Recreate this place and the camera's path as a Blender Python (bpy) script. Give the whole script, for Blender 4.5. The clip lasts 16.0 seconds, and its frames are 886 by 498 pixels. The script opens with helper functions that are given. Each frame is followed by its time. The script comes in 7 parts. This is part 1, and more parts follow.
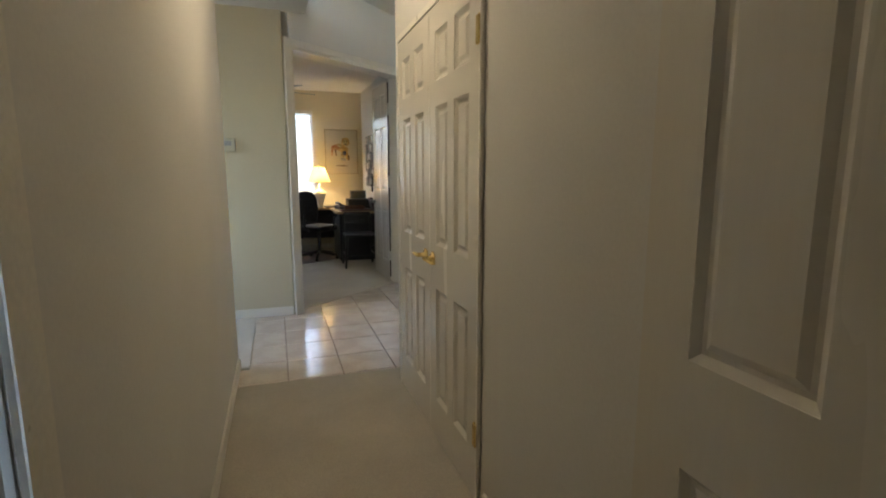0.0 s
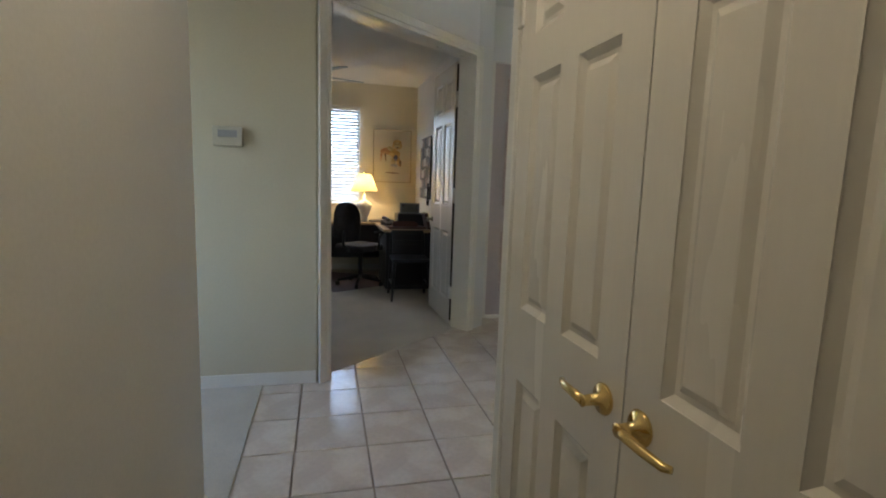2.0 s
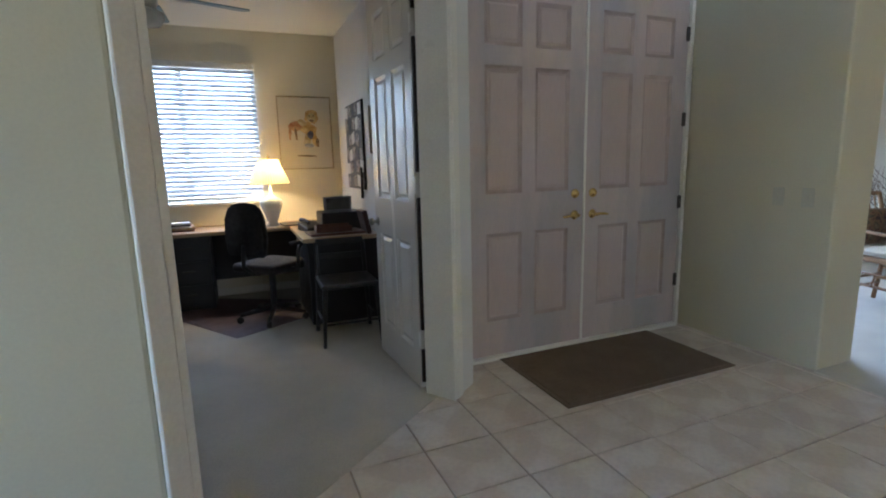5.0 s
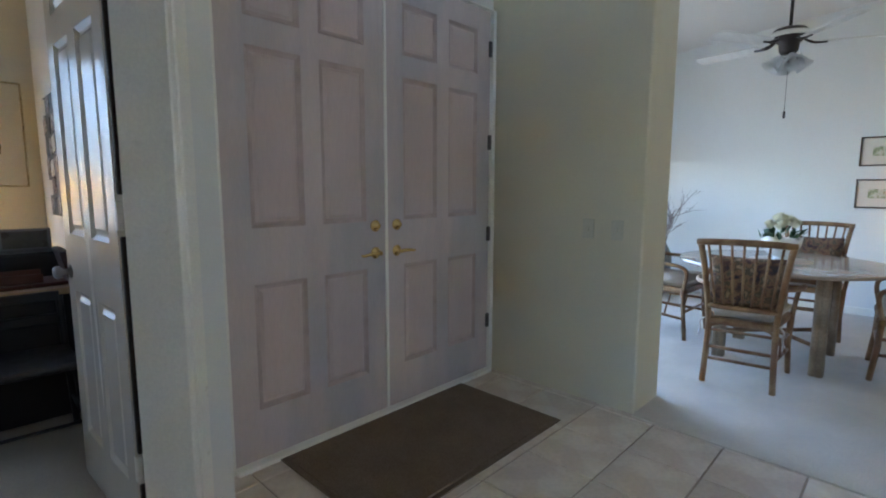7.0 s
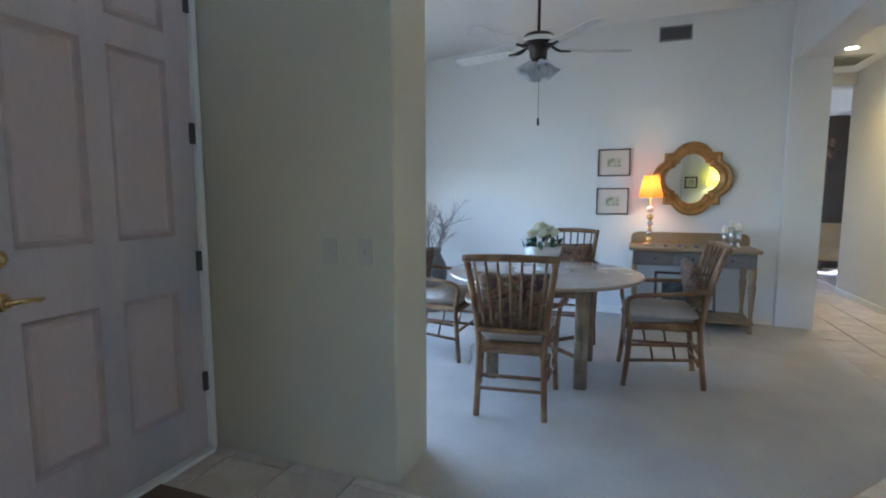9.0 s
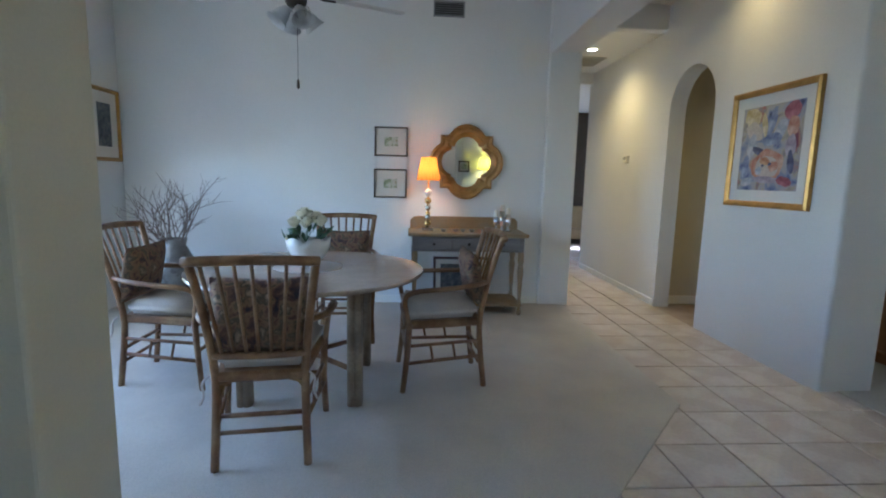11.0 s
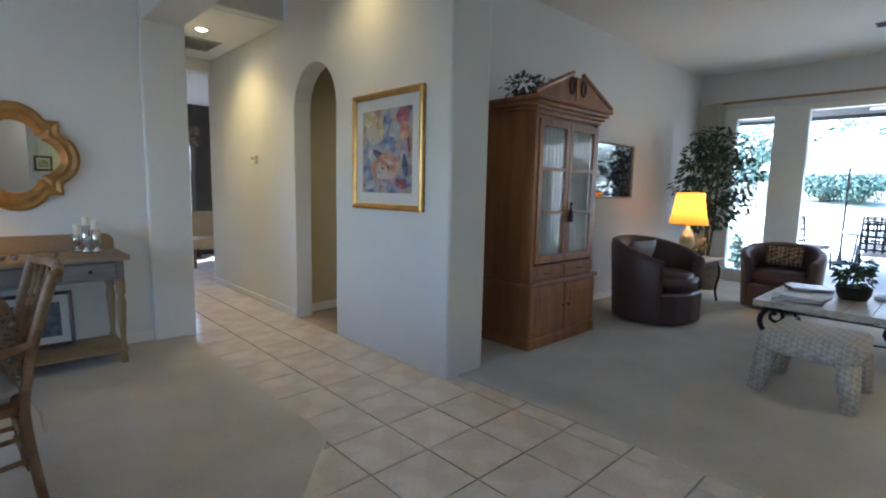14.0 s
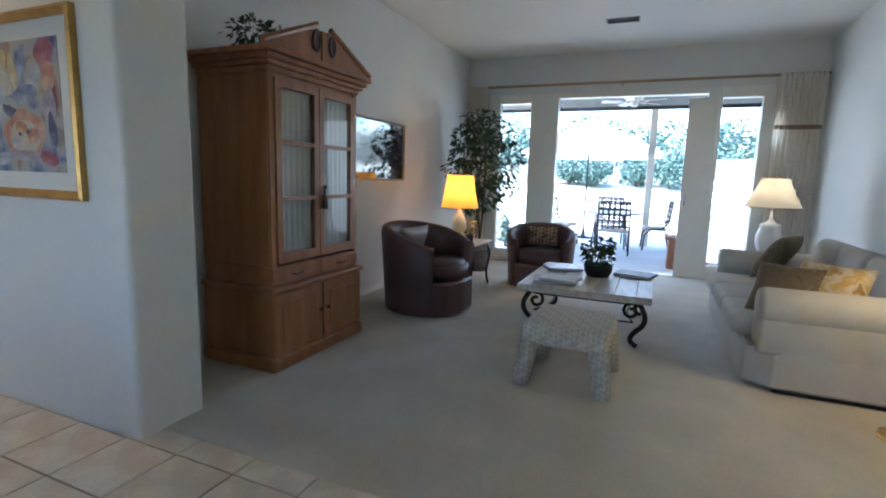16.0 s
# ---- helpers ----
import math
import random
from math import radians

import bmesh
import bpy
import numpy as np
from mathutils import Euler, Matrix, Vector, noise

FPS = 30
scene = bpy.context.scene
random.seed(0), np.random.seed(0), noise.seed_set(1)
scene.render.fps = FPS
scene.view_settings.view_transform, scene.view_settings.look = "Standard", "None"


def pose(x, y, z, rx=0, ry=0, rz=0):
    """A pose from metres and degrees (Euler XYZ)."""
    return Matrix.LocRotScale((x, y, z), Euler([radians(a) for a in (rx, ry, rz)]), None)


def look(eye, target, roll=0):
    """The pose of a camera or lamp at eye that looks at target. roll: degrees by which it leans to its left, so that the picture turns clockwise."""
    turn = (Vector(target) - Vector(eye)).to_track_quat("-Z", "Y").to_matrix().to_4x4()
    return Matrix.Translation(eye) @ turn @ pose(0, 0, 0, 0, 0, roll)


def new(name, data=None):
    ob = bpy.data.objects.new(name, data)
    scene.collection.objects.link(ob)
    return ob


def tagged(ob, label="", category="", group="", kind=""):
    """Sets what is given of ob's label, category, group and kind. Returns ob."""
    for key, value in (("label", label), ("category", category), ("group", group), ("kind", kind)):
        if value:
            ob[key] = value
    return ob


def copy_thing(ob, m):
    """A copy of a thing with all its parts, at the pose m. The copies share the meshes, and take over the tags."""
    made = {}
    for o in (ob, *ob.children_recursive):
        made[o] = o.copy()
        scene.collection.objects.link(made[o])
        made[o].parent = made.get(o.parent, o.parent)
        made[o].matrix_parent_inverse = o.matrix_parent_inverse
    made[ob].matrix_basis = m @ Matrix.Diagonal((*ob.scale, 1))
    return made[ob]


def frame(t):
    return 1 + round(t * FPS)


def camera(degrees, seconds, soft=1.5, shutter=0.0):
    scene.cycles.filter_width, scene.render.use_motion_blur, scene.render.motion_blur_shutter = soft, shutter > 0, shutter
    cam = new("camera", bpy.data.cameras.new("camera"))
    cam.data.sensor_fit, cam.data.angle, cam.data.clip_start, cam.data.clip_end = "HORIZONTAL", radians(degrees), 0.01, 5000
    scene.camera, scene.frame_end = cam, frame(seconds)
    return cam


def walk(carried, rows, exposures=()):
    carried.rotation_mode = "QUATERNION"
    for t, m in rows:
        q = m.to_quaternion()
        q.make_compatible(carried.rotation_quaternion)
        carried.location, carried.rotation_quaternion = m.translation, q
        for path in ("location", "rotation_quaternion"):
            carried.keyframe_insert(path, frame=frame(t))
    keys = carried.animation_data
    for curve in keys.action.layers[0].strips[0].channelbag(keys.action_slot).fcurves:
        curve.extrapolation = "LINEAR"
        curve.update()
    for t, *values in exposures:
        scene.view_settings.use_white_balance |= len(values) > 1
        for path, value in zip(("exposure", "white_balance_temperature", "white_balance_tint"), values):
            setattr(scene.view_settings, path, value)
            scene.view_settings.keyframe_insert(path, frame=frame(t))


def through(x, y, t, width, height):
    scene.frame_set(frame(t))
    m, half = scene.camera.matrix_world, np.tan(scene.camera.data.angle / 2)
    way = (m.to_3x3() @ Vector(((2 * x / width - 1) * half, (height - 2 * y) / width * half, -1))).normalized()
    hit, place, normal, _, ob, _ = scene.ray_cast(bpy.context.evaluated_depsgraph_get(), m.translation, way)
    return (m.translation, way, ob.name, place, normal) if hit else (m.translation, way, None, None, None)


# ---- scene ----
# ------------------------------------------------------------------ camera
cam = camera(84.0, 16.0, soft=2.0)
PATH = [
    (0.0, -0.022, -0.020, 1.312, -18.61, -8.73, -0.05),
    (0.5, 0.050, 0.355, 1.315, -16.87, -8.52, 0.43),
    (1.0, 0.102, 0.739, 1.313, -15.65, -8.11, 0.89),
    (1.5, 0.109, 1.134, 1.320, -14.61, -7.86, 1.67),
    (2.0, 0.140, 1.494, 1.323, -13.53, -7.64, 1.87),
    (2.5, 0.165, 1.822, 1.329, -12.59, -7.64, 1.33),
    (3.0, 0.175, 2.182, 1.336, -11.76, -8.11, 1.48),
    (5.5, 0.426, 3.419, 1.315, -27.51, -9.80, -1.43),
    (6.0, 0.544, 3.567, 1.306, -33.00, -9.01, -0.83),
    (6.5, 0.686, 3.758, 1.304, -39.49, -7.99, -0.31),
    (7.0, 0.833, 3.933, 1.309, -46.07, -7.15, 0.14),
    (7.5, 1.056, 4.011, 1.297, -52.16, -6.24, -0.22),
    (8.0, 1.304, 4.049, 1.310, -57.88, -5.82, -0.62),
    (10.5, 2.103, 4.114, 1.304, -87.99, -7.50, 1.57),
    (11.0, 2.295, 4.057, 1.315, -94.14, -8.11, 1.46),
    (11.5, 2.452, 4.000, 1.319, -100.27, -8.43, 1.41),
    (12.0, 2.595, 3.990, 1.302, -107.33, -8.02, 1.74),
    (12.5, 2.655, 3.918, 1.311, -114.02, -7.77, 1.29),
    (13.0, 2.680, 3.844, 1.314, -120.23, -7.40, 0.96),
    (13.5, 2.732, 3.779, 1.333, -126.61, -7.27, 1.15),
    (14.0, 2.786, 3.684, 1.332, -133.53, -7.00, 1.24),
    (14.5, 2.819, 3.504, 1.318, -139.84, -7.13, 0.98),
    (15.0, 2.905, 3.320, 1.310, -145.92, -7.62, 1.25),
    (15.5, 2.955, 3.112, 1.318, -151.56, -8.06, 1.58),
    (16.0, 2.947, 2.867, 1.328, -156.96, -8.43, 1.68),
]
EXPOSURE = [(0.0, 4.0, 6500, 10), (1.5, 3.72, 6100, 10), (3.0, 3.55, 5850, 10), (5.5, 3.98, 5450, 10), (7.5, 4.0, 5150, 10), (8.2, 3.96, 5050, 10), (10.5, 3.48, 4980, 10), (13.0, 3.57, 5070, 10), (16.0, 3.47, 5050, 10)]
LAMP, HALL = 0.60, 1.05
walk(cam, [(t, pose(x, y, z, 0, 0, yaw) @ pose(0, 0, 0, 90 + pitch) @ pose(0, 0, 0, 0, 0, roll))
           for t, x, y, z, yaw, pitch, roll in PATH], EXPOSURE)

FAR = -4.76          # inner face of the patio window wall
# ------------------------------------------------------------------ sky, sun, window light
world = bpy.data.worlds.new("sky")
scene.world = world
world.use_nodes = True
wn = world.node_tree.nodes
sky = wn.new("ShaderNodeTexSky")
sky.sky_type = "NISHITA"
sky.sun_disc = False
sky.sun_elevation, sky.sun_rotation = radians(57), radians(68)
world.node_tree.links.new(sky.outputs[0], wn["Background"].inputs[0])
wn["Background"].inputs[1].default_value = 0.15


def sun_lamp(direction, strength):
    data = bpy.data.lights.new("sun", "SUN")
    data.energy, data.angle, data.color = strength, radians(0.5), (1.0, 0.975, 0.94)
    ob = new("sun", data)
    ob.matrix_world = look((0, 0, 30), Vector((0, 0, 30)) + Vector(direction))


# a high sun, which falls outside the rooms
sun_lamp((-0.50, -0.20, -0.84), 2.7)


def window_light(at, to, w, h, watts, color):
    """Daylight standing in a window's opening."""
    data = bpy.data.lights.new("window_light", "AREA")
    data.shape, data.size, data.size_y, data.energy, data.color = "RECTANGLE", w, h, watts, color
    ob = new("window_light", data)
    ob.matrix_world = look(at, to)


window_light((-0.08, 8.97, 1.65), (-0.08, 5.0, 1.5), 1.30, 1.30, 1.55, (0.94, 0.95, 1.0))
window_light((5.25, 6.96, 1.25), (4.95, 5.6, 0.0), 2.4, 1.6, 1.5, (0.62, 0.81, 1.0))
window_light((3.35, FAR - 0.20, 1.20), (3.3, -1.6, 0.0), 3.6, 2.2, 2.8, (1.0, 0.97, 0.86))
window_light((12.9, 1.4, 1.3), (9.0, 1.5, 0.9), 1.3, 1.7, 0.95, (0.9, 0.96, 1.0))
# added: the side room's window is unseen; this lamp brightens the entry
window_light((-2.66, 4.02, 1.45), (1.0, 4.2, 1.2), 1.0, 1.5, 0.42, (1.0, 0.95, 0.86))


def lamp_bulb(x, y, z, watts, color, radius=0.035):
    data = bpy.data.lights.new("bulb", "POINT")
    data.energy, data.color, data.shadow_soft_size = watts, color, radius
    ob = new("bulb", data)
    ob.location = (x, y, z)


# ------------------------------------------------------------------ materials
def material(name, base, rough=0.6, metal=0.0, vary=0.08, scale=6.0, fine=0.04, fine_scale=90.0, bump=0.0, bump_scale=150.0,
             stretch=(1, 1, 1), second=None, mix_scale=3.0, mix_lo=0.45, mix_hi=0.6, random=0.0, spec=0.5, emit=None, emit_strength=0.0,
             transmission=0.0, coat=0.0, sheen=0.0):
    """A procedural surface: base colour with broad and fine variation, an optional second colour in patches, and fine relief."""
    m = bpy.data.materials.new(name)
    m.use_nodes = True
    nt = m.node_tree
    n, k = nt.nodes, nt.links
    bsdf = n["Principled BSDF"]
    bsdf.inputs["Roughness"].default_value = rough
    bsdf.inputs["Metallic"].default_value = metal
    bsdf.inputs["Specular IOR Level"].default_value = spec
    bsdf.inputs["Transmission Weight"].default_value = transmission
    bsdf.inputs["Coat Weight"].default_value = coat
    bsdf.inputs["Sheen Weight"].default_value = sheen
    tc = n.new("ShaderNodeTexCoord")
    mp = n.new("ShaderNodeMapping")
    mp.inputs["Scale"].default_value = stretch
    k.new(tc.outputs["Object"], mp.inputs["Vector"])

    def noise_node(s, detail=4.0):
        t = n.new("ShaderNodeTexNoise")
        t.inputs["Scale"].default_value = s
        t.inputs["Detail"].default_value = detail
        k.new(mp.outputs[0], t.inputs["Vector"])
        return t.outputs["Fac"]

    def ramp(fac, a, b, lo=0.3, hi=0.7):
        r = n.new("ShaderNodeMapRange")
        r.inputs["From Min"].default_value, r.inputs["From Max"].default_value = lo, hi
        r.inputs["To Min"].default_value, r.inputs["To Max"].default_value = a, b
        k.new(fac, r.inputs["Value"])
        return r.outputs[0]

    col = n.new("ShaderNodeRGB")
    col.outputs[0].default_value = (*base, 1)
    out = col.outputs[0]
    if second:
        mx = n.new("ShaderNodeMix")
        mx.data_type = "RGBA"
        mx.inputs[7].default_value = (*second, 1)
        k.new(out, mx.inputs[6])
        k.new(ramp(noise_node(mix_scale), 0, 1, mix_lo, mix_hi), mx.inputs[0])
        out = mx.outputs[2]
    value = ramp(noise_node(scale), 1 - vary, 1 + vary)
    mul = n.new("ShaderNodeMath")
    mul.operation = "MULTIPLY"
    k.new(value, mul.inputs[0])
    k.new(ramp(noise_node(fine_scale, 2.0), 1 - fine, 1 + fine), mul.inputs[1])
    fac = mul.outputs[0]
    if random:
        oi = n.new("ShaderNodeObjectInfo")
        m2 = n.new("ShaderNodeMath")
        m2.operation = "MULTIPLY"
        k.new(fac, m2.inputs[0])
        k.new(ramp(oi.outputs["Random"], 1 - random, 1 + random, 0, 1), m2.inputs[1])
        fac = m2.outputs[0]
    hsv = n.new("ShaderNodeHueSaturation")
    k.new(out, hsv.inputs["Color"])
    k.new(fac, hsv.inputs["Value"])
    k.new(hsv.outputs[0], bsdf.inputs["Base Color"])
    k.new(ramp(noise_node(scale * 2.3), max(0.02, rough * 0.85), min(1, rough * 1.15)), bsdf.inputs["Roughness"])
    if bump:
        b = n.new("ShaderNodeBump")
        b.inputs["Strength"].default_value = bump
        b.inputs["Distance"].default_value = 0.004
        k.new(noise_node(bump_scale, 3.0), b.inputs["Height"])
        k.new(b.outputs[0], bsdf.inputs["Normal"])
    if emit:
        bsdf.inputs["Emission Color"].default_value = (*emit, 1)
        bsdf.inputs["Emission Strength"].default_value = emit_strength
    return m


M = {
    "wall": material("wall_paint", (0.72, 0.715, 0.69), 0.75, vary=0.025, scale=1.3, fine=0.02, bump=0.12, bump_scale=120),
    # entry and corridor walls: the mixed light's sage cast is put into the colour
    "wall_entry": material("wall_paint_sage_cast", (0.58, 0.53, 0.39), 0.75, vary=0.03, scale=1.3, fine=0.02, bump=0.12, bump_scale=120),
    "wall_office": material("wall_paint_cream", (0.74, 0.70, 0.58), 0.75, vary=0.025, scale=1.3, fine=0.02, bump=0.12, bump_scale=120),
    "ceiling": material("ceiling_paint", (0.74, 0.73, 0.69), 0.85, vary=0.02, scale=1.0, fine=0.03, bump=0.25, bump_scale=70),
    "trim": material("trim_paint", (0.78, 0.76, 0.70), 0.32, vary=0.02, scale=4),
    "door_white": material("door_paint", (0.76, 0.73, 0.66), 0.24, vary=0.01, scale=2, fine=0.01, bump=0.015, bump_scale=40, stretch=(1, 1, 0.1)),
    "front_door": material("whitewashed_wood", (0.54, 0.455, 0.435), 0.45, vary=0.06, scale=3, fine=0.035, fine_scale=50, stretch=(2, 2, 0.4),
                           second=(0.42, 0.385, 0.39), mix_scale=1.3, bump=0.06, bump_scale=60),
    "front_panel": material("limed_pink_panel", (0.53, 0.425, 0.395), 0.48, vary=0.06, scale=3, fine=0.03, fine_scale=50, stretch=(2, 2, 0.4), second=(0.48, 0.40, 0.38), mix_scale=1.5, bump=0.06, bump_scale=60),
    # moulding round the front door panels is coloured darker than the panels
    "front_mould": material("darker_moulding", (0.43, 0.345, 0.32), 0.5, vary=0.12, scale=8),
    "carpet": material("carpet_pile", (0.52, 0.48, 0.405), 0.97, vary=0.10, scale=2.4, fine=0.11, fine_scale=190, bump=0.55, bump_scale=260, spec=0.1, sheen=0.2),
    "tile": material("ceramic_tile", (0.66, 0.57, 0.49), 0.14, vary=0.05, scale=4, fine=0.04, fine_scale=40, random=0.05, second=(0.71, 0.64, 0.56), mix_scale=5,
                     bump=0.05, bump_scale=25),
    "grout": material("grout", (0.36, 0.29, 0.235), 0.9, vary=0.12, scale=5),
    "mat": material("doormat_pile", (0.17, 0.128, 0.095), 0.95, vary=0.10, scale=5, fine=0.25, fine_scale=200, bump=0.6, bump_scale=250, spec=0.1),
    "brass": material("polished_brass", (0.83, 0.62, 0.26), 0.16, 1.0, vary=0.04, scale=20),
    "dark_metal": material("dark_bronze", (0.05, 0.04, 0.035), 0.4, 0.8, vary=0.1, scale=15),
    "hinge": material("hinge_metal", (0.10, 0.09, 0.085), 0.45, 0.7, vary=0.1, scale=20),
    "black": material("black_lacquer", (0.012, 0.011, 0.014), 0.38, vary=0.15, scale=8),
    "white_plastic": material("white_plastic", (0.72, 0.70, 0.64), 0.4, vary=0.02),
    "grey_plastic": material("grey_plastic", (0.30, 0.30, 0.30), 0.5, vary=0.05),
}
glass = bpy.data.materials.new("clear_glass")
glass.use_nodes = True
gb = glass.node_tree.nodes["Principled BSDF"]
gb.inputs["Base Color"].default_value = (0.96, 0.98, 0.98, 1)
gb.inputs["Roughness"].default_value = 0.0
gb.inputs["Transmission Weight"].default_value = 1.0
gb.inputs["IOR"].default_value = 1.45
M["glass"] = glass
mir = bpy.data.materials.new("mirror_silver")
mir.use_nodes = True
mb = mir.node_tree.nodes["Principled BSDF"]
mb.inputs["Base Color"].default_value = (0.9, 0.91, 0.90, 1)
mb.inputs["Metallic"].default_value = 1.0
mb.inputs["Roughness"].default_value = 0.01
M["mirror"] = mir


# ------------------------------------------------------------------ building helpers
def part(name, bm, mat, parent=None, label="", smooth=False, m=None):
    """Links a bmesh as one mesh object under a thing or a part."""
    me = bpy.data.meshes.new(name)
    bm.normal_update()
    bm.to_mesh(me)
    bm.free()
    me.materials.append(M[mat] if isinstance(mat, str) else mat)
    if smooth:
        me.polygons.foreach_set("use_smooth", [True] * len(me.polygons))
    ob = new(name, me)
    if m is not None:
        ob.matrix_basis = m
    if parent is not None:
        ob.parent = parent
    if label:
        tagged(ob, label)
    return ob


def thing(name, m, label, category, group=""):
    """An Empty at a thing's base, to parent its parts."""
    ob = new(name)
    ob.empty_display_size = 0.1
    ob.matrix_basis = m
    return tagged(ob, label, category, group)


def structure(ob, label="", category=""):
    return tagged(ob, label, category, kind="structure")


def add_box(bm, x0, x1, y0, y1, z0, z1, bevel=0.0, m=None, seg=1):
    r = bmesh.ops.create_cube(bm, size=1.0)
    vs = r["verts"]
    for v in vs:
        v.co = Vector(((x0 + x1) / 2 + v.co.x * (x1 - x0), (y0 + y1) / 2 + v.co.y * (y1 - y0), (z0 + z1) / 2 + v.co.z * (z1 - z0)))
    if m is not None:
        for v in vs:
            v.co = m @ v.co
    if bevel:
        es = list({e for v in vs for e in v.link_edges})
        bmesh.ops.bevel(bm, geom=es, offset=bevel, segments=seg, profile=0.5, affect="EDGES", clamp_overlap=True)


def box(*b, bevel=0.0, m=None, seg=1):
    """A bmesh of one box, or of several boxes when lists are given."""
    bm = bmesh.new()
    if isinstance(b[0], (list, tuple)):
        for q in b:
            add_box(bm, *q, bevel=bevel, m=m, seg=seg)
    else:
        add_box(bm, *b, bevel=bevel, m=m, seg=seg)
    return bm


def prism(points, z0, z1, axis="z", bevel=0.0):
    """A flat outline given thickness along an axis."""
    bm = bmesh.new()

    def at(a, b, c):
        return {"z": (a, b, c), "y": (a, c, b), "x": (c, a, b)}[axis]
    lo = [bm.verts.new(at(a, b, z0)) for a, b in points]
    hi = [bm.verts.new(at(a, b, z1)) for a, b in points]
    bm.faces.new(lo)
    bm.faces.new(hi)
    n = len(points)
    for i in range(n):
        bm.faces.new((lo[i], lo[(i + 1) % n], hi[(i + 1) % n], hi[i]))
    bmesh.ops.recalc_face_normals(bm, faces=bm.faces)
    if bevel:
        bmesh.ops.bevel(bm, geom=list(bm.edges), offset=bevel, segments=1, affect="EDGES", clamp_overlap=True)
    return bm


def add_lathe(bm, profile, seg=24, m=None, cap=True):
    """Turns (radius, height) pairs about z."""
    rings = []
    for r, z in profile:
        rings.append([bm.verts.new((max(r, 1e-4) * math.cos(2 * math.pi * i / seg), max(r, 1e-4) * math.sin(2 * math.pi * i / seg), z)) for i in range(seg)])
    for a, b in zip(rings, rings[1:]):
        for i in range(seg):
            bm.faces.new((a[i], a[(i + 1) % seg], b[(i + 1) % seg], b[i]))
    if cap:
        bm.faces.new(list(reversed(rings[0])))
        bm.faces.new(rings[-1])
    if m is not None:
        for ring in rings:
            for v in ring:
                v.co = m @ v.co


def lathe(profile, seg=24, m=None, cap=True):
    bm = bmesh.new()
    add_lathe(bm, profile, seg, m, cap)
    return bm


def add_tube(bm, pts, radius, seg=8, closed=False):
    """A round bar along points; radius may be one number or one for each point."""
    pts = [Vector(q) for q in pts]
    n = len(pts)
    rs = radius if isinstance(radius, (list, tuple)) else [radius] * n
    rings, up = [], None
    for i, q in enumerate(pts):
        a = pts[i - 1] if (i or closed) else q
        b = pts[(i + 1) % n] if (i < n - 1 or closed) else q
        d = (b - a).normalized()
        if up is None:
            up = Vector((0, 0, 1)) if abs(d.z) < 0.9 else Vector((1, 0, 0))
        s = d.cross(up).normalized()
        up = s.cross(d).normalized()
        rings.append([bm.verts.new(q + rs[i] * (math.cos(2 * math.pi * k / seg) * s + math.sin(2 * math.pi * k / seg) * up)) for k in range(seg)])
    pairs = list(zip(rings, rings[1:])) + ([(rings[-1], rings[0])] if closed else [])
    for a, b in pairs:
        for k in range(seg):
            bm.faces.new((a[k], a[(k + 1) % seg], b[(k + 1) % seg], b[k]))
    if not closed:
        bm.faces.new(list(reversed(rings[0])))
        bm.faces.new(rings[-1])


def tube(pts, radius, seg=8, closed=False):
    bm = bmesh.new()
    add_tube(bm, pts, radius, seg, closed)
    return bm


def cushion(w, d, h, puff=0.5, n=10, m=None):
    """A stuffed pad: full in the middle, thin towards its seams."""
    bm = bmesh.new()
    grid = {}
    for s in (1, -1):
        for i in range(n + 1):
            for j in range(n + 1):
                u, v = 2 * i / n - 1, 2 * j / n - 1
                edge = i in (0, n) or j in (0, n)
                if edge and s == -1:
                    grid[s, i, j] = grid[1, i, j]
                    continue
                t = (max(0.0, 1 - abs(u) ** 3) * max(0.0, 1 - abs(v) ** 3)) ** puff
                pull = 1 - 0.06 * (1 - abs(u * v))
                wob = 0.05 * noise.noise(Vector((u * 2, v * 2, s * 3.0 + w)))
                grid[s, i, j] = bm.verts.new((u * w / 2 * pull, v * d / 2 * pull, s * h / 2 * t * (1 + wob)))
    for s in (1, -1):
        for i in range(n):
            for j in range(n):
                q = [grid[s, i, j], grid[s, i + 1, j], grid[s, i + 1, j + 1], grid[s, i, j + 1]]
                bm.faces.new(q if s == 1 else list(reversed(q)))
    if m is not None:
        bmesh.ops.transform(bm, matrix=m, verts=bm.verts)
    return bm


def soft_box(x0, x1, y0, y1, z0, z1, r=0.04, seg=3, m=None):
    return box(x0, x1, y0, y1, z0, z1, bevel=r, seg=seg, m=m)


# ------------------------------------------------------------------ the shell: floors
TILE, TX, TY = 0.351, 0.345, 4.187
structure(part("floor", box(-2.72, 14.0, -4.99, 8.99, -0.20, -0.012), "grout"), "grout bed and slab under the rooms", "floor")


def carpet(name, points, label):
    structure(part(name, prism(points, -0.011, 0.007, bevel=0.003), "carpet"), label, "carpet")


carpet("floor_carpet_hall", [(-0.33, -1.3), (0.72, -1.3), (0.72, 3.10), (-0.33, 3.10)], "pale beige carpet on the hall floor")
carpet("floor_carpet_side", [(-2.5, 3.40), (-0.25, 3.40), (-0.25, 4.72), (-2.5, 4.72)], "pale beige carpet in the side room")
carpet("floor_carpet_office", [(0.08, 4.77), (1.38, 5.78), (1.46, 6.2), (1.46, 8.84), (-2.6, 8.84), (-2.6, 4.80)], "pale beige carpet on the study floor")
carpet("floor_carpet_dining", [(3.53, 5.02), (3.88, 5.05), (3.88, 6.9), (7.53, 6.9), (7.53, 2.40), (5.00, 2.40), (3.50, 3.72)], "pale grey beige carpet on the dining room floor")
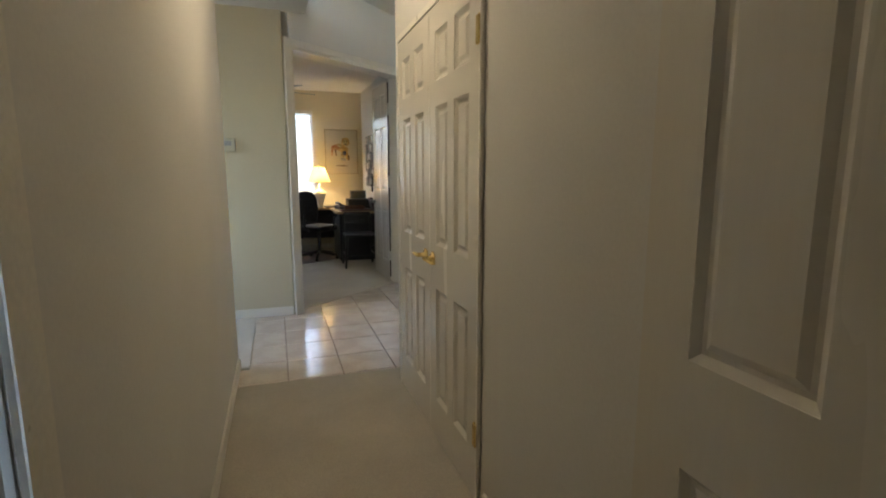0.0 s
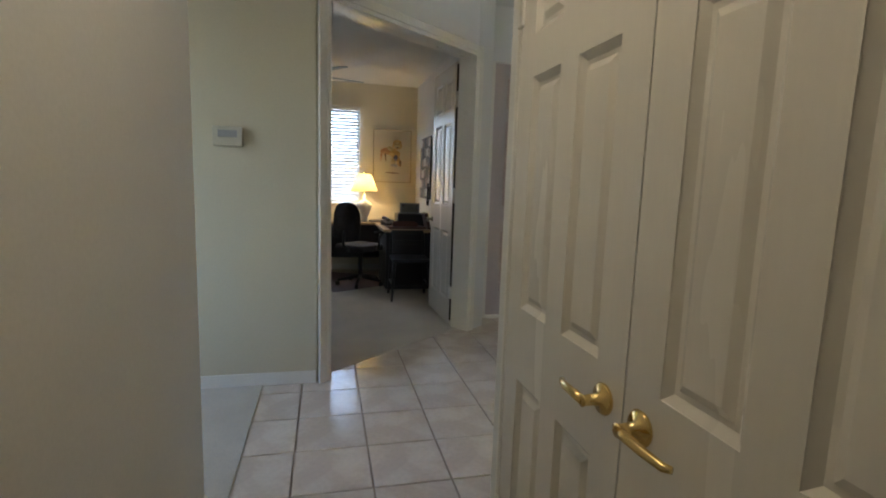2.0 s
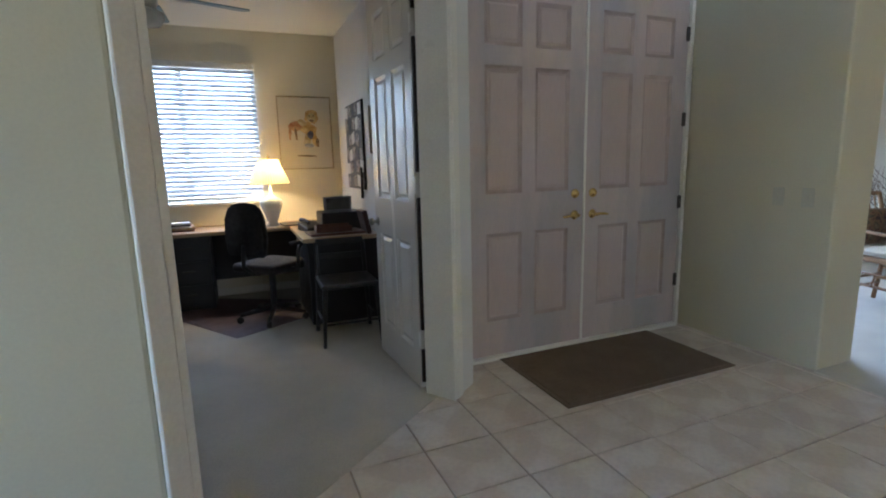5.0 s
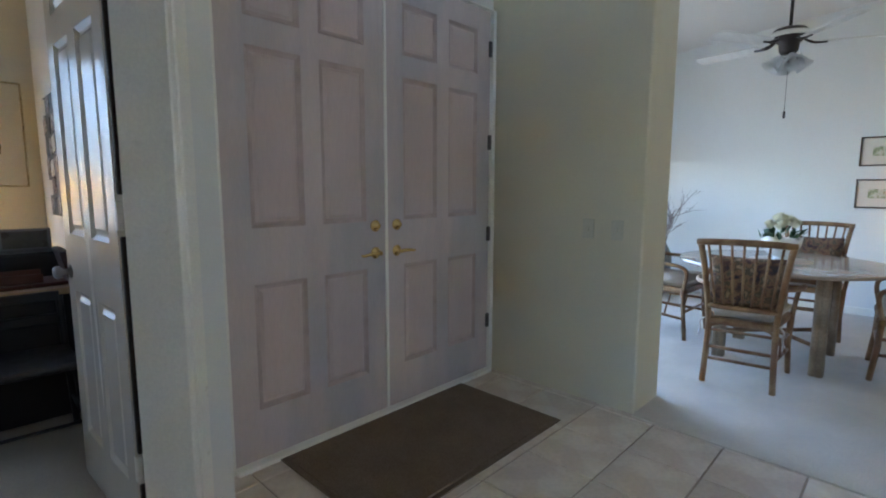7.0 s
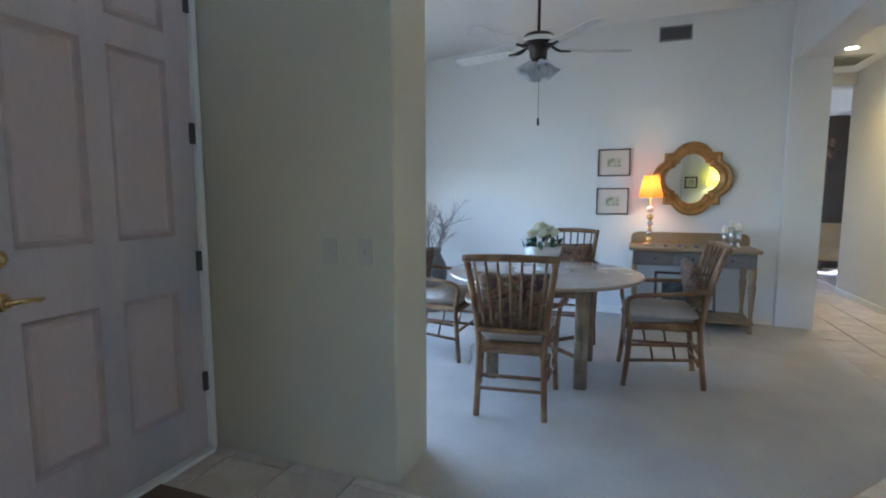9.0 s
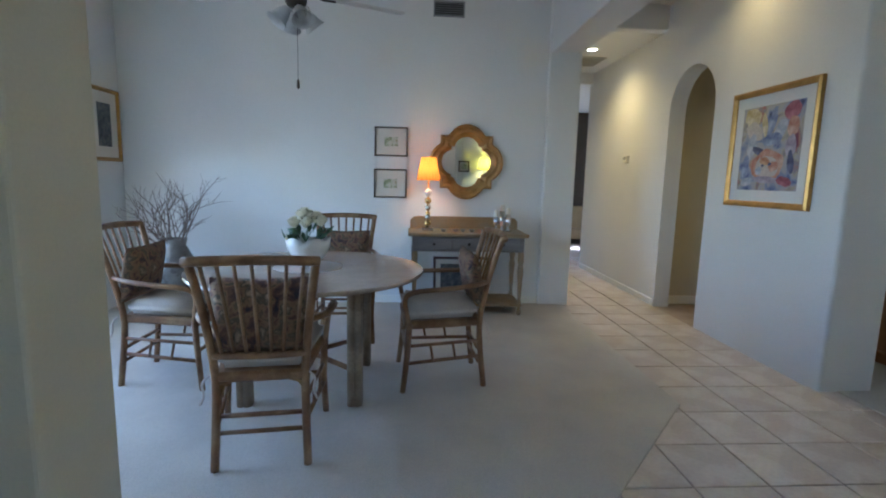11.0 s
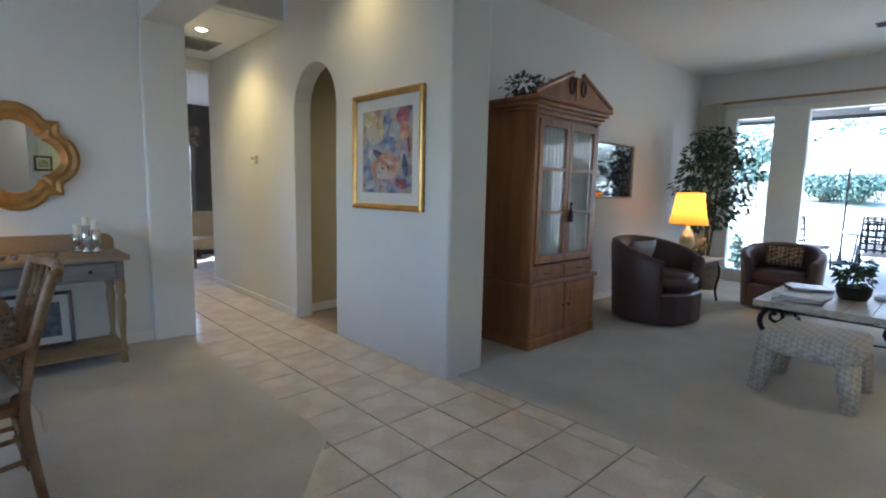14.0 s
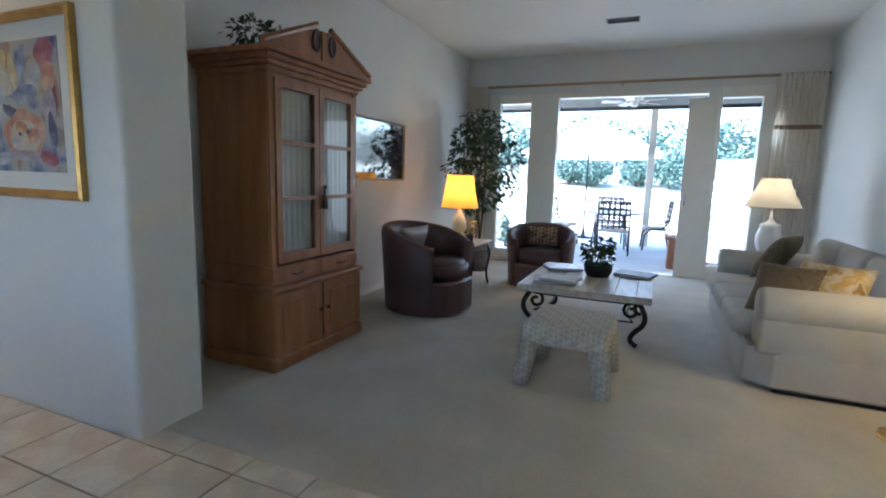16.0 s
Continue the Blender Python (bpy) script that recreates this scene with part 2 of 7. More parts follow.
carpet("floor_carpet_living", [(1.08, 1.24), (5.23, 1.24), (5.23, 0.99), (5.84, 0.99), (5.84, -4.87), (1.08, -4.87)], "pale grey beige carpet on the living room floor")

# ------------------------------------------------------------------ the shell: walls
CEIL = 3.15


def wall(name, boxes, mat="wall", label="off-white painted plaster wall with soft corners"):
    return structure(part(name, box(*boxes, bevel=0.012 if len(boxes) == 1 else 0.0, seg=2), mat), label, "wall")


wall("wall_hall_west", [(-0.44, -0.32, 0.62, 3.43, -0.02, 2.75), (-0.44, -0.32, -1.3, -0.2, -0.02, 2.75), (-0.44, -0.32, -0.2, 0.62, 2.05, 2.75)])
wall("wall_hall_east", [(0.69, 0.81, 2.87, 2.97, -0.02, CEIL + 0.1), (0.69, 0.81, 1.64, 2.87, 2.06, CEIL + 0.1), (0.69, 0.81, 0.77, 1.64, -0.02, CEIL + 0.1),
                        (0.69, 0.81, -0.05, 0.77, 2.05, CEIL + 0.1), (0.69, 0.81, -1.3, -0.05, -0.02, CEIL + 0.1), (0.81, 1.10, 2.85, 2.97, -0.02, CEIL + 0.1)])
wall("wall_hall_south", [(-0.44, 0.81, -1.42, -1.3, -0.02, 2.75)])
wall("wall_side_south", [(-2.6, -0.44, 3.31, 3.43, -0.02, 2.75)])
# the side room's west opening is unseen, added to let in that light
wall("wall_side_west", [(-2.72, -2.6, 3.31, 3.50, -0.02, 2.75), (-2.72, -2.6, 4.54, 8.99, -0.02, 2.75), (-2.72, -2.6, 3.50, 4.54, -0.02, 0.68), (-2.72, -2.6, 3.50, 4.54, 2.22, 2.75)])
wall("wall_side_north", [(-2.6, 0.09, 4.68, 4.84, -0.02, CEIL)], "wall_entry", "plaster wall beside the study, coloured for its sage light cast")
# the slanting wall over and beside the study's opening
DIAG = math.degrees(math.atan2(0.98, 1.27))
diag = pose(0.13, 4.68, 0, 0, 0, DIAG)
structure(part("wall_study_slant", box((0.02, 1.60, 0.0, 0.17, 2.42, CEIL), (1.60, 1.83, 0.0, 0.17, -0.02, CEIL), bevel=0.006, m=diag), "wall"), "slanting plaster wall round the study opening", "wall")
wall("wall_study_east", [(1.45, 1.58, 5.80, 8.99, -0.02, CEIL)])
wall("wall_study_north", [(-2.6, -0.78, 8.83, 8.99, -0.02, 2.75), (0.615, 1.45, 8.83, 8.99, -0.02, 2.75), (-0.78, 0.615, 8.83, 8.99, -0.02, 0.99), (-0.78, 0.615, 8.83, 8.99, 2.36, 2.75)], "wall_office",
     "cream painted plaster wall")
wall("wall_front", [(1.58, 1.66, 6.10, 6.25, -0.02, CEIL), (3.54, 3.60, 6.10, 6.25, -0.02, CEIL), (1.66, 3.54, 6.10, 6.25, 2.47, CEIL)])
wall("wall_entry_east", [(3.565, 3.92, 5.02, 6.9, -0.02, CEIL)], "wall_entry", "thick plaster wall between entry and dining room, coloured for its sage light cast")
wall("wall_dining_north", [(3.92, 4.10, 6.87, 7.05, -0.02, CEIL), (6.62, 7.66, 6.87, 7.05, -0.02, CEIL), (4.10, 6.62, 6.87, 7.05, -0.02, 0.45), (4.10, 6.62, 6.87, 7.05, 2.45, CEIL)])
wall("wall_dining_east", [(7.415, 7.56, 2.50, 6.87, -0.02, CEIL + 0.1)])
wall("pillar_dining", [(7.37, 7.66, 2.33, 2.66, -0.02, CEIL)], label="white plaster pillar at the end of the dining room wall")
wall("beam_walkway", [(3.4, 7.39, 2.345, 2.645, 2.60, CEIL)], label="white plaster beam over the walkway")
wall("wall_passage_north", [(7.66, 9.75, 2.33, 2.45, -0.02, CEIL)])
wall("wall_passage_header", [(7.50, 7.62, 1.39, 2.33, 2.90, CEIL)])
wall("wall_passage_end", [(9.63, 9.75, 1.37, 2.33, 2.745, CEIL)])
structure(part("ceiling_passage", box(7.62, 9.75, 1.36, 2.33, 2.90, 3.00), "ceiling"), "low white passage ceiling", "ceiling")

# the wall with the arched opening
arch = [(6.60, 2.05)] + [(6.985 - 0.385 * math.cos(math.pi * i / 14), 2.05 + 0.40 * math.sin(math.pi * i / 14)) for i in range(1, 14)] + [(7.37, 2.05)]
outline = [(5.60, -0.02), (6.60, -0.02)] + arch + [(7.37, -0.02), (9.75, -0.02), (9.75, CEIL), (5.60, CEIL)]
structure(part("wall_arch", prism(outline, 1.20, 1.37, "y"), "wall"), "white plaster wall with an arched doorway", "wall")
nose = [(5.60, 1.37), (5.60, 0.995)] + [(5.19 - 0.025 * math.sin(a), 1.02 - 0.025 * math.cos(a)) for a in (0, 0.4, 0.8, 1.2, 1.57)] \
    + [(5.19 - 0.025 * math.cos(a), 1.345 + 0.025 * math.sin(a)) for a in (0, 0.4, 0.8, 1.2, 1.57)]
structure(part("wall_arch_end", prism(nose, -0.02, CEIL), "wall"), "round-nosed end of the white plaster wall", "wall")
wall("wall_arch_back", [(5.60, 6.60, 0.995, 1.20, -0.02, CEIL)])
# corridor walls reuse the cast-tinted colour for their dim yellow light
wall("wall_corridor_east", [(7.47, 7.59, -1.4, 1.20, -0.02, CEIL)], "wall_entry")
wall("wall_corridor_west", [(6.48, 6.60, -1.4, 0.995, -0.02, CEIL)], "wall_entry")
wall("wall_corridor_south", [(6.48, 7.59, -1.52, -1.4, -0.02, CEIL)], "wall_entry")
structure(part("ceiling_corridor", box(6.48, 7.59, -1.52, 1.20, 2.6, 2.7), "ceiling"), "white corridor ceiling", "ceiling")
wall("wall_living_east", [(5.82, 5.94, -4.97, 0.995, -0.02, CEIL + 0.1)])
wall("wall_living_west", [(0.98, 1.10, -4.97, 2.85, -0.02, CEIL + 0.1)])
for nm, b in (("wall_living_south_west", (1.10, 1.64, FAR - 0.14, FAR, -0.02, CEIL + 0.1)), ("wall_living_south_east", (5.45, 5.82, FAR - 0.14, FAR, -0.02, CEIL + 0.1)),
              ("wall_living_south_head", (1.64, 5.45, FAR - 0.14, FAR, 2.60, CEIL + 0.1))):
    structure(part(nm, box(*b), "wall"), "off-white painted plaster wall", "wall")

# ceilings
structure(part("ceiling_main", box((-0.5, 7.7, -5.0, 4.1, CEIL, CEIL + 0.12)), "ceiling"), "white textured ceiling over living room and entry", "ceiling")
structure(part("ceiling_dining", prism([(4.1, CEIL), (9.0, 2.715), (9.0, 2.86), (4.1, CEIL + 0.12)], -2.8, 7.7, "x"), "ceiling"), "white sloping dining room ceiling", "ceiling")
structure(part("ceiling_hall", box((-0.44, 0.69, -1.42, 3.2, 2.70, 2.80)), "ceiling"), "white hall ceiling", "ceiling")
structure(part("ceiling_side", box((-2.72, 0.3, 3.2, 4.7, 2.70, 2.80)), "ceiling"), "white side room ceiling", "ceiling")
structure(part("ceiling_study", prism([(-2.7, 4.84), (0.12, 4.84), (1.45, 5.86), (1.45, 8.99), (-2.7, 8.99)], 2.69, 2.79), "ceiling"), "white textured study ceiling", "ceiling")
# unseen overhang, added to block the sun at the study and dining windows
structure(part("eave_front", box((-3.0, 1.58, 8.99, 9.98, 2.80, 2.92), (3.60, 8.0, 7.05, 8.4, 2.74, 2.86)), "ceiling"), "unseen overhang added to keep sun out of the front windows", "eave")

# ------------------------------------------------------------------ more materials
def ramp_material(name, colors, scale=4.0, rough=0.6, detail=4.0, distort=0.5, stretch=(1, 1, 1), bump=0.0, metal=0.0, kind="noise", coat=0.0):
    """Patches of several colours, for prints, florals and paintings."""
    m = bpy.data.materials.new(name)
    m.use_nodes = True
    n, k = m.node_tree.nodes, m.node_tree.links
    b = n["Principled BSDF"]
    b.inputs["Roughness"].default_value, b.inputs["Metallic"].default_value = rough, metal
    b.inputs["Coat Weight"].default_value = coat
    tc, mp = n.new("ShaderNodeTexCoord"), n.new("ShaderNodeMapping")
    mp.inputs["Scale"].default_value = stretch
    k.new(tc.outputs["Object"], mp.inputs["Vector"])
    t = n.new("ShaderNodeTexNoise")
    t.inputs["Scale"].default_value, t.inputs["Detail"].default_value, t.inputs["Distortion"].default_value = scale, detail, distort
    k.new(mp.outputs[0], t.inputs["Vector"])
    r = n.new("ShaderNodeValToRGB")
    els = r.color_ramp.elements
    lo, hi = 0.32, 0.68
    els[0].position, els[0].color = lo, (*colors[0], 1)
    els[1].position, els[1].color = hi, (*colors[-1], 1)
    for i, c in enumerate(colors[1:-1]):
        els.new(lo + (hi - lo) * (i + 1) / (len(colors) - 1)).color = (*c, 1)
    k.new(t.outputs["Fac"], r.inputs[0])
    k.new(r.outputs[0], b.inputs["Base Color"])
    if bump:
        bp = n.new("ShaderNodeBump")
        bp.inputs["Strength"].default_value, bp.inputs["Distance"].default_value = bump, 0.003
        k.new(t.outputs["Fac"], bp.inputs["Height"])
        k.new(bp.outputs[0], b.inputs["Normal"])
    return m


def shade_material(name, color, through=0.55):
    """Lamp shade cloth that lets light through."""
    m = bpy.data.materials.new(name)
    m.use_nodes = True
    n, k = m.node_tree.nodes, m.node_tree.links
    b = n["Principled BSDF"]
    b.inputs["Base Color"].default_value, b.inputs["Roughness"].default_value = (*color, 1), 0.9
    tr, mx = n.new("ShaderNodeBsdfTranslucent"), n.new("ShaderNodeMixShader")
    tx = n.new("ShaderNodeTexNoise")
    tx.inputs["Scale"].default_value = 40.0
    hs = n.new("ShaderNodeHueSaturation")
    hs.inputs["Color"].default_value = (*color, 1)
    mr = n.new("ShaderNodeMapRange")
    mr.inputs["To Min"].default_value, mr.inputs["To Max"].default_value = 0.85, 1.1
    k.new(tx.outputs["Fac"], mr.inputs["Value"])
    k.new(mr.outputs[0], hs.inputs["Value"])
    k.new(hs.outputs[0], tr.inputs["Color"])
    mx.inputs[0].default_value = through
    k.new(b.outputs[0], mx.inputs[1])
    k.new(tr.outputs[0], mx.inputs[2])
    k.new(mx.outputs[0], n["Material Output"].inputs["Surface"])
    return m


def checker_material(name, a, b_, scale):
    m = material(name, a, 0.9, vary=0.05, scale=8, bump=0.4, bump_scale=200)
    n, k = m.node_tree.nodes, m.node_tree.links
    ck = n.new("ShaderNodeTexChecker")
    ck.inputs["Color1"].default_value, ck.inputs["Color2"].default_value, ck.inputs["Scale"].default_value = (*a, 1), (*b_, 1), scale
    tc, mp = n.new("ShaderNodeTexCoord"), n.new("ShaderNodeMapping")
    mp.inputs["Rotation"].default_value = (radians(45), radians(35), radians(45))
    k.new(tc.outputs["Object"], mp.inputs["Vector"])
    k.new(mp.outputs[0], ck.inputs["Vector"])
    hsv = next(q for q in n if q.type == "HUE_SAT")
    k.new(ck.outputs["Color"], hsv.inputs["Color"])
    return m


WOODS = dict(bump=0.12, bump_scale=40)
M.update({
    "rattan": material("grey_brown_rattan", (0.165, 0.078, 0.03), 0.5, vary=0.18, scale=9, fine=0.12, fine_scale=70, second=(0.24, 0.14, 0.062), mix_scale=7, **WOODS),
    "pine": material("aged_pine", (0.31, 0.125, 0.045), 0.42, vary=0.14, scale=3, fine=0.10, fine_scale=50, stretch=(4, 4, 0.4), second=(0.37, 0.17, 0.065), mix_scale=2.5, **WOODS),
    "console": material("distressed_console_paint", (0.30, 0.195, 0.085), 0.5, vary=0.16, scale=5, second=(0.23, 0.18, 0.11), mix_scale=5, fine=0.1, **WOODS),
    "drawer_grey": material("weathered_grey_wood", (0.22, 0.19, 0.165), 0.6, vary=0.2, scale=6, stretch=(1, 0.25, 3), second=(0.15, 0.13, 0.12), mix_scale=6, **WOODS),
    "limed_leg": material("limed_table_leg", (0.29, 0.215, 0.135), 0.5, vary=0.15, scale=6, second=(0.22, 0.155, 0.095), mix_scale=8, fine=0.1, fine_scale=60, **WOODS),
    "tabletop": material("polished_stone_top", (0.36, 0.275, 0.205), 0.14, vary=0.05, scale=5, second=(0.335, 0.255, 0.19), mix_scale=9, fine=0.05, fine_scale=60),
    "seat_cloth": material("cream_seat_cloth", (0.50, 0.44, 0.38), 0.95, vary=0.06, scale=9, fine=0.1, fine_scale=150, bump=0.3, bump_scale=250),
    "floral": ramp_material("dark_floral_tapestry", [(0.03, 0.025, 0.035), (0.10, 0.05, 0.04), (0.22, 0.13, 0.07), (0.07, 0.06, 0.04), (0.30, 0.21, 0.13)], 18, 0.9, bump=0.4),
    "gold_frame": material("gilded_frame", (0.42, 0.25, 0.07), 0.34, 0.7, vary=0.18, scale=14, fine=0.1),
    "gilt_mirror": material("antique_gold_carving", (0.36, 0.20, 0.055), 0.42, 0.35, vary=0.22, scale=14, bump=0.4, bump_scale=30),
    "thin_frame": material("dark_thin_frame", (0.09, 0.06, 0.035), 0.35, vary=0.15, scale=20),
    "champagne": material("champagne_frame", (0.45, 0.38, 0.24), 0.3, 0.6, vary=0.08, scale=20),
    "mount": material("cream_mount_board", (0.66, 0.62, 0.54), 0.8, vary=0.02),
    "mount_white": material("white_mount_board", (0.72, 0.71, 0.68), 0.8, vary=0.02),
    "abstract": ramp_material("abstract_watercolour", [(0.04, 0.04, 0.10), (0.11, 0.14, 0.30), (0.22, 0.25, 0.38), (0.34, 0.34, 0.39), (0.38, 0.35, 0.36), (0.40, 0.36, 0.26), (0.24, 0.22, 0.24), (0.36, 0.16, 0.11), (0.16, 0.04, 0.08)], 6.0, 0.4, 10, 0.5, coat=0.3),
    "landscape": ramp_material("small_green_landscape", [(0.12, 0.13, 0.06), (0.34, 0.38, 0.22), (0.60, 0.58, 0.48), (0.30, 0.28, 0.14)], 26, 0.6),
    "dark_print": ramp_material("dark_botanical_print", [(0.03, 0.035, 0.05), (0.08, 0.09, 0.10), (0.16, 0.15, 0.13)], 22, 0.5),
    "night": ramp_material("dark_glazed_print", [(0.01, 0.012, 0.02), (0.02, 0.025, 0.05), (0.06, 0.03, 0.05)], 5, 0.06, 3, 1.0, coat=1.0),
    "leather": material("brown_purple_leather", (0.075, 0.038, 0.036), 0.42, vary=0.14, scale=6, fine=0.08, bump=0.25, bump_scale=120),
    "sofa": material("ivory_sofa_cloth", (0.50, 0.46, 0.40), 0.93, vary=0.05, scale=7, fine=0.06, fine_scale=180, bump=0.3, bump_scale=220),
    "olive_pillow": ramp_material("olive_brown_brocade", [(0.12, 0.088, 0.05), (0.19, 0.13, 0.075), (0.14, 0.11, 0.06), (0.24, 0.18, 0.10)], 22, 0.85, bump=0.4),
    "gold_pillow": ramp_material("gold_leaf_print", [(0.50, 0.43, 0.30), (0.44, 0.27, 0.05), (0.55, 0.48, 0.36), (0.30, 0.17, 0.04)], 10, 0.85, bump=0.3),
    "grey_pillow": material("silver_grey_satin", (0.36, 0.32, 0.31), 0.5, vary=0.08, scale=7),
    "dot_pillow": checker_material("brown_spotted_weave", (0.13, 0.065, 0.05), (0.42, 0.30, 0.16), 26),
    "lattice_cloth": checker_material("cream_lattice_weave", (0.56, 0.52, 0.45), (0.42, 0.385, 0.32), 36),
    "iron": material("black_wrought_iron", (0.022, 0.020, 0.019), 0.48, 0.6, vary=0.2, scale=20, bump=0.2, bump_scale=60),
    "whitewash": material("whitewashed_planks", (0.52, 0.48, 0.41), 0.4, vary=0.10, scale=4, stretch=(4, 0.5, 4), second=(0.42, 0.36, 0.29), mix_scale=5, **WOODS),
    "leaf": material("dark_green_leaf", (0.028, 0.065, 0.022), 0.42, vary=0.35, scale=9, fine=0.2, second=(0.05, 0.09, 0.03), mix_scale=14),
    "leaf_pale": material("pale_green_leaf", (0.13, 0.20, 0.05), 0.5, vary=0.3, scale=5, second=(0.20, 0.22, 0.05), mix_scale=8),
    "shrub": material("garden_shrub_leaf", (0.06, 0.11, 0.08), 0.6, vary=0.3, scale=3, second=(0.085, 0.13, 0.095), mix_scale=4),
    "bark": material("grey_brown_bark", (0.12, 0.085, 0.055), 0.85, vary=0.2, scale=20, bump=0.5, bump_scale=60),
    "petal": material("ivory_petal", (0.68, 0.64, 0.46), 0.6, vary=0.1, scale=20),
    "porcelain": material("white_porcelain", (0.74, 0.73, 0.70), 0.15, vary=0.02),
    "pewter": material("dull_pewter", (0.30, 0.29, 0.27), 0.35, 0.85, vary=0.12, scale=10),
    "vase_grey": material("grey_green_glaze", (0.17, 0.155, 0.135), 0.3, vary=0.18, scale=7, second=(0.12, 0.11, 0.10), mix_scale=6),
    "twig": material("dry_twig", (0.17, 0.13, 0.11), 0.85, vary=0.2, scale=20),
    "silver_glass": material("mercury_glass", (0.62, 0.61, 0.58), 0.12, 0.8, vary=0.1, scale=25),
    "candle": material("ivory_wax", (0.70, 0.64, 0.52), 0.5, vary=0.03),
    "blade_blue": material("slate_blue_blade", (0.16, 0.25, 0.32), 0.45, vary=0.05),
    "blade_white": material("white_wood_blade", (0.62, 0.60, 0.55), 0.45, vary=0.06, scale=4, stretch=(0.5, 5, 5)),
    "frosted": material("frosted_glass_shade", (0.60, 0.60, 0.60), 0.35, vary=0.06, scale=20, transmission=0.3),
    "desk_top": material("pale_oak_desktop", (0.46, 0.31, 0.17), 0.35, vary=0.08, scale=3, stretch=(0.5, 5, 5), **WOODS),
    "desk_black": material("black_desk_laminate", (0.010, 0.009, 0.013), 0.45, vary=0.2, scale=5),
    "fabric_black": material("black_office_cloth", (0.013, 0.012, 0.015), 0.85, vary=0.2, scale=12, bump=0.3, bump_scale=250),
    "chair_mat": material("mauve_floor_mat", (0.15, 0.11, 0.13), 0.5, vary=0.08, scale=5, fine=0.06),
    "paper": material("white_paper", (0.68, 0.66, 0.62), 0.7, vary=0.05, scale=10),
    "red_brown": material("oxblood_leather", (0.10, 0.035, 0.025), 0.4, vary=0.12, scale=8),
    "collage": ramp_material("photo_collage", [(0.02, 0.02, 0.02), (0.40, 0.33, 0.27), (0.06, 0.05, 0.05), (0.55, 0.50, 0.46), (0.10, 0.06, 0.05), (0.30, 0.20, 0.16)], 16, 0.5, 2, 0.2),
    "blind": material("white_blind_slat", (0.78, 0.78, 0.76), 0.5, vary=0.02),
    "sheer": shade_material("ivory_sheer_cloth", (0.90, 0.86, 0.77), 0.6),
    "roman": material("brown_roman_shade", (0.16, 0.125, 0.10), 0.9, vary=0.12, scale=8, bump=0.2),
    "rod_wood": material("honey_wood_rod", (0.36, 0.25, 0.13), 0.4, vary=0.1, scale=8),
    "shade_yellow": shade_material("warm_amber_shade", (0.88, 0.47, 0.07), 0.5),
    "shade_orange": shade_material("orange_pleated_shade", (0.70, 0.31, 0.04), 0.22),
    "shade_lemon": shade_material("lemon_shade", (0.80, 0.74, 0.16), 0.5),
    "shade_cream": shade_material("cream_shade", (0.82, 0.66, 0.32), 0.42),
    "shade_ivory": shade_material("ivory_shade", (0.80, 0.74, 0.60), 0.45),
    "terracotta": material("rust_terracotta", (0.30, 0.13, 0.08), 0.8, vary=0.15, scale=7, bump=0.2),
    "concrete": material("pale_patio_concrete", (0.47, 0.46, 0.43), 0.85, vary=0.08, scale=1.5, fine=0.06, bump=0.2),
    "lawn": material("garden_ground", (0.52, 0.49, 0.42), 0.95, vary=0.15, scale=0.7, second=(0.30, 0.31, 0.20), mix_scale=0.35, fine=0.2),
    "curtain_band": shade_material("tan_curtain_band", (0.34, 0.27, 0.19), 0.3),
    "stucco": material("warm_white_stucco", (0.62, 0.58, 0.50), 0.9, vary=0.04, scale=2, bump=0.3, bump_scale=60),
    "canopy": shade_material("cream_umbrella_canvas", (0.86, 0.83, 0.76), 0.5),
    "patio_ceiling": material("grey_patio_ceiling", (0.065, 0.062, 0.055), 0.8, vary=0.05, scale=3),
    "tan_cloth": material("tan_chair_cloth", (0.42, 0.31, 0.17), 0.9, vary=0.08, scale=7),
    "valance": ramp_material("brown_floral_valance", [(0.05, 0.035, 0.025), (0.12, 0.08, 0.05), (0.30, 0.20, 0.14), (0.08, 0.055, 0.035)], 9, 0.9),
    "brown_wall": material("umber_wall_paint", (0.075, 0.06, 0.045), 0.8, vary=0.05, scale=2),
    "almond": material("almond_plastic", (0.50, 0.475, 0.375), 0.45, vary=0.02),
})


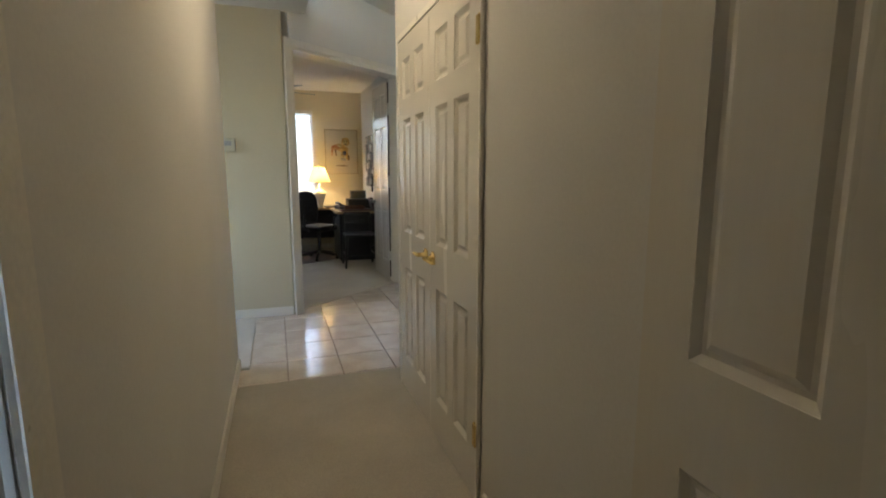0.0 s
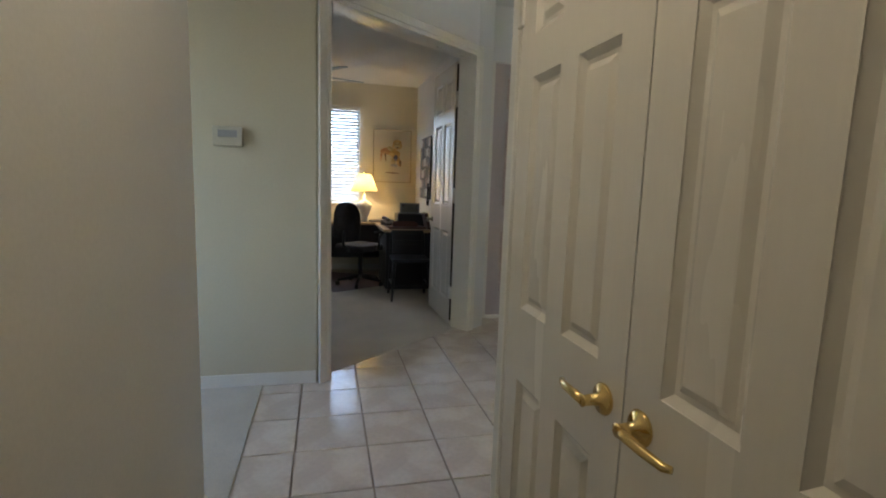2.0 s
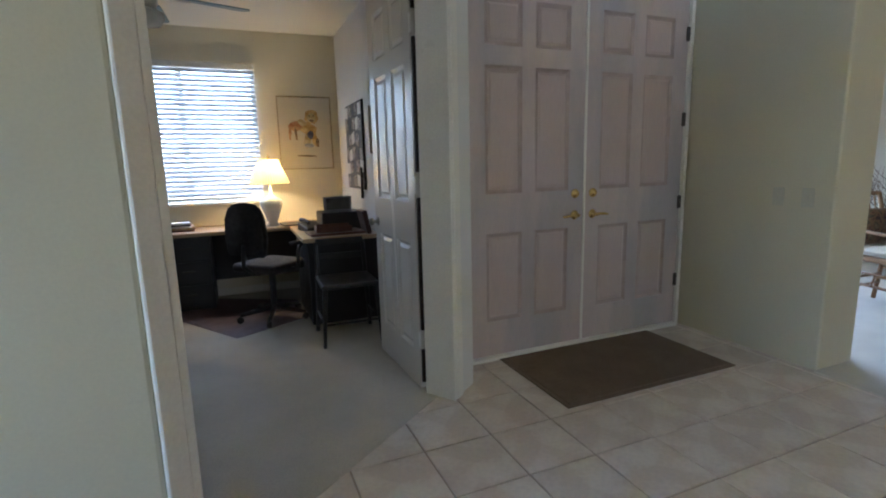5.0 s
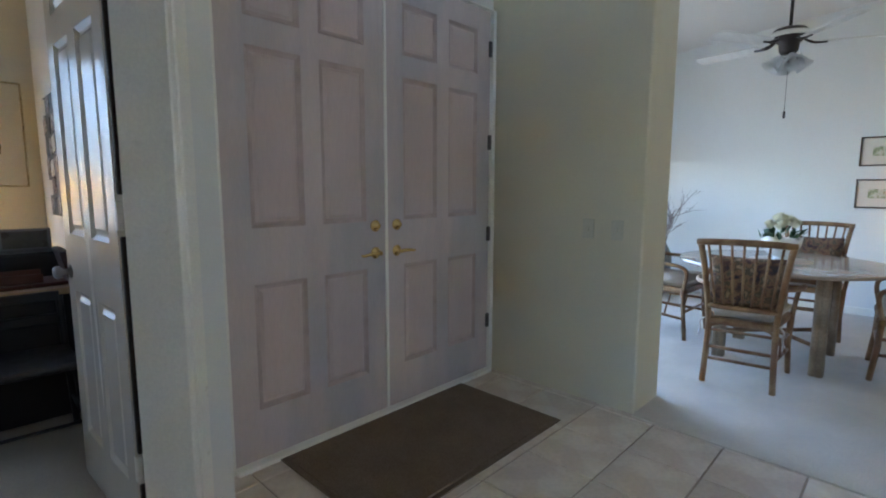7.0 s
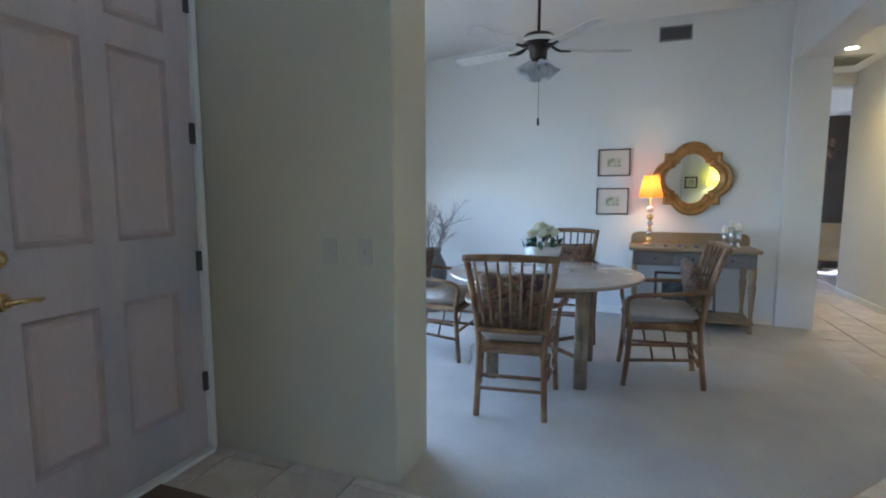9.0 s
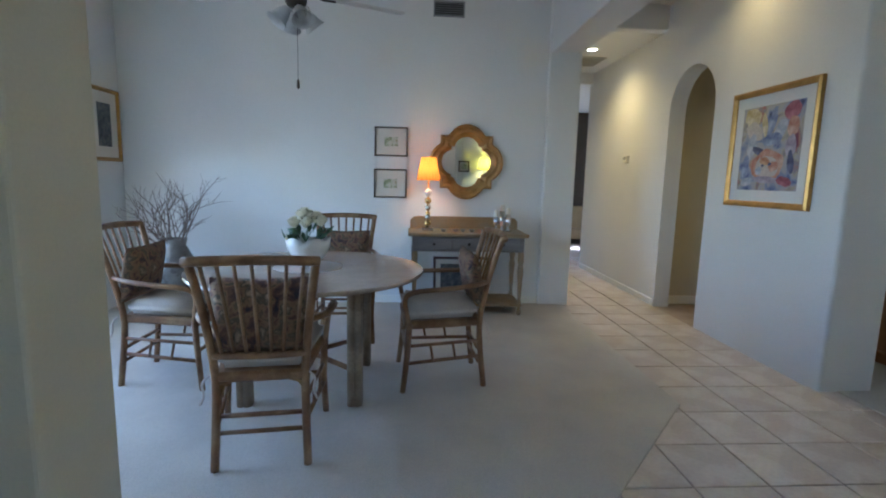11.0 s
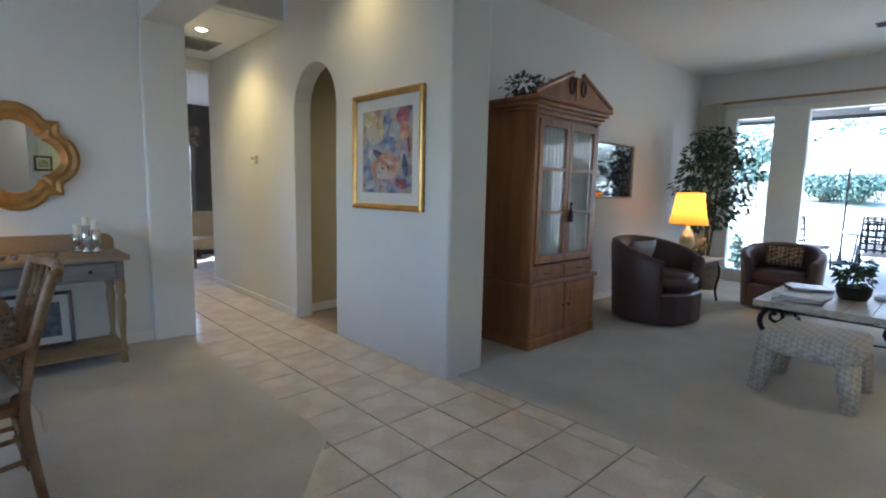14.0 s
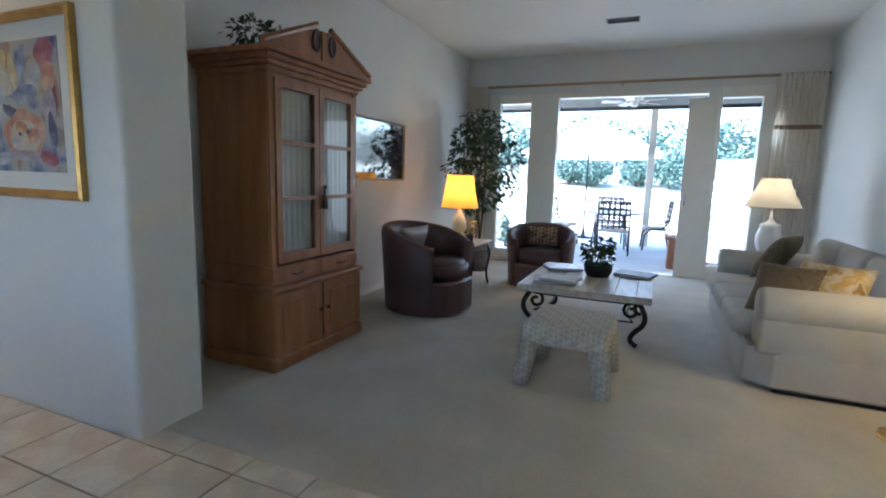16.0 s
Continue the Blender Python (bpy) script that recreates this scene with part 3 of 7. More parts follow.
# ------------------------------------------------------------------ doors
def six_panel_leaf(name, w, h, t, rows, mat, m, parent=None, label="", category="door", stile=0.11, group="", panel_mat=None, mould_mat=None):
    """A panelled door leaf: x along its width from the hinge, front face at y = 0, base at z = 0."""
    leaf = thing(name, m, label, category, group)
    if parent is not None:
        leaf.parent = parent
    mid = 0.10 if w > 0.65 else 0.085
    cols = [(stile, (w - mid) / 2), ((w + mid) / 2, w - stile)]
    b = [(0, stile, 0, t, 0, h), (w - stile, w, 0, t, 0, h), ((w - mid) / 2, (w + mid) / 2, 0, t, 0, h)]
    for x0, x1 in cols:
        z = 0.0
        for z0, z1 in rows:
            b.append((x0, x1, 0, t, z, z0))
            z = z1
        b.append((x0, x1, 0, t, z, h))
    part("leaf_frame", box(*b), mat, leaf)
    for x0, x1 in cols:
        for z0, z1 in rows:
            bm, edge = bmesh.new(), bmesh.new()
            add_box(bm, x0 + 0.016, x1 - 0.016, 0.016, t - 0.016, z0 + 0.016, z1 - 0.016)
            # sloping moulding and raised field on both faces
            for f, s in ((0.014, -1), (t - 0.014, 1)):
                a = [(x0, z0), (x1, z0), (x1, z1), (x0, z1)]

                def inset(b, d, y):
                    return [b.verts.new((x0 + d if q[0] == x0 else x1 - d, y, z0 + d if q[1] == z0 else z1 - d)) for q in a]
                o, i1, i3 = inset(edge, 0.0, f + s * 0.012), inset(edge, 0.016, f + s * 0.001), inset(edge, 0.026, f + s * 0.001)
                j3, i2 = inset(bm, 0.026, f + s * 0.001), inset(bm, 0.042, f + s * 0.010)
                for b, p, q in ((edge, o, i1), (edge, i1, i3), (bm, j3, i2)):
                    for c in range(4):
                        b.faces.new((p[c], p[(c + 1) % 4], q[(c + 1) % 4], q[c]))
                bm.faces.new(i2)
            bmesh.ops.recalc_face_normals(bm, faces=bm.faces)
            bmesh.ops.recalc_face_normals(edge, faces=edge.faces)
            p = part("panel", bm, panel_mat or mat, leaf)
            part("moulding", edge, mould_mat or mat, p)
    return leaf


def lever_handle(parent, x, z, to, y=0.0, mat="brass", s=-1):
    """A rose with a curved lever that points along +x or -x, on the face at y."""
    h = part("handle", lathe([(0.031, 0), (0.033, 0.004), (0.028, 0.010), (0.012, 0.014), (0.011, 0.045), (0.013, 0.050), (0.004, 0.053)], 20,
                             pose(x, y, z, 90 if s < 0 else -90)), mat, parent, "polished brass lever handle", True)
    q = s * 0.047 + y
    part("lever", tube([(x, q, z), (x + to * 0.03, q + s * 0.004, z + 0.003), (x + to * 0.07, q + s * 0.002, z + 0.001), (x + to * 0.105, q - s * 0.010, z - 0.006), (x + to * 0.118, q - s * 0.016, z - 0.004)],
                       [0.010, 0.010, 0.009, 0.008, 0.006], 10), mat, h, smooth=True)
    return h


def knob(parent, x, z, y=0.0, s=-1, mat="brass"):
    return part("knob", lathe([(0.030, 0), (0.031, 0.004), (0.013, 0.010), (0.012, 0.028), (0.024, 0.036), (0.028, 0.048), (0.022, 0.060), (0.004, 0.064)], 20,
                              pose(x, y, z, 90 if s < 0 else -90)), mat, parent, "small metal door knob", True)


def hinges(parent, x, zs, y, mat="hinge"):
    for z in zs:
        part("hinge", box((x - 0.016, x + 0.016, y - 0.014, y + 0.006, z - 0.05, z + 0.05), bevel=0.004), mat, parent)


# closet doors in the hall
LOW = [(0.20, 0.76), (0.97, 1.60), (1.71, 1.92)]
for i, (y, hinge_x, lever_x, to) in enumerate(((1.655, 0.0, 0.545, -1), (2.259, 0.6, 0.06, 1))):
    leaf = six_panel_leaf("closet_door", 0.60, 2.03, 0.035, LOW, "door_white", pose(0.712, y, 0.010, 0, 0, 90),
                          label="white glossy panelled closet door with brass lever", category="door", group="hall closet doors", stile=0.095)
    # the face to the hall is the leaf's far face once turned
    lever_handle(leaf, lever_x, 0.90, to, 0.035, s=1)
    hinges(leaf, hinge_x, (0.28, 1.80), 0.039, "trim" if i else "brass")


def casing(name, m, w, h, label, width=0.065, depth=0.018):
    """A door casing: two uprights and a head, round an opening w wide and h high, on a wall face at y = 0."""
    bm = box((-width, 0, -depth, 0, 0, h), (w, w + width, -depth, 0, 0, h), (-width, w + width, -depth, 0, h, h + width), m=m, bevel=0.005)
    return structure(part(name, bm, "trim"), label, "door trim")


casing("trim_closet", pose(0.69, 2.865, 0, 0, 0, -90), 1.215, 2.05, "white painted closet casing", 0.022)
casing("trim_hall_door", pose(0.69, 0.76, 0, 0, 0, -90), 0.80, 2.04, "white painted door casing", 0.012)
near = six_panel_leaf("hall_door", 0.80, 2.03, 0.035, LOW, "door_white", pose(0.700, -0.04, 0.010, 0, 0, 90), label="white panelled door closed in the hall wall", stile=0.12)
casing("trim_hall_west", pose(-0.32, -0.2, 0, 0, 0, 90), 0.82, 2.04, "white painted door casing")
six_panel_leaf("bedroom_door", 0.80, 2.03, 0.035, LOW, "door_white", pose(-0.36, 0.61, 0.010, 0, 0, -90), label="white panelled door beside the hall", stile=0.12)

# front doors, eight feet high
TALL = [(0.24, 0.84), (1.10, 1.90), (2.02, 2.30)]
for i, (x, hinge_x, hx, to) in enumerate(((1.695, 0.0, 0.83, -1), (2.605, 0.915, 0.075, 1))):
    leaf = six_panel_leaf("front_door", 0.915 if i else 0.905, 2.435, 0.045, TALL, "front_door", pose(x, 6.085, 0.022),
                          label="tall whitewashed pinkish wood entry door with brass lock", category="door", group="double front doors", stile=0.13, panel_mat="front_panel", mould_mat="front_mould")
    lever_handle(leaf, hx, 0.925, to)
    part("deadbolt", lathe([(0.032, 0), (0.033, 0.006), (0.026, 0.014), (0.018, 0.016), (0.016, 0.030), (0.004, 0.032)], 20, pose(hx, 0, 1.075, 90)), "brass", leaf, "round brass deadbolt", True)
    if i:
        hinges(leaf, 0.912, (0.35, 0.968, 1.59, 2.20), -0.002)
        part("astragal", box(-0.012, 0.006, -0.012, 0.0, 0, 2.43, bevel=0.003), "trim", leaf, "white weather strip")
structure(part("trim_front_door", box((1.66, 1.692, 6.06, 6.13, 0, 2.47), (3.523, 3.555, 6.06, 6.13, 0, 2.47), (1.692, 3.523, 6.06, 6.13, 2.46, 2.47), bevel=0.003), "trim"), "white painted front door jamb", "door trim")
structure(part("trim_threshold", box(1.692, 3.523, 6.035, 6.14, -0.01, 0.020, bevel=0.005), "trim"), "white front door threshold", "threshold")

# study opening: jambs, stop and one open leaf
structure(part("trim_study", box((0.02, 0.05, -0.012, 0.182, 0, 2.42), (1.57, 1.60, -0.012, 0.182, 0, 2.42), (0.05, 1.57, -0.012, 0.182, 2.39, 2.42),
                                 (-0.045, 0.02, -0.016, 0.0, 0, 2.48), (1.60, 1.665, -0.016, 0.0, 0, 2.48), (0.02, 1.60, -0.016, 0.0, 2.42, 2.48), bevel=0.004, m=diag), "trim"),
          "white painted casing of the study opening", "door trim")
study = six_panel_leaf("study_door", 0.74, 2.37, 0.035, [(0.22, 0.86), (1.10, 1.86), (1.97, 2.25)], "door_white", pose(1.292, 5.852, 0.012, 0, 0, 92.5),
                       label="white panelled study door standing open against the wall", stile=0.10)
knob(study, 0.685, 0.935, 0.035, 1, "pewter")
hinges(study, 0.0, (0.30, 1.2, 2.05), 0.030, "trim")
# dark strips between the hinges stand in for the shaded door gap
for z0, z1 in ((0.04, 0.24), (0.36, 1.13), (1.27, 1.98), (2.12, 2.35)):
    part("edge_seal", box(-0.022, -0.001, -0.004, 0.030, z0, z1, bevel=0.003), "dark_metal", study, "dark strip standing in for the shaded gap at the hinge edge")

# baseboards
for nm, b in (("baseboard_hall_west", (-0.32, -0.308, 0.70, 3.43, 0.0, 0.085)), ("baseboard_hall_end", (-0.44, -0.32, 3.43, 3.442, 0, 0.085)), ("baseboard_side", (-2.6, 0.08, 4.668, 4.68, 0.0, 0.085)),
              ("baseboard_hall_east", (0.678, 0.69, 0.84, 1.585, 0.0, 0.085)), ("baseboard_living", (5.808, 5.82, -4.85, -0.62, 0.0, 0.085)),
              ("baseboard_study", (1.438, 1.45, 6.6, 8.83, 0.0, 0.085)), ("baseboard_dining", (7.403, 7.415, 2.66, 6.87, 0.0, 0.085)), ("baseboard_passage", (7.37, 9.75, 1.37, 1.382, 0.0, 0.07)),
              ("baseboard_living_west", (1.10, 1.112, -4.85, 2.9, 0.0, 0.085)), ("baseboard_study_north", (-2.6, 1.44, 8.818, 8.83, 0.0, 0.085)), ("baseboard_corridor", (7.458, 7.47, -1.4, 1.19, 0.0, 0.09))):
    structure(part(nm, box(*b, bevel=0.003), "trim"), "white painted baseboard", "baseboard")


# ------------------------------------------------------------------ windows
def blind_window():
    w = thing("window_blind", pose(-0.0825, 8.825, 0.99), "white horizontal slat blind over a bright study window", "blind")
    part("head_rail", box(-0.70, 0.70, -0.055, 0.0, 1.312, 1.368, bevel=0.004), "blind", w)
    part("bottom_rail", box(-0.695, 0.695, -0.05, -0.01, 0.03, 0.055, bevel=0.004), "blind", w)
    sl = box(-0.695, 0.695, -0.024, 0.024, -0.0015, 0.0015, m=pose(0, 0, 0, 56))
    first = part("slat", sl, shade_material("translucent_slat", (0.70, 0.74, 0.80), 0.22), w)
    first.location = (0, -0.03, 0.085)
    for i in range(1, 27):
        o = new("slat", first.data)
        o.parent = w
        o.location = (0, -0.03, 0.085 + i * 0.0463)
    for x in (-0.45, 0.45):
        part("cord", box(x - 0.002, x + 0.002, -0.056, -0.054, 0.05, 1.32), "blind", w)


structure(part("window_study", box((-0.78, 0.615, 8.88, 8.93, 0.99, 1.03), (-0.78, 0.615, 8.88, 8.93, 2.32, 2.36), (-0.78, -0.74, 8.88, 8.93, 1.03, 2.32), (0.575, 0.615, 8.88, 8.93, 1.03, 2.32),
                                   (-0.10, -0.05, 8.88, 8.93, 1.03, 2.32)), "trim"), "white sliding window frame", "window")
blind_window()
structure(part("window_sill_study", box(-0.76, 0.60, 8.78, 8.88, 0.965, 0.992, bevel=0.004), "trim"), "white window sill", "sill")

# dining window with a brown roman shade
wd = structure(part("window_dining", box((4.10, 6.62, 6.90, 6.94, 0.45, 0.50), (4.10, 6.62, 6.90, 6.94, 2.40, 2.45), (4.10, 4.15, 6.90, 6.94, 0.5, 2.4), (6.57, 6.62, 6.90, 6.94, 0.5, 2.4), (5.34, 5.38, 6.90, 6.94, 0.5, 2.4)), "trim"), "white dining room window frame", "window")
rs = thing("roman_shade", pose(6.10, 6.86, 0), "brown roman shade drawn up over a sheer blind", "shade")
part("head", box(-0.55, 0.55, -0.06, 0.0, 2.34, 2.62, bevel=0.01), "roman", rs)
for i in range(4):
    part("fold", box(-0.55, 0.55, -0.07 + 0.008 * i, -0.01, 1.66 + i * 0.035, 1.70 + i * 0.035, bevel=0.012, seg=2), "roman", rs)
part("sheer", box(-0.54, 0.54, -0.025, -0.02, 1.70, 2.34), "sheer", rs)

# living room window wall
Y = FAR
living_window = structure(part("window_living", box(1.77, 2.23, Y - 0.12, Y + 0.01, 0.0, 0.20, bevel=0.006), "trim"), "white painted window wall with a wide doorway to the patio", "window")
part("bottom_rail", box(4.80, 5.28, Y - 0.12, Y + 0.01, 0.0, 0.20, bevel=0.006), "trim", living_window)
for x0, x1 in ((1.64, 1.77), (2.23, 2.40), (4.38, 4.80), (5.28, 5.45)):
    part("mullion", box(x0, x1, Y - 0.12, Y + 0.01, 0.0, 2.60, bevel=0.006), "trim", living_window)
for x0, x1, z in ((1.77, 2.23, 2.46), (2.40, 4.38, 2.52), (4.80, 5.28, 2.46)):
    part("head_rail", box(x0, x1, Y - 0.12, Y + 0.01, z, 2.60, bevel=0.006), "trim", living_window)
for nm, x0, x1 in (("pane_west", 1.77, 2.23), ("pane_east", 4.80, 5.28)):
    g = structure(part("window_" + nm, box(x0, x1, Y - 0.06, Y - 0.054, 0.20, 2.46), "glass"), "clear window glass", "window")
    g.visible_shadow = False
structure(part("trim_patio_sill", box(2.40, 4.38, Y - 0.13, Y + 0.02, -0.01, 0.018, bevel=0.004), "trim"), "white patio door sill", "threshold")
pd = thing("patio_door", pose(2.63, Y + 0.02, 0.02, 0, 0, 170), "white painted patio door leaf folded back", "door")
part("stile", box((0.0, 0.36, 0, 0.04, 0.0, 2.44), bevel=0.004), "trim", pd)
part("handle", tube([(0.06, -0.02, 1.0), (0.06, -0.05, 1.0), (0.06, -0.05, 1.15), (0.06, -0.02, 1.15)], 0.008), "pewter", pd, smooth=True)

# curtain rod and side curtains
rod = thing("curtain_rod", pose(3.5, Y + 0.10, 2.70), "honey coloured wooden curtain rod with brackets", "curtain rod")
part("pole", tube([(-2.38, 0, 0), (2.28, 0, 0)], 0.018, 12), "rod_wood", rod, smooth=True)
for x in (-2.30, 0.0, 2.22):
    part("bracket", box(x - 0.012, x + 0.012, -0.10, 0.02, -0.03, 0.012, bevel=0.004), "rod_wood", rod)


def curtain(name, x0, x1, z0, z1, label):
    c = thing(name, pose((x0 + x1) / 2, Y + 0.10, 0), label, "curtain")
    w = (x1 - x0) / 2

    def sheet(nm, z0, z1, mat, depth=0.025, y=0.0):
        bm = bmesh.new()
        n = 48
        rows = [[bm.verts.new((-w + 2 * w * i / n, y + depth * math.sin(i * 1.15) * (0.6 + 0.4 * q), z)) for i in range(n + 1)] for q, z in ((0, z1), (0.5, (z0 + z1) / 2), (1, z0))]
        for a, b in zip(rows, rows[1:]):
            for i in range(n):
                bm.faces.new((a[i], a[i + 1], b[i + 1], b[i]))
        return part(nm, bm, mat, c, smooth=True)
    sheet("drape", z0, z1, "sheer")
    sheet("valance", 2.08, z1 + 0.03, "sheer", 0.035, 0.035)
    sheet("border", 2.03, 2.085, "curtain_band", 0.035, 0.037)


curtain("curtain", 1.15, 1.64, 0.03, 2.68, "ivory sheer curtain with a brown bordered valance")
curtain("curtain", 5.46, 5.78, 0.03, 2.68, "ivory sheer curtain with a brown bordered valance")


# ------------------------------------------------------------------ fixtures
def wall_box(name, m, w, h, d, mat, label, category):
    t = thing(name, m, label, category)
    part("cover", box(-w / 2, w / 2, -d, 0, -h / 2, h / 2, bevel=0.006, seg=2), mat, t)
    part("face", box(-w * 0.32, w * 0.32, -d - 0.003, -d + 0.001, -h * 0.05, h * 0.3, bevel=0.001), "grey_plastic", t)
    return t


wall_box("alarm_keypad", pose(-0.42, 4.68, 1.555), 0.165, 0.115, 0.03, "almond", "white plastic alarm keypad on the wall", "keypad")
wall_box("thermostat", pose(8.30, 1.37, 1.61, 0, 0, 180), 0.12, 0.09, 0.035, "white_plastic", "small beige thermostat on the passage wall", "thermostat")
for y in (5.17, 5.35):
    sw = thing("light_switch", pose(3.565, y, 1.065, 0, 0, -90), "cream double light switch plate", "light switch", "entry switches")
    part("plate", box(-0.036, 0.036, -0.006, 0, -0.058, 0.058, bevel=0.002), "almond", sw)
    part("toggle", box(-0.006, 0.006, -0.014, -0.005, -0.012, 0.012, bevel=0.002), "almond", sw)


def vent(name, m, w, h, label, n=9, frame_mat="grey_plastic"):
    """A register: frame and slats facing -y."""
    t = thing(name, m, label, "vent")
    part("backing", box(-w / 2, w / 2, -0.004, 0, -h / 2, h / 2), "black", t)
    b = 0.014
    part("frame", box((-w / 2, w / 2, -0.014, -0.004, h / 2 - b, h / 2), (-w / 2, w / 2, -0.014, -0.004, -h / 2, -h / 2 + b), (-w / 2, -w / 2 + b, -0.014, -0.004, -h / 2 + b, h / 2 - b), (w / 2 - b, w / 2, -0.014, -0.004, -h / 2 + b, h / 2 - b)), frame_mat, t)
    for i in range(n):
        z = -h / 2 + b + (h - 2 * b) * (i + 0.5) / n
        part("slat", box(-w / 2 + b, w / 2 - b, -0.006, 0.004, -0.001, 0.001, m=pose(0, -0.006, z, 40)), frame_mat, t)


vent("wall_vent", pose(7.414, 3.685, 2.97, 0, 0, -90), 0.31, 0.15, "grey metal air register high on the dining wall", 6)
vent("ceiling_vent", pose(3.45, -3.37, CEIL - 0.001, 90, 0, 0), 0.36, 0.15, "grey metal air register in the living room ceiling", 6)
vent("return_vent", pose(8.95, 1.80, 2.899, 90, 0, 90), 0.50, 0.50, "white return air grille in the passage ceiling", 10, "white_plastic")
rl = thing("recessed_light", pose(8.35, 1.88, 2.90), "lit recessed ceiling light with white ring", "ceiling light")
part("ring", lathe([(0.055, -0.002), (0.085, -0.002), (0.083, -0.008), (0.055, -0.006)], 28, cap=False), "white_plastic", rl)
part("bulb_face", lathe([(0.001, -0.003), (0.055, -0.003)], 28, cap=False), material("lit_lens", (0.9, 0.9, 0.85), 0.4, emit=(1.0, 0.86, 0.62), emit_strength=4.0), rl)


def spot(x, y, z, watts, color=(1.0, 0.68, 0.23)):
    data = bpy.data.lights.new("spot", "SPOT")
    data.energy, data.color, data.spot_size, data.spot_blend, data.shadow_soft_size = watts, color, radians(145), 1.0, 0.10
    ob = new("recessed_spot", data)
    ob.matrix_world = look((x, y, z), (x, y - 0.02, 0))


spot(8.35, 1.88, 2.88, 7.5)
# a second recessed light washes the wall by the painting
spot(6.10, 1.68, CEIL - 0.02, 3.0)
# the corridor behind the arch has its own warm light
spot(7.03, 0.10, 2.58, 2.2)


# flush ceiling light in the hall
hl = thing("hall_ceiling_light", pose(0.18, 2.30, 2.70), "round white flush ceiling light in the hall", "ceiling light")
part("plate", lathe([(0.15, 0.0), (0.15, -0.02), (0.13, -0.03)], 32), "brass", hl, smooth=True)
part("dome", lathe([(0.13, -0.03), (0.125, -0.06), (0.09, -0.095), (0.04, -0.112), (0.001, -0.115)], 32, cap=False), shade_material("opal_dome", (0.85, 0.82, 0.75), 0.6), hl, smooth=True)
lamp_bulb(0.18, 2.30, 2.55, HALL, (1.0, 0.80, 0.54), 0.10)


# ------------------------------------------------------------------ dining room
def cast(pts, n=3):
    """Softens a polyline into a curve (corner cutting)."""
    pts = [Vector(p) for p in pts]
    for _ in range(n):
        q = [pts[0]]
        for a, b in zip(pts, pts[1:]):
            q += [a.lerp(b, 0.25), a.lerp(b, 0.75)]
        pts = q + [pts[-1]]
    return pts


def dining_chair(m, label):
    """Rattan armchair with a spindle back; faces +y, back legs at y = 0."""
    c = thing("dining_chair", m, label, "chair", "chairs round the dining table")
    fw, bw, d = 0.26, 0.19, 0.48          # half widths in front and behind, depth
    for s in (-1, 1):
        # back post runs from the floor up and leans back
        part("back_post", tube(cast([(s * (bw + 0.01), -0.035, 0.0), (s * bw, 0.0, 0.30), (s * bw, 0.005, 0.46), (s * (bw + 0.03), -0.05, 0.75), (s * (bw + 0.06), -0.115, 0.965)], 2), 0.019, 8), "rattan", c, smooth=True)
        part("leg", tube([(s * fw, d + 0.005, 0.0), (s * (fw - 0.012), d - 0.02, 0.22), (s * (fw - 0.005), d - 0.03, 0.43)], [0.017, 0.019, 0.021], 8), "rattan", c, smooth=True)
        part("arm", tube(cast([(s * (bw + 0.022), -0.035, 0.68), (s * (fw + 0.02), 0.10, 0.665), (s * (fw + 0.055), 0.30, 0.655), (s * (fw + 0.05), d - 0.05, 0.645), (s * (fw + 0.02), d + 0.01, 0.60), (s * (fw + 0.0), d - 0.03, 0.43)], 3), 0.016, 8), "rattan", c, smooth=True)
        part("side_stretcher", tube([(s * bw, 0.0, 0.20), (s * (fw - 0.012), d - 0.02, 0.18)], 0.012, 8), "rattan", c, smooth=True)
        part("side_stretcher", tube([(s * bw, 0.0, 0.30), (s * (fw - 0.012), d - 0.02, 0.29)], 0.011, 8), "rattan", c, smooth=True)
        for q in (0.36, 0.66):
            part("side_spindle", tube([(s * (bw + (fw - bw) * q), d * q - 0.02, 0.19), (s * (bw + (fw - bw) * q), d * q, 0.295)], 0.008, 6), "rattan", c, smooth=True)
        # bent braces under the seat
        part("brace", tube(cast([(s * (bw - 0.005), -0.002, 0.30), (s * (bw - 0.01), 0.0, 0.385), (s * (bw - 0.07), 0.0, 0.405)], 2), 0.009, 6), "rattan", c, smooth=True)
        part("brace", tube(cast([(s * (fw - 0.01), d - 0.03, 0.30), (s * (fw - 0.015), d - 0.03, 0.385), (s * (fw - 0.09), d - 0.03, 0.405)], 2), 0.009, 6), "rattan", c, smooth=True)
        part("tie", tube(cast([(s * (bw + 0.02), -0.02, 0.44), (s * (bw + 0.05), -0.04, 0.41), (s * (bw + 0.035), -0.045, 0.36), (s * (bw + 0.055), -0.05, 0.32)], 2), 0.006, 5), "seat_cloth", c, "cloth cushion tie", True)
    part("back_stretcher", tube([(-bw, 0.0, 0.24), (bw, 0.0, 0.24)], 0.012, 8), "rattan", c, smooth=True)
    part("back_stretcher", tube([(-bw, 0.0, 0.16), (bw, 0.0, 0.16)], 0.011, 8), "rattan", c, smooth=True)
    part("front_stretcher", tube([(-fw + 0.012, d - 0.02, 0.24), (fw - 0.012, d - 0.02, 0.24)], 0.012, 8), "rattan", c, smooth=True)
    part("seat_frame", prism([(-fw, d), (fw, d), (bw, -0.012), (-bw, -0.012)], 0.395, 0.445, bevel=0.012), "rattan", c)
    # crest and lower rails, bowed backwards
    part("crest_rail", tube([((bw + 0.075) * u, -0.12 - 0.035 * (1 - u * u), 0.955 + 0.012 * (1 - u * u)) for u in [i / 8 - 1 for i in range(17)]], 0.021, 8), "rattan", c, smooth=True)
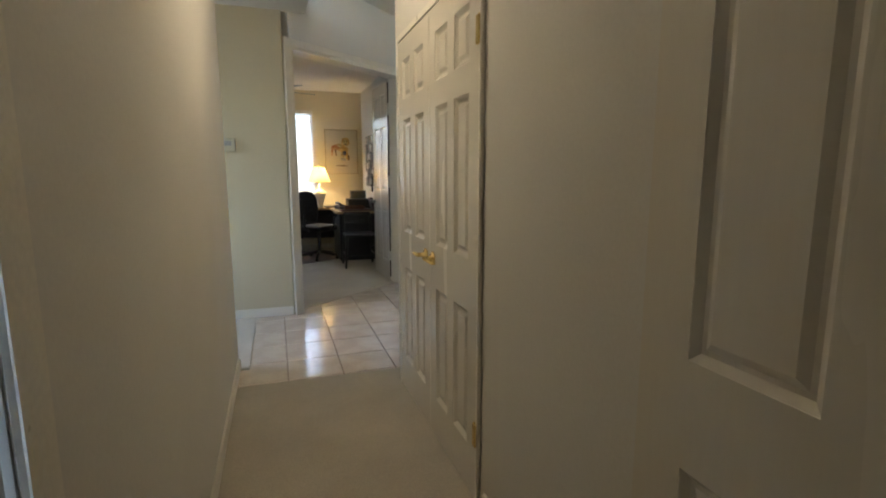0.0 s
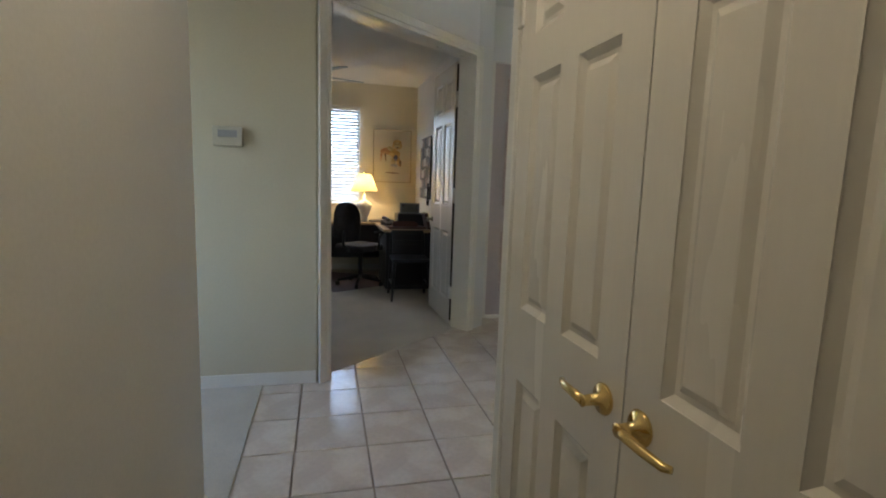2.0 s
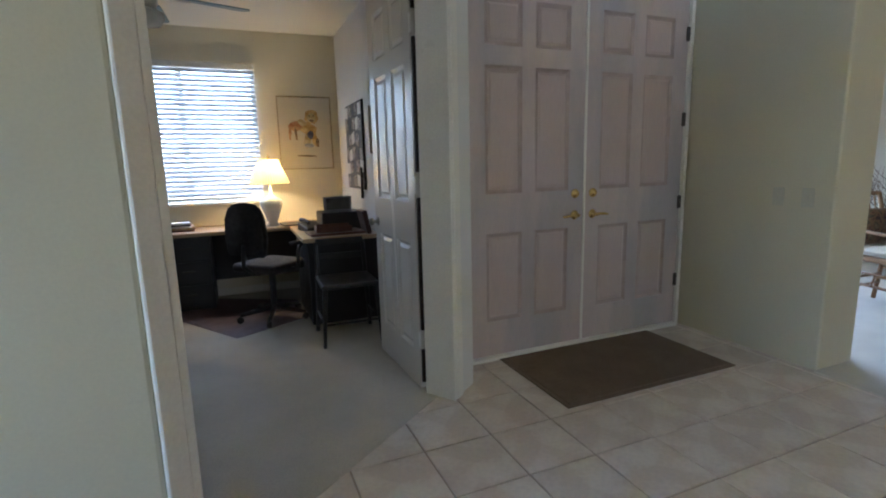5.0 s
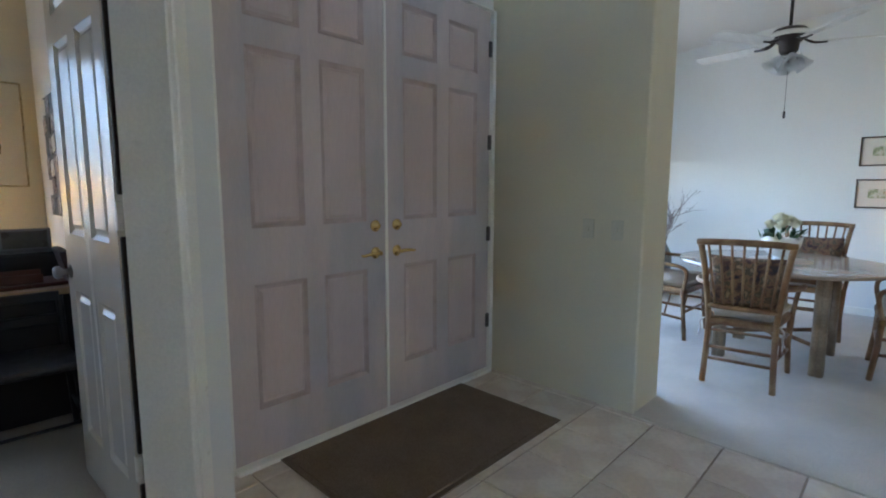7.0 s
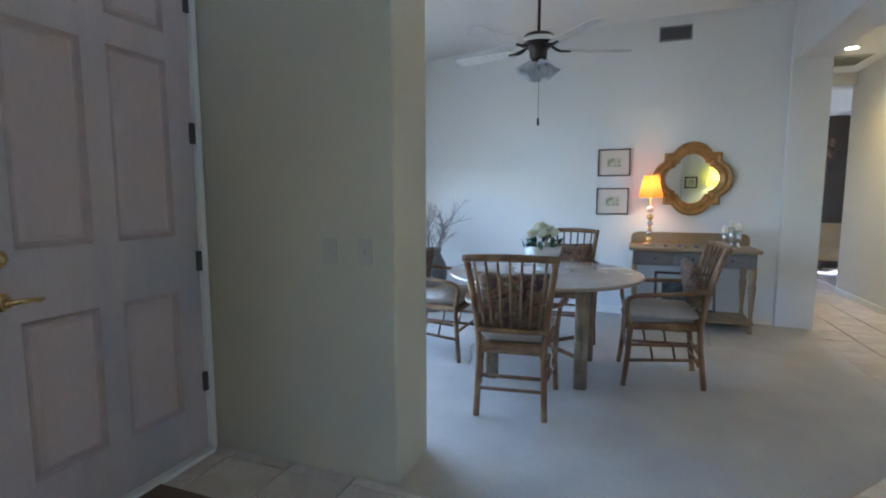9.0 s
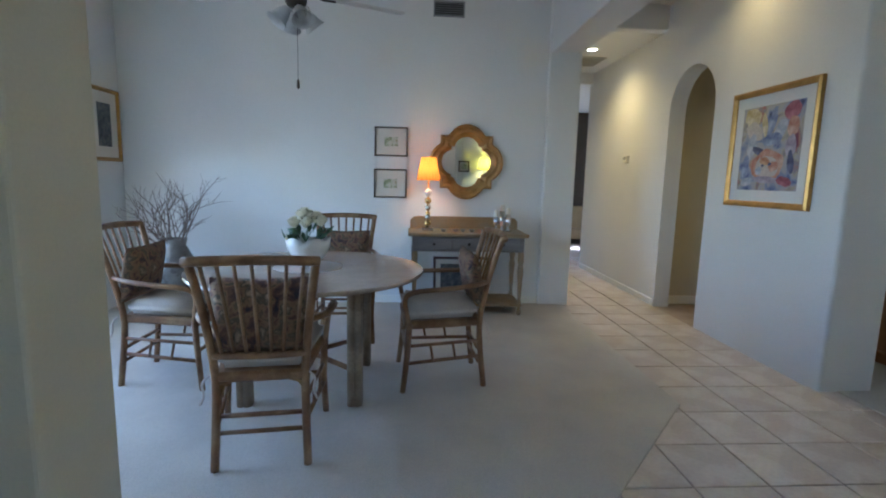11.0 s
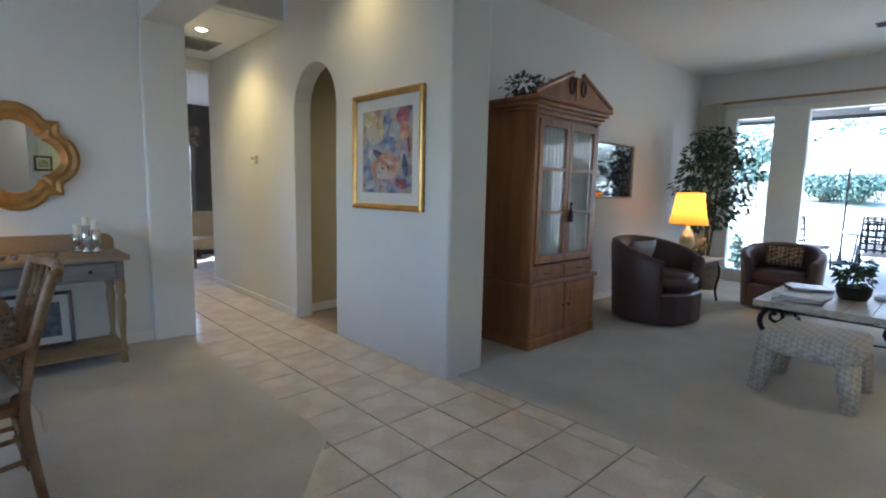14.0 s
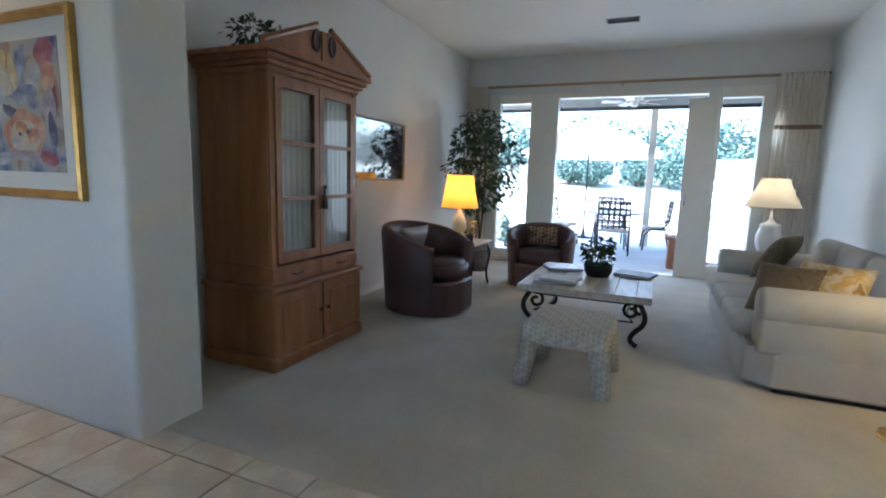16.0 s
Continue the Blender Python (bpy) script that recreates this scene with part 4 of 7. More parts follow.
    part("lower_rail", tube([((bw + 0.003) * u, -0.012 - 0.018 * (1 - u * u), 0.525) for u in [i / 6 - 1 for i in range(13)]], 0.018, 8), "rattan", c, smooth=True)
    for i in range(7):
        u = (i - 3) / 3.7
        part("spindle", tube([(bw * u, -0.012 - 0.018 * (1 - u * u), 0.525), ((bw + 0.03) * u, -0.068 - 0.026 * (1 - u * u), 0.75), ((bw + 0.06) * u, -0.12 - 0.035 * (1 - u * u), 0.955)], 0.0085, 6), "rattan", c, smooth=True)
    bm = prism([(-fw + 0.005, d - 0.005), (fw - 0.005, d - 0.005), (bw - 0.005, 0.012), (-bw + 0.005, 0.012)], 0.447, 0.535)
    bmesh.ops.bevel(bm, geom=list(bm.edges), offset=0.028, segments=3, affect="EDGES", clamp_overlap=True)
    part("seat_cushion", bm, "seat_cloth", c, "cream tied seat cushion", True)
    return c


def back_pillow(m):
    p = part("chair_pillow", cushion(0.43, 0.34, 0.11, 0.40, 12), "floral", smooth=True)
    p.matrix_basis = m
    tagged(p, "dark floral tapestry pillow propped on a dining chair", "pillow", "dining chair pillows")
    return p


chair_at = [pose(4.435, 4.70, 0.007, 0, 0, -90 + 7), pose(5.47, 3.61, 0.007, 0, 0, 4), pose(5.50, 5.76, 0.007, 0, 0, 178), pose(6.56, 4.60, 0.007, 0, 0, 92)]
one = dining_chair(chair_at[0], "grey-brown rattan spindle-back dining armchair with cream cushion")
lean = pose(0, 0.03, 0.69, 80, 0, 0)
back_pillow(chair_at[0] @ lean)
for q in chair_at[1:]:
    copy_thing(one, q)
    back_pillow(q @ lean)

# table
tb = thing("dining_table", pose(5.34, 4.66, 0.007), "round polished stone-topped table on four fluted wooden legs", "table")
part("tabletop", lathe([(0.02, 0.715), (0.66, 0.715), (0.695, 0.720), (0.705, 0.733), (0.700, 0.745), (0.02, 0.746)], 64), "tabletop", tb, smooth=False)
for sx in (-1, 1):
    for sy in (-1, 1):
        bm = bmesh.new()
        for k in range(4):
            a = k * math.pi / 2 + 0.78
            add_tube(bm, [(sx * 0.31 + 0.024 * math.cos(a), sy * 0.31 + 0.024 * math.sin(a), 0), (sx * 0.31 + 0.024 * math.cos(a), sy * 0.31 + 0.024 * math.sin(a), 0.715)], 0.027, 10)
        part("leg", bm, "limed_leg", tb, smooth=True)
part("apron", box((-0.34, 0.34, -0.325, -0.295, 0.64, 0.715), (-0.34, 0.34, 0.295, 0.325, 0.64, 0.715), (-0.325, -0.295, -0.295, 0.295, 0.64, 0.715), (0.295, 0.325, -0.295, 0.295, 0.64, 0.715), bevel=0.004), "rattan", tb)
for a, b in (((-0.31, -0.31), (0.31, 0.31)), ((-0.31, 0.31), (0.31, -0.31))):
    part("stretcher", tube([(*a, 0.20), (*b, 0.20)], 0.016, 8), "rattan", tb, smooth=True)


def leaf_blade(bm, p, d, size, width=0.45, curl=0.2, up=None):
    """One folded leaf: four triangles round a midrib."""
    d = d.normalized()
    s = d.cross(up or Vector((random.uniform(-1, 1), random.uniform(-1, 1), random.uniform(0.2, 1)))).normalized()
    n = s.cross(d)
    base, tip = p, p + d * size - n * size * curl
    mid = p + d * size * 0.5 + n * size * 0.05
    l, r = mid + s * size * width * 0.5 - n * size * 0.08, mid - s * size * width * 0.5 - n * size * 0.08
    v = [bm.verts.new(q) for q in (base, l, tip, r, mid)]
    for a, b in ((0, 1), (1, 2), (2, 3), (3, 0)):
        bm.faces.new((v[a], v[b], v[4]))


bowl = thing("flower_bowl", pose(5.36, 4.67, 0.754) @ Matrix.Diagonal((0.90, 0.90, 1.12, 1.0)), "white scalloped porcelain bowl of ivory flowers and leaves", "flower bowl")
bm = bmesh.new()
seg = 40
prof = [(0.045, 0.0), (0.06, 0.004), (0.05, 0.018), (0.085, 0.035), (0.125, 0.075), (0.145, 0.115), (0.152, 0.145)]
rings = [[bm.verts.new((r * math.cos(2 * math.pi * i / seg), r * math.sin(2 * math.pi * i / seg), z + (0.022 * abs(math.sin(3.0 * 2 * math.pi * i / seg)) if z > 0.14 else 0))) for i in range(seg)] for r, z in prof]
rings += [[bm.verts.new((r * math.cos(2 * math.pi * i / seg), r * math.sin(2 * math.pi * i / seg), z + (0.022 * abs(math.sin(3.0 * 2 * math.pi * i / seg)) if z > 0.14 else 0))) for i in range(seg)] for r, z in ((0.146, 0.145), (0.115, 0.075), (0.02, 0.05))]
for a, b in zip(rings, rings[1:]):
    for i in range(seg):
        bm.faces.new((a[i], a[(i + 1) % seg], b[(i + 1) % seg], b[i]))
part("bowl", bm, "porcelain", bowl, smooth=True)
random.seed(4)
bm = bmesh.new()
for _ in range(30):
    a, r = random.uniform(0, 6.28), random.uniform(0.06, 0.13)
    p = Vector((r * math.cos(a), r * math.sin(a), 0.12 + random.uniform(0, 0.06)))
    leaf_blade(bm, p, Vector((math.cos(a) * 0.8, math.sin(a) * 0.8, random.uniform(0.3, 1.3))), random.uniform(0.06, 0.11), 0.5)
part("leaves", bm, "leaf", bowl)
def petal(bm, base, out, up, length, width, cup):
    """One rounded, cupped petal: a small curved sheet."""
    out, n = out.normalized(), 5
    side = out.cross(up).normalized()
    lift = side.cross(out).normalized()
    grid = []
    for i in range(n + 1):
        u = i / n
        w = width * math.sin(math.pi * (0.12 + 0.80 * u)) ** 0.7
        grid.append([bm.verts.new(base + out * length * u + lift * (length * cup * u * u + w * 0.35 * v * v) + side * w * 0.5 * v) for v in (-1, -0.5, 0, 0.5, 1)])
    for p, q in zip(grid, grid[1:]):
        for c in range(4):
            bm.faces.new((p[c], p[c + 1], q[c + 1], q[c]))


for k in range(9):
    a, r = k * 2.4, 0.015 + 0.0125 * k
    ctr = Vector((r * math.cos(a), r * math.sin(a), 0.215 + 0.065 * (1 - r / 0.13) + 0.018 * (k % 2)))
    tilt = (Vector((math.cos(a), math.sin(a), 0)) * r * 6 + Vector((0, 0, 1))).normalized()
    bm = bmesh.new()
    for ring, (count, open_, size) in enumerate(((4, 0.35, 0.050), (6, 0.8, 0.062), (7, 1.5, 0.066))):
        for j in range(count):
            b = j * 6.283 / count + ring * 0.5 + k
            d = tilt + Vector((math.cos(b), math.sin(b), 0)) * open_
            petal(bm, ctr - tilt * 0.02, d, tilt, size, size * 0.95, 0.35 - 0.12 * ring)
    part("flower", bm, "petal", bowl, smooth=True)
part_runner = part("table_runner", prism([(0.21 * math.cos(i * math.pi / 16), 0.21 * math.sin(i * math.pi / 16)) for i in range(32)], 0.0, 0.004), "seat_cloth")
part_runner.matrix_basis = pose(5.36, 4.67, 0.7525)
tagged(part_runner, "round pale cloth mat under the flower bowl", "table mat")
bowl.location.z = 0.757


# console table
cs = thing("console_table", pose(7.175, 3.475, 0.007), "distressed painted console table with drawers and low shelf", "console table")
L = 0.58
part("top", prism([(-0.29, -L + 0.04), (-0.27, -L), (0.215, -L), (0.215, L), (-0.27, L), (-0.29, L - 0.04)], 0.765, 0.80, bevel=0.008), "console", cs)
part("gallery", prism([(-L + 0.02, 0.80), (-L + 0.02, 0.88), (-L + 0.05, 0.915), (-L + 0.10, 0.925), (L - 0.10, 0.925), (L - 0.05, 0.915), (L - 0.02, 0.88), (L - 0.02, 0.80)], 0.19, 0.21, "x", bevel=0.004), "console", cs)
part("apron", box((-0.245, 0.20, -L + 0.04, L - 0.04, 0.62, 0.765), bevel=0.004), "drawer_grey", cs)
for y0, y1 in ((-0.49, -0.175), (-0.155, 0.155), (0.175, 0.49)):
    d = part("drawer", box(-0.257, -0.244, y0, y1, 0.64, 0.75, bevel=0.004), "drawer_grey", cs)
    part("pull", lathe([(0.006, 0), (0.006, 0.012), (0.013, 0.02), (0.004, 0.026)], 12, pose(-0.257, (y0 + y1) / 2, 0.695, 0, -90)), "dark_metal", d, smooth=True)
for sx, sy in ((-1, -1), (-1, 1), (1, -1), (1, 1)):
    prof = [(0.022, 0), (0.026, 0.03), (0.018, 0.06), (0.020, 0.10), (0.024, 0.11), (0.016, 0.16), (0.025, 0.34), (0.033, 0.44), (0.022, 0.50), (0.030, 0.52), (0.030, 0.62)]
    part("leg", lathe(prof, 14, pose(-0.025 + sx * 0.20, sy * 0.515, 0)), "console", cs, smooth=True)
part("shelf", box(-0.25, 0.20, -0.54, 0.54, 0.085, 0.11, bevel=0.006), "console", cs)

lm = thing("console_lamp", pose(7.16, 3.865, 0.807), "small lamp of stacked balls with an orange pleated shade", "table lamp")
part("base", box(-0.055, 0.055, -0.055, 0.055, 0, 0.03, bevel=0.004), "silver_glass", lm)
for i, (z, r, mt) in enumerate(((0.065, 0.034, "brass"), (0.13, 0.030, "silver_glass"), (0.165, 0.024, "brass"), (0.225, 0.030, "silver_glass"), (0.29, 0.034, "brass"), (0.37, 0.036, "porcelain"))):
    part("ball", lathe([(r * math.sin(math.pi * k / 10), z - r * math.cos(math.pi * k / 10)) for k in range(11)], 16), mt, lm, smooth=True)
part("stem", tube([(0, 0, 0.02), (0, 0, 0.60)], 0.006), "brass", lm, smooth=True)


def pleated_shade(parent, r0, r1, z0, z1, mat, pleats=40, depth=0.004):
    bm = bmesh.new()
    n = pleats * 2
    a = [bm.verts.new(((r0 + depth * (i % 2)) * math.cos(2 * math.pi * i / n), (r0 + depth * (i % 2)) * math.sin(2 * math.pi * i / n), z0)) for i in range(n)]
    b = [bm.verts.new(((r1 + depth * (i % 2)) * math.cos(2 * math.pi * i / n), (r1 + depth * (i % 2)) * math.sin(2 * math.pi * i / n), z1)) for i in range(n)]
    for i in range(n):
        bm.faces.new((a[i], a[(i + 1) % n], b[(i + 1) % n], b[i]))
    return part("shade", bm, mat, parent, "glowing lamp shade")


def shade_rings(parent, r0, r1, z0, z1, mat):
    for r, z in ((r0, z0), (r1, z1)):
        part("shade_trim", tube([(r * math.cos(2 * math.pi * i / 32), r * math.sin(2 * math.pi * i / 32), z) for i in range(32)], 0.005, 6, True), mat, parent, smooth=True)


pleated_shade(lm, 0.112, 0.066, 0.49, 0.715, "shade_orange", 22, 0.006)
lamp_bulb(7.16, 3.865, 1.41, LAMP * 1.0, (1.0, 0.68, 0.34))

mr = thing("quatrefoil_mirror", pose(7.412, 3.47, 1.49, 0, 0, -90), "antique gold quatrefoil framed wall mirror", "mirror")


def quatrefoil(c, lobe, corner, n=120):
    """Four round lobes about the centre, with square points between them."""
    pts = []
    for i in range(n):
        a = 2 * math.pi * i / n
        d = abs(((math.degrees(a) + 45) % 90) - 45)
        t = radians(d)
        q = c * math.cos(t) + math.sqrt(lobe * lobe - (c * math.sin(t)) ** 2)
        q = max(q, corner / math.cos(t))
        pts.append((q * math.cos(a), q * math.sin(a)))
    return pts


outer, inner = quatrefoil(0.175, 0.205, 0.268), quatrefoil(0.125, 0.128, 0.155)
bm = bmesh.new()
levels = []
for t, y in ((0.0, -0.002), (0.0, -0.030), (0.18, -0.050), (0.40, -0.036), (0.62, -0.046), (0.86, -0.024), (1.0, -0.012)):
    levels.append([bm.verts.new((o[0] + (i[0] - o[0]) * t, y, o[1] + (i[1] - o[1]) * t)) for o, i in zip(outer, inner)])
for a, b in zip(levels, levels[1:]):
    for i in range(len(a)):
        bm.faces.new((a[i], a[(i + 1) % len(a)], b[(i + 1) % len(a)], b[i]))
bmesh.ops.recalc_face_normals(bm, faces=bm.faces)
part("carved_frame", bm, "gilt_mirror", mr)
part("mirror_glass", prism(quatrefoil(0.128, 0.131, 0.16), -0.012, -0.004, "y"), "mirror", mr, "silvered mirror glass")


def picture(name, m, w, h, frame_w, frame_mat, mount_w, mount_mat, art_mat, label, depth=0.025, glazed=False):
    """A framed picture: hangs on a wall face at y = 0, facing -y, centred."""
    p = thing(name, m, label, "picture")
    f = frame_w
    bm = bmesh.new()
    lv = []
    for d, y in ((0, 0), (0, -depth), (f * 0.35, -depth - 0.008), (f * 0.8, -depth + 0.002), (f, -depth + 0.008), (f, -0.006)):
        lv.append([bm.verts.new((sx * (w / 2 - d), y, sz * (h / 2 - d))) for sx, sz in ((-1, -1), (1, -1), (1, 1), (-1, 1))])
    for a, b in zip(lv, lv[1:]):
        for i in range(4):
            bm.faces.new((a[i], a[(i + 1) % 4], b[(i + 1) % 4], b[i]))
    bmesh.ops.recalc_face_normals(bm, faces=bm.faces)
    part("picture_frame", bm, frame_mat, p)
    part("mount", box(-w / 2 + f * 0.9, w / 2 - f * 0.9, -0.010, -0.004, -h / 2 + f * 0.9, h / 2 - f * 0.9), mount_mat, p)
    q = f + mount_w
    part("print", box(-w / 2 + q, w / 2 - q, -0.0125, -0.0105, -h / 2 + q, h / 2 - q), art_mat, p)
    return p


def strokes(parent, spots, colours, seed, y=-0.0128):
    """Blots of paint on a print: (x, z, half width, half height, turn, colour), uneven in outline."""
    random.seed(seed)
    for k, (x, z, a, b, turn, c) in enumerate(spots):
        n, bm = 22, bmesh.new()
        wob = [1 + 0.22 * noise.noise(Vector((math.cos(q * 6.283 / n) * 1.6, math.sin(q * 6.283 / n) * 1.6, k * 3.1 + seed))) + random.uniform(-0.05, 0.05) for q in range(n)]
        rim = [bm.verts.new((a * wob[q] * math.cos(q * 6.283 / n), 0, b * wob[q] * math.sin(q * 6.283 / n))) for q in range(n)]
        bm.faces.new(rim)
        o = part("brush_stroke", bm, colours[c], parent)
        o.matrix_basis = pose(x, y - 0.00012 * k, z, 0, turn, 0)


def wash(name, base, second, scale=9.0):
    return material(name, base, 0.45, vary=0.22, scale=scale, fine=0.12, fine_scale=45, second=second, mix_scale=11, mix_lo=0.38, mix_hi=0.62, coat=0.3)


PAINT = {
    "ochre": wash("ochre_wash", (0.46, 0.36, 0.16), (0.52, 0.46, 0.32)), "crimson": wash("crimson_wash", (0.24, 0.05, 0.09), (0.36, 0.14, 0.17)),
    "blue": wash("blue_wash", (0.12, 0.16, 0.34), (0.30, 0.34, 0.46)), "sky": wash("pale_blue_wash", (0.34, 0.38, 0.48), (0.46, 0.46, 0.50)),
    "coral": wash("coral_wash", (0.44, 0.17, 0.10), (0.50, 0.34, 0.26)), "cream": wash("cream_wash", (0.54, 0.49, 0.42), (0.46, 0.40, 0.36)),
    "indigo": wash("indigo_wash", (0.035, 0.04, 0.11), (0.12, 0.13, 0.22)), "mauve": wash("mauve_wash", (0.30, 0.24, 0.32), (0.40, 0.36, 0.42)),
    "lion": wash("tawny_wash", (0.46, 0.26, 0.07), (0.58, 0.44, 0.22)), "umber": wash("umber_wash", (0.14, 0.10, 0.07), (0.30, 0.20, 0.12)), "rust": wash("rust_wash", (0.40, 0.16, 0.07), (0.52, 0.34, 0.2)),
}
picture("framed_print", pose(7.413, 4.24, 1.675, 0, 0, -90), 0.335, 0.29, 0.014, "thin_frame", 0.085, "mount", "landscape", "small landscape print in a thin dark frame")
picture("framed_print", pose(7.413, 4.245, 1.255, 0, 0, -90), 0.335, 0.29, 0.014, "thin_frame", 0.085, "mount", "landscape", "small green landscape print in a thin dark frame")
picture("framed_botanical", pose(7.14, 6.868, 1.73), 0.47, 0.66, 0.035, "gold_frame", 0.10, "mount", "dark_print", "dark botanical print in a gilded frame")
fa = picture("framed_abstract", pose(5.86, 1.372, 1.605, 0, 0, 180), 0.88, 0.89, 0.045, "gold_frame", 0.085, "mount_white", "abstract", "colourful abstract painting in a gold frame", 0.03)
strokes(fa, [(-0.20, 0.24, 0.09, 0.07, 10, "ochre"), (-0.17, 0.13, 0.10, 0.06, 30, "cream"), (0.20, 0.25, 0.08, 0.06, -20, "crimson"), (0.22, 0.14, 0.055, 0.07, 0, "coral"),
             (0.02, 0.20, 0.035, 0.10, 12, "blue"), (-0.06, 0.17, 0.03, 0.09, -14, "ochre"), (0.10, 0.12, 0.05, 0.08, 25, "sky"), (0.03, 0.06, 0.10, 0.045, -8, "blue"),
             (-0.18, 0.02, 0.05, 0.10, 8, "sky"), (0.22, 0.0, 0.05, 0.08, 0, "mauve"), (-0.10, -0.02, 0.07, 0.03, 20, "indigo"), (0.0, -0.13, 0.17, 0.115, 0, "coral"),
             (0.0, -0.145, 0.125, 0.085, 6, "cream"), (-0.02, -0.10, 0.055, 0.03, 12, "rust"), (0.07, -0.14, 0.05, 0.04, -15, "coral"), (-0.08, -0.17, 0.035, 0.03, 0, "sky"),
             (0.03, -0.12, 0.018, 0.012, 0, "indigo"), (-0.04, -0.13, 0.014, 0.012, 0, "indigo"), (0.0, -0.235, 0.13, 0.025, 3, "mauve"), (0.235, -0.12, 0.030, 0.085, -10, "indigo"),
             (-0.23, -0.14, 0.035, 0.10, 6, "blue"), (-0.20, -0.25, 0.07, 0.03, -12, "sky"), (0.19, -0.25, 0.07, 0.035, 10, "crimson")], PAINT, 12)
picture("framed_print", pose(1.102, 2.80, 1.61, 0, 0, 90), 0.25, 0.25, 0.03, "thin_frame", 0.035, "mount", "landscape", "small square print in a broad dark frame")
lf = picture("leaning_frame", pose(7.30, 3.50, 0.118 + 0.20, -12, 0, -90), 0.58, 0.40, 0.025, "leather", 0.05, "mount", "dark_print", "dark framed print leaning under the console")

# candles and small bowls on the console
ho = thing("hurricane_candles", pose(7.21, 3.11, 0.807), "silvered glass candle holders with ivory candles", "candle holder")
for x, y, h in ((0.0, 0.0, 0.20), (-0.03, -0.055, 0.17), (0.06, 0.05, 0.14)):
    part("holder", lathe([(0.030, 0), (0.032, 0.01), (0.014, 0.03), (0.014, 0.05), (0.028, 0.07), (0.029, h), (0.026, h), (0.024, 0.075)], 18, pose(x, y, 0)), "silver_glass", ho, smooth=True)
    part("candle", lathe([(0.021, 0.07), (0.021, h + 0.06), (0.004, h + 0.066)], 14, pose(x, y, 0)), "candle", ho, smooth=True)
for y, r in ((3.74, 0.03), (3.62, 0.034), (3.55, 0.028), (3.46, 0.032), (3.34, 0.03)):
    sb = part("small_bowl", lathe([(r * 0.5, 0), (r * 0.6, 0.004), (r, 0.028), (r * 0.93, 0.028), (r * 0.5, 0.008)], 16), "pewter", smooth=True)
    sb.matrix_basis = pose(7.045 + 0.02 * math.sin(y * 40), y - 0.025, 0.807)
    tagged(sb, "little dull pewter bowl on the console", "bowl", "console bowls")
for y, z in ((4.03, 0.30), ):
    ol = thing("wall_outlet", pose(7.413, y, z, 0, 0, -90), "white wall outlet with a plugged cord", "outlet")
    part("plate", box(-0.036, 0.036, -0.006, 0, -0.058, 0.058, bevel=0.002), "white_plastic", ol)
    part("plug", box(-0.014, 0.014, -0.03, -0.006, 0.01, 0.035, bevel=0.003), "white_plastic", ol)
    part("cord", tube(cast([(0, -0.03, 0.02), (0.02, -0.05, -0.08), (-0.05, -0.04, 0.05), (-0.13, -0.03, 0.5)], 3), 0.003, 5), "white_plastic", ol, smooth=True)

# tall vase of dry twigs in the corner
vs = thing("twig_vase", pose(6.82, 6.15, 0.007), "tall grey glazed floor vase of dry branching twigs", "vase")
part("vase", lathe([(0.10, 0), (0.105, 0.01), (0.14, 0.20), (0.175, 0.42), (0.17, 0.52), (0.12, 0.62), (0.10, 0.66), (0.115, 0.72), (0.105, 0.72), (0.09, 0.66), (0.09, 0.60)], 28), "vase_grey", vs, smooth=True)
random.seed(11)
bm = bmesh.new()


def twig(bm, p, d, length, r, depth):
    pts, q = [p], p
    n = 6
    for _ in range(n):
        d = (d + Vector((random.uniform(-1, 1), random.uniform(-1, 1), random.uniform(-0.6, 0.7))) * 0.28).normalized()
        q = q + d * length / n
        pts.append(q)
    add_tube(bm, pts, [r * (1 - 0.75 * i / n) for i in range(n + 1)], 5)
    if depth:
        for k in (2, 3, 4, 5):
            if random.random() < 0.85:
                twig(bm, pts[k], (d + Vector((random.uniform(-1, 1), random.uniform(-1, 1), random.uniform(-0.3, 0.9)))).normalized(), length * random.uniform(0.35, 0.6), r * 0.55, depth - 1)


for k in range(17):
    a = k * 0.62
    bm = bmesh.new()
    twig(bm, Vector((0.05 * math.cos(a), 0.05 * math.sin(a), 0.60)), Vector((0.45 * math.cos(a), 0.62 * math.sin(a), 0.9)).normalized(), random.uniform(0.4, 0.62), 0.0075, 2)
    part("twig", bm, "twig", vs)


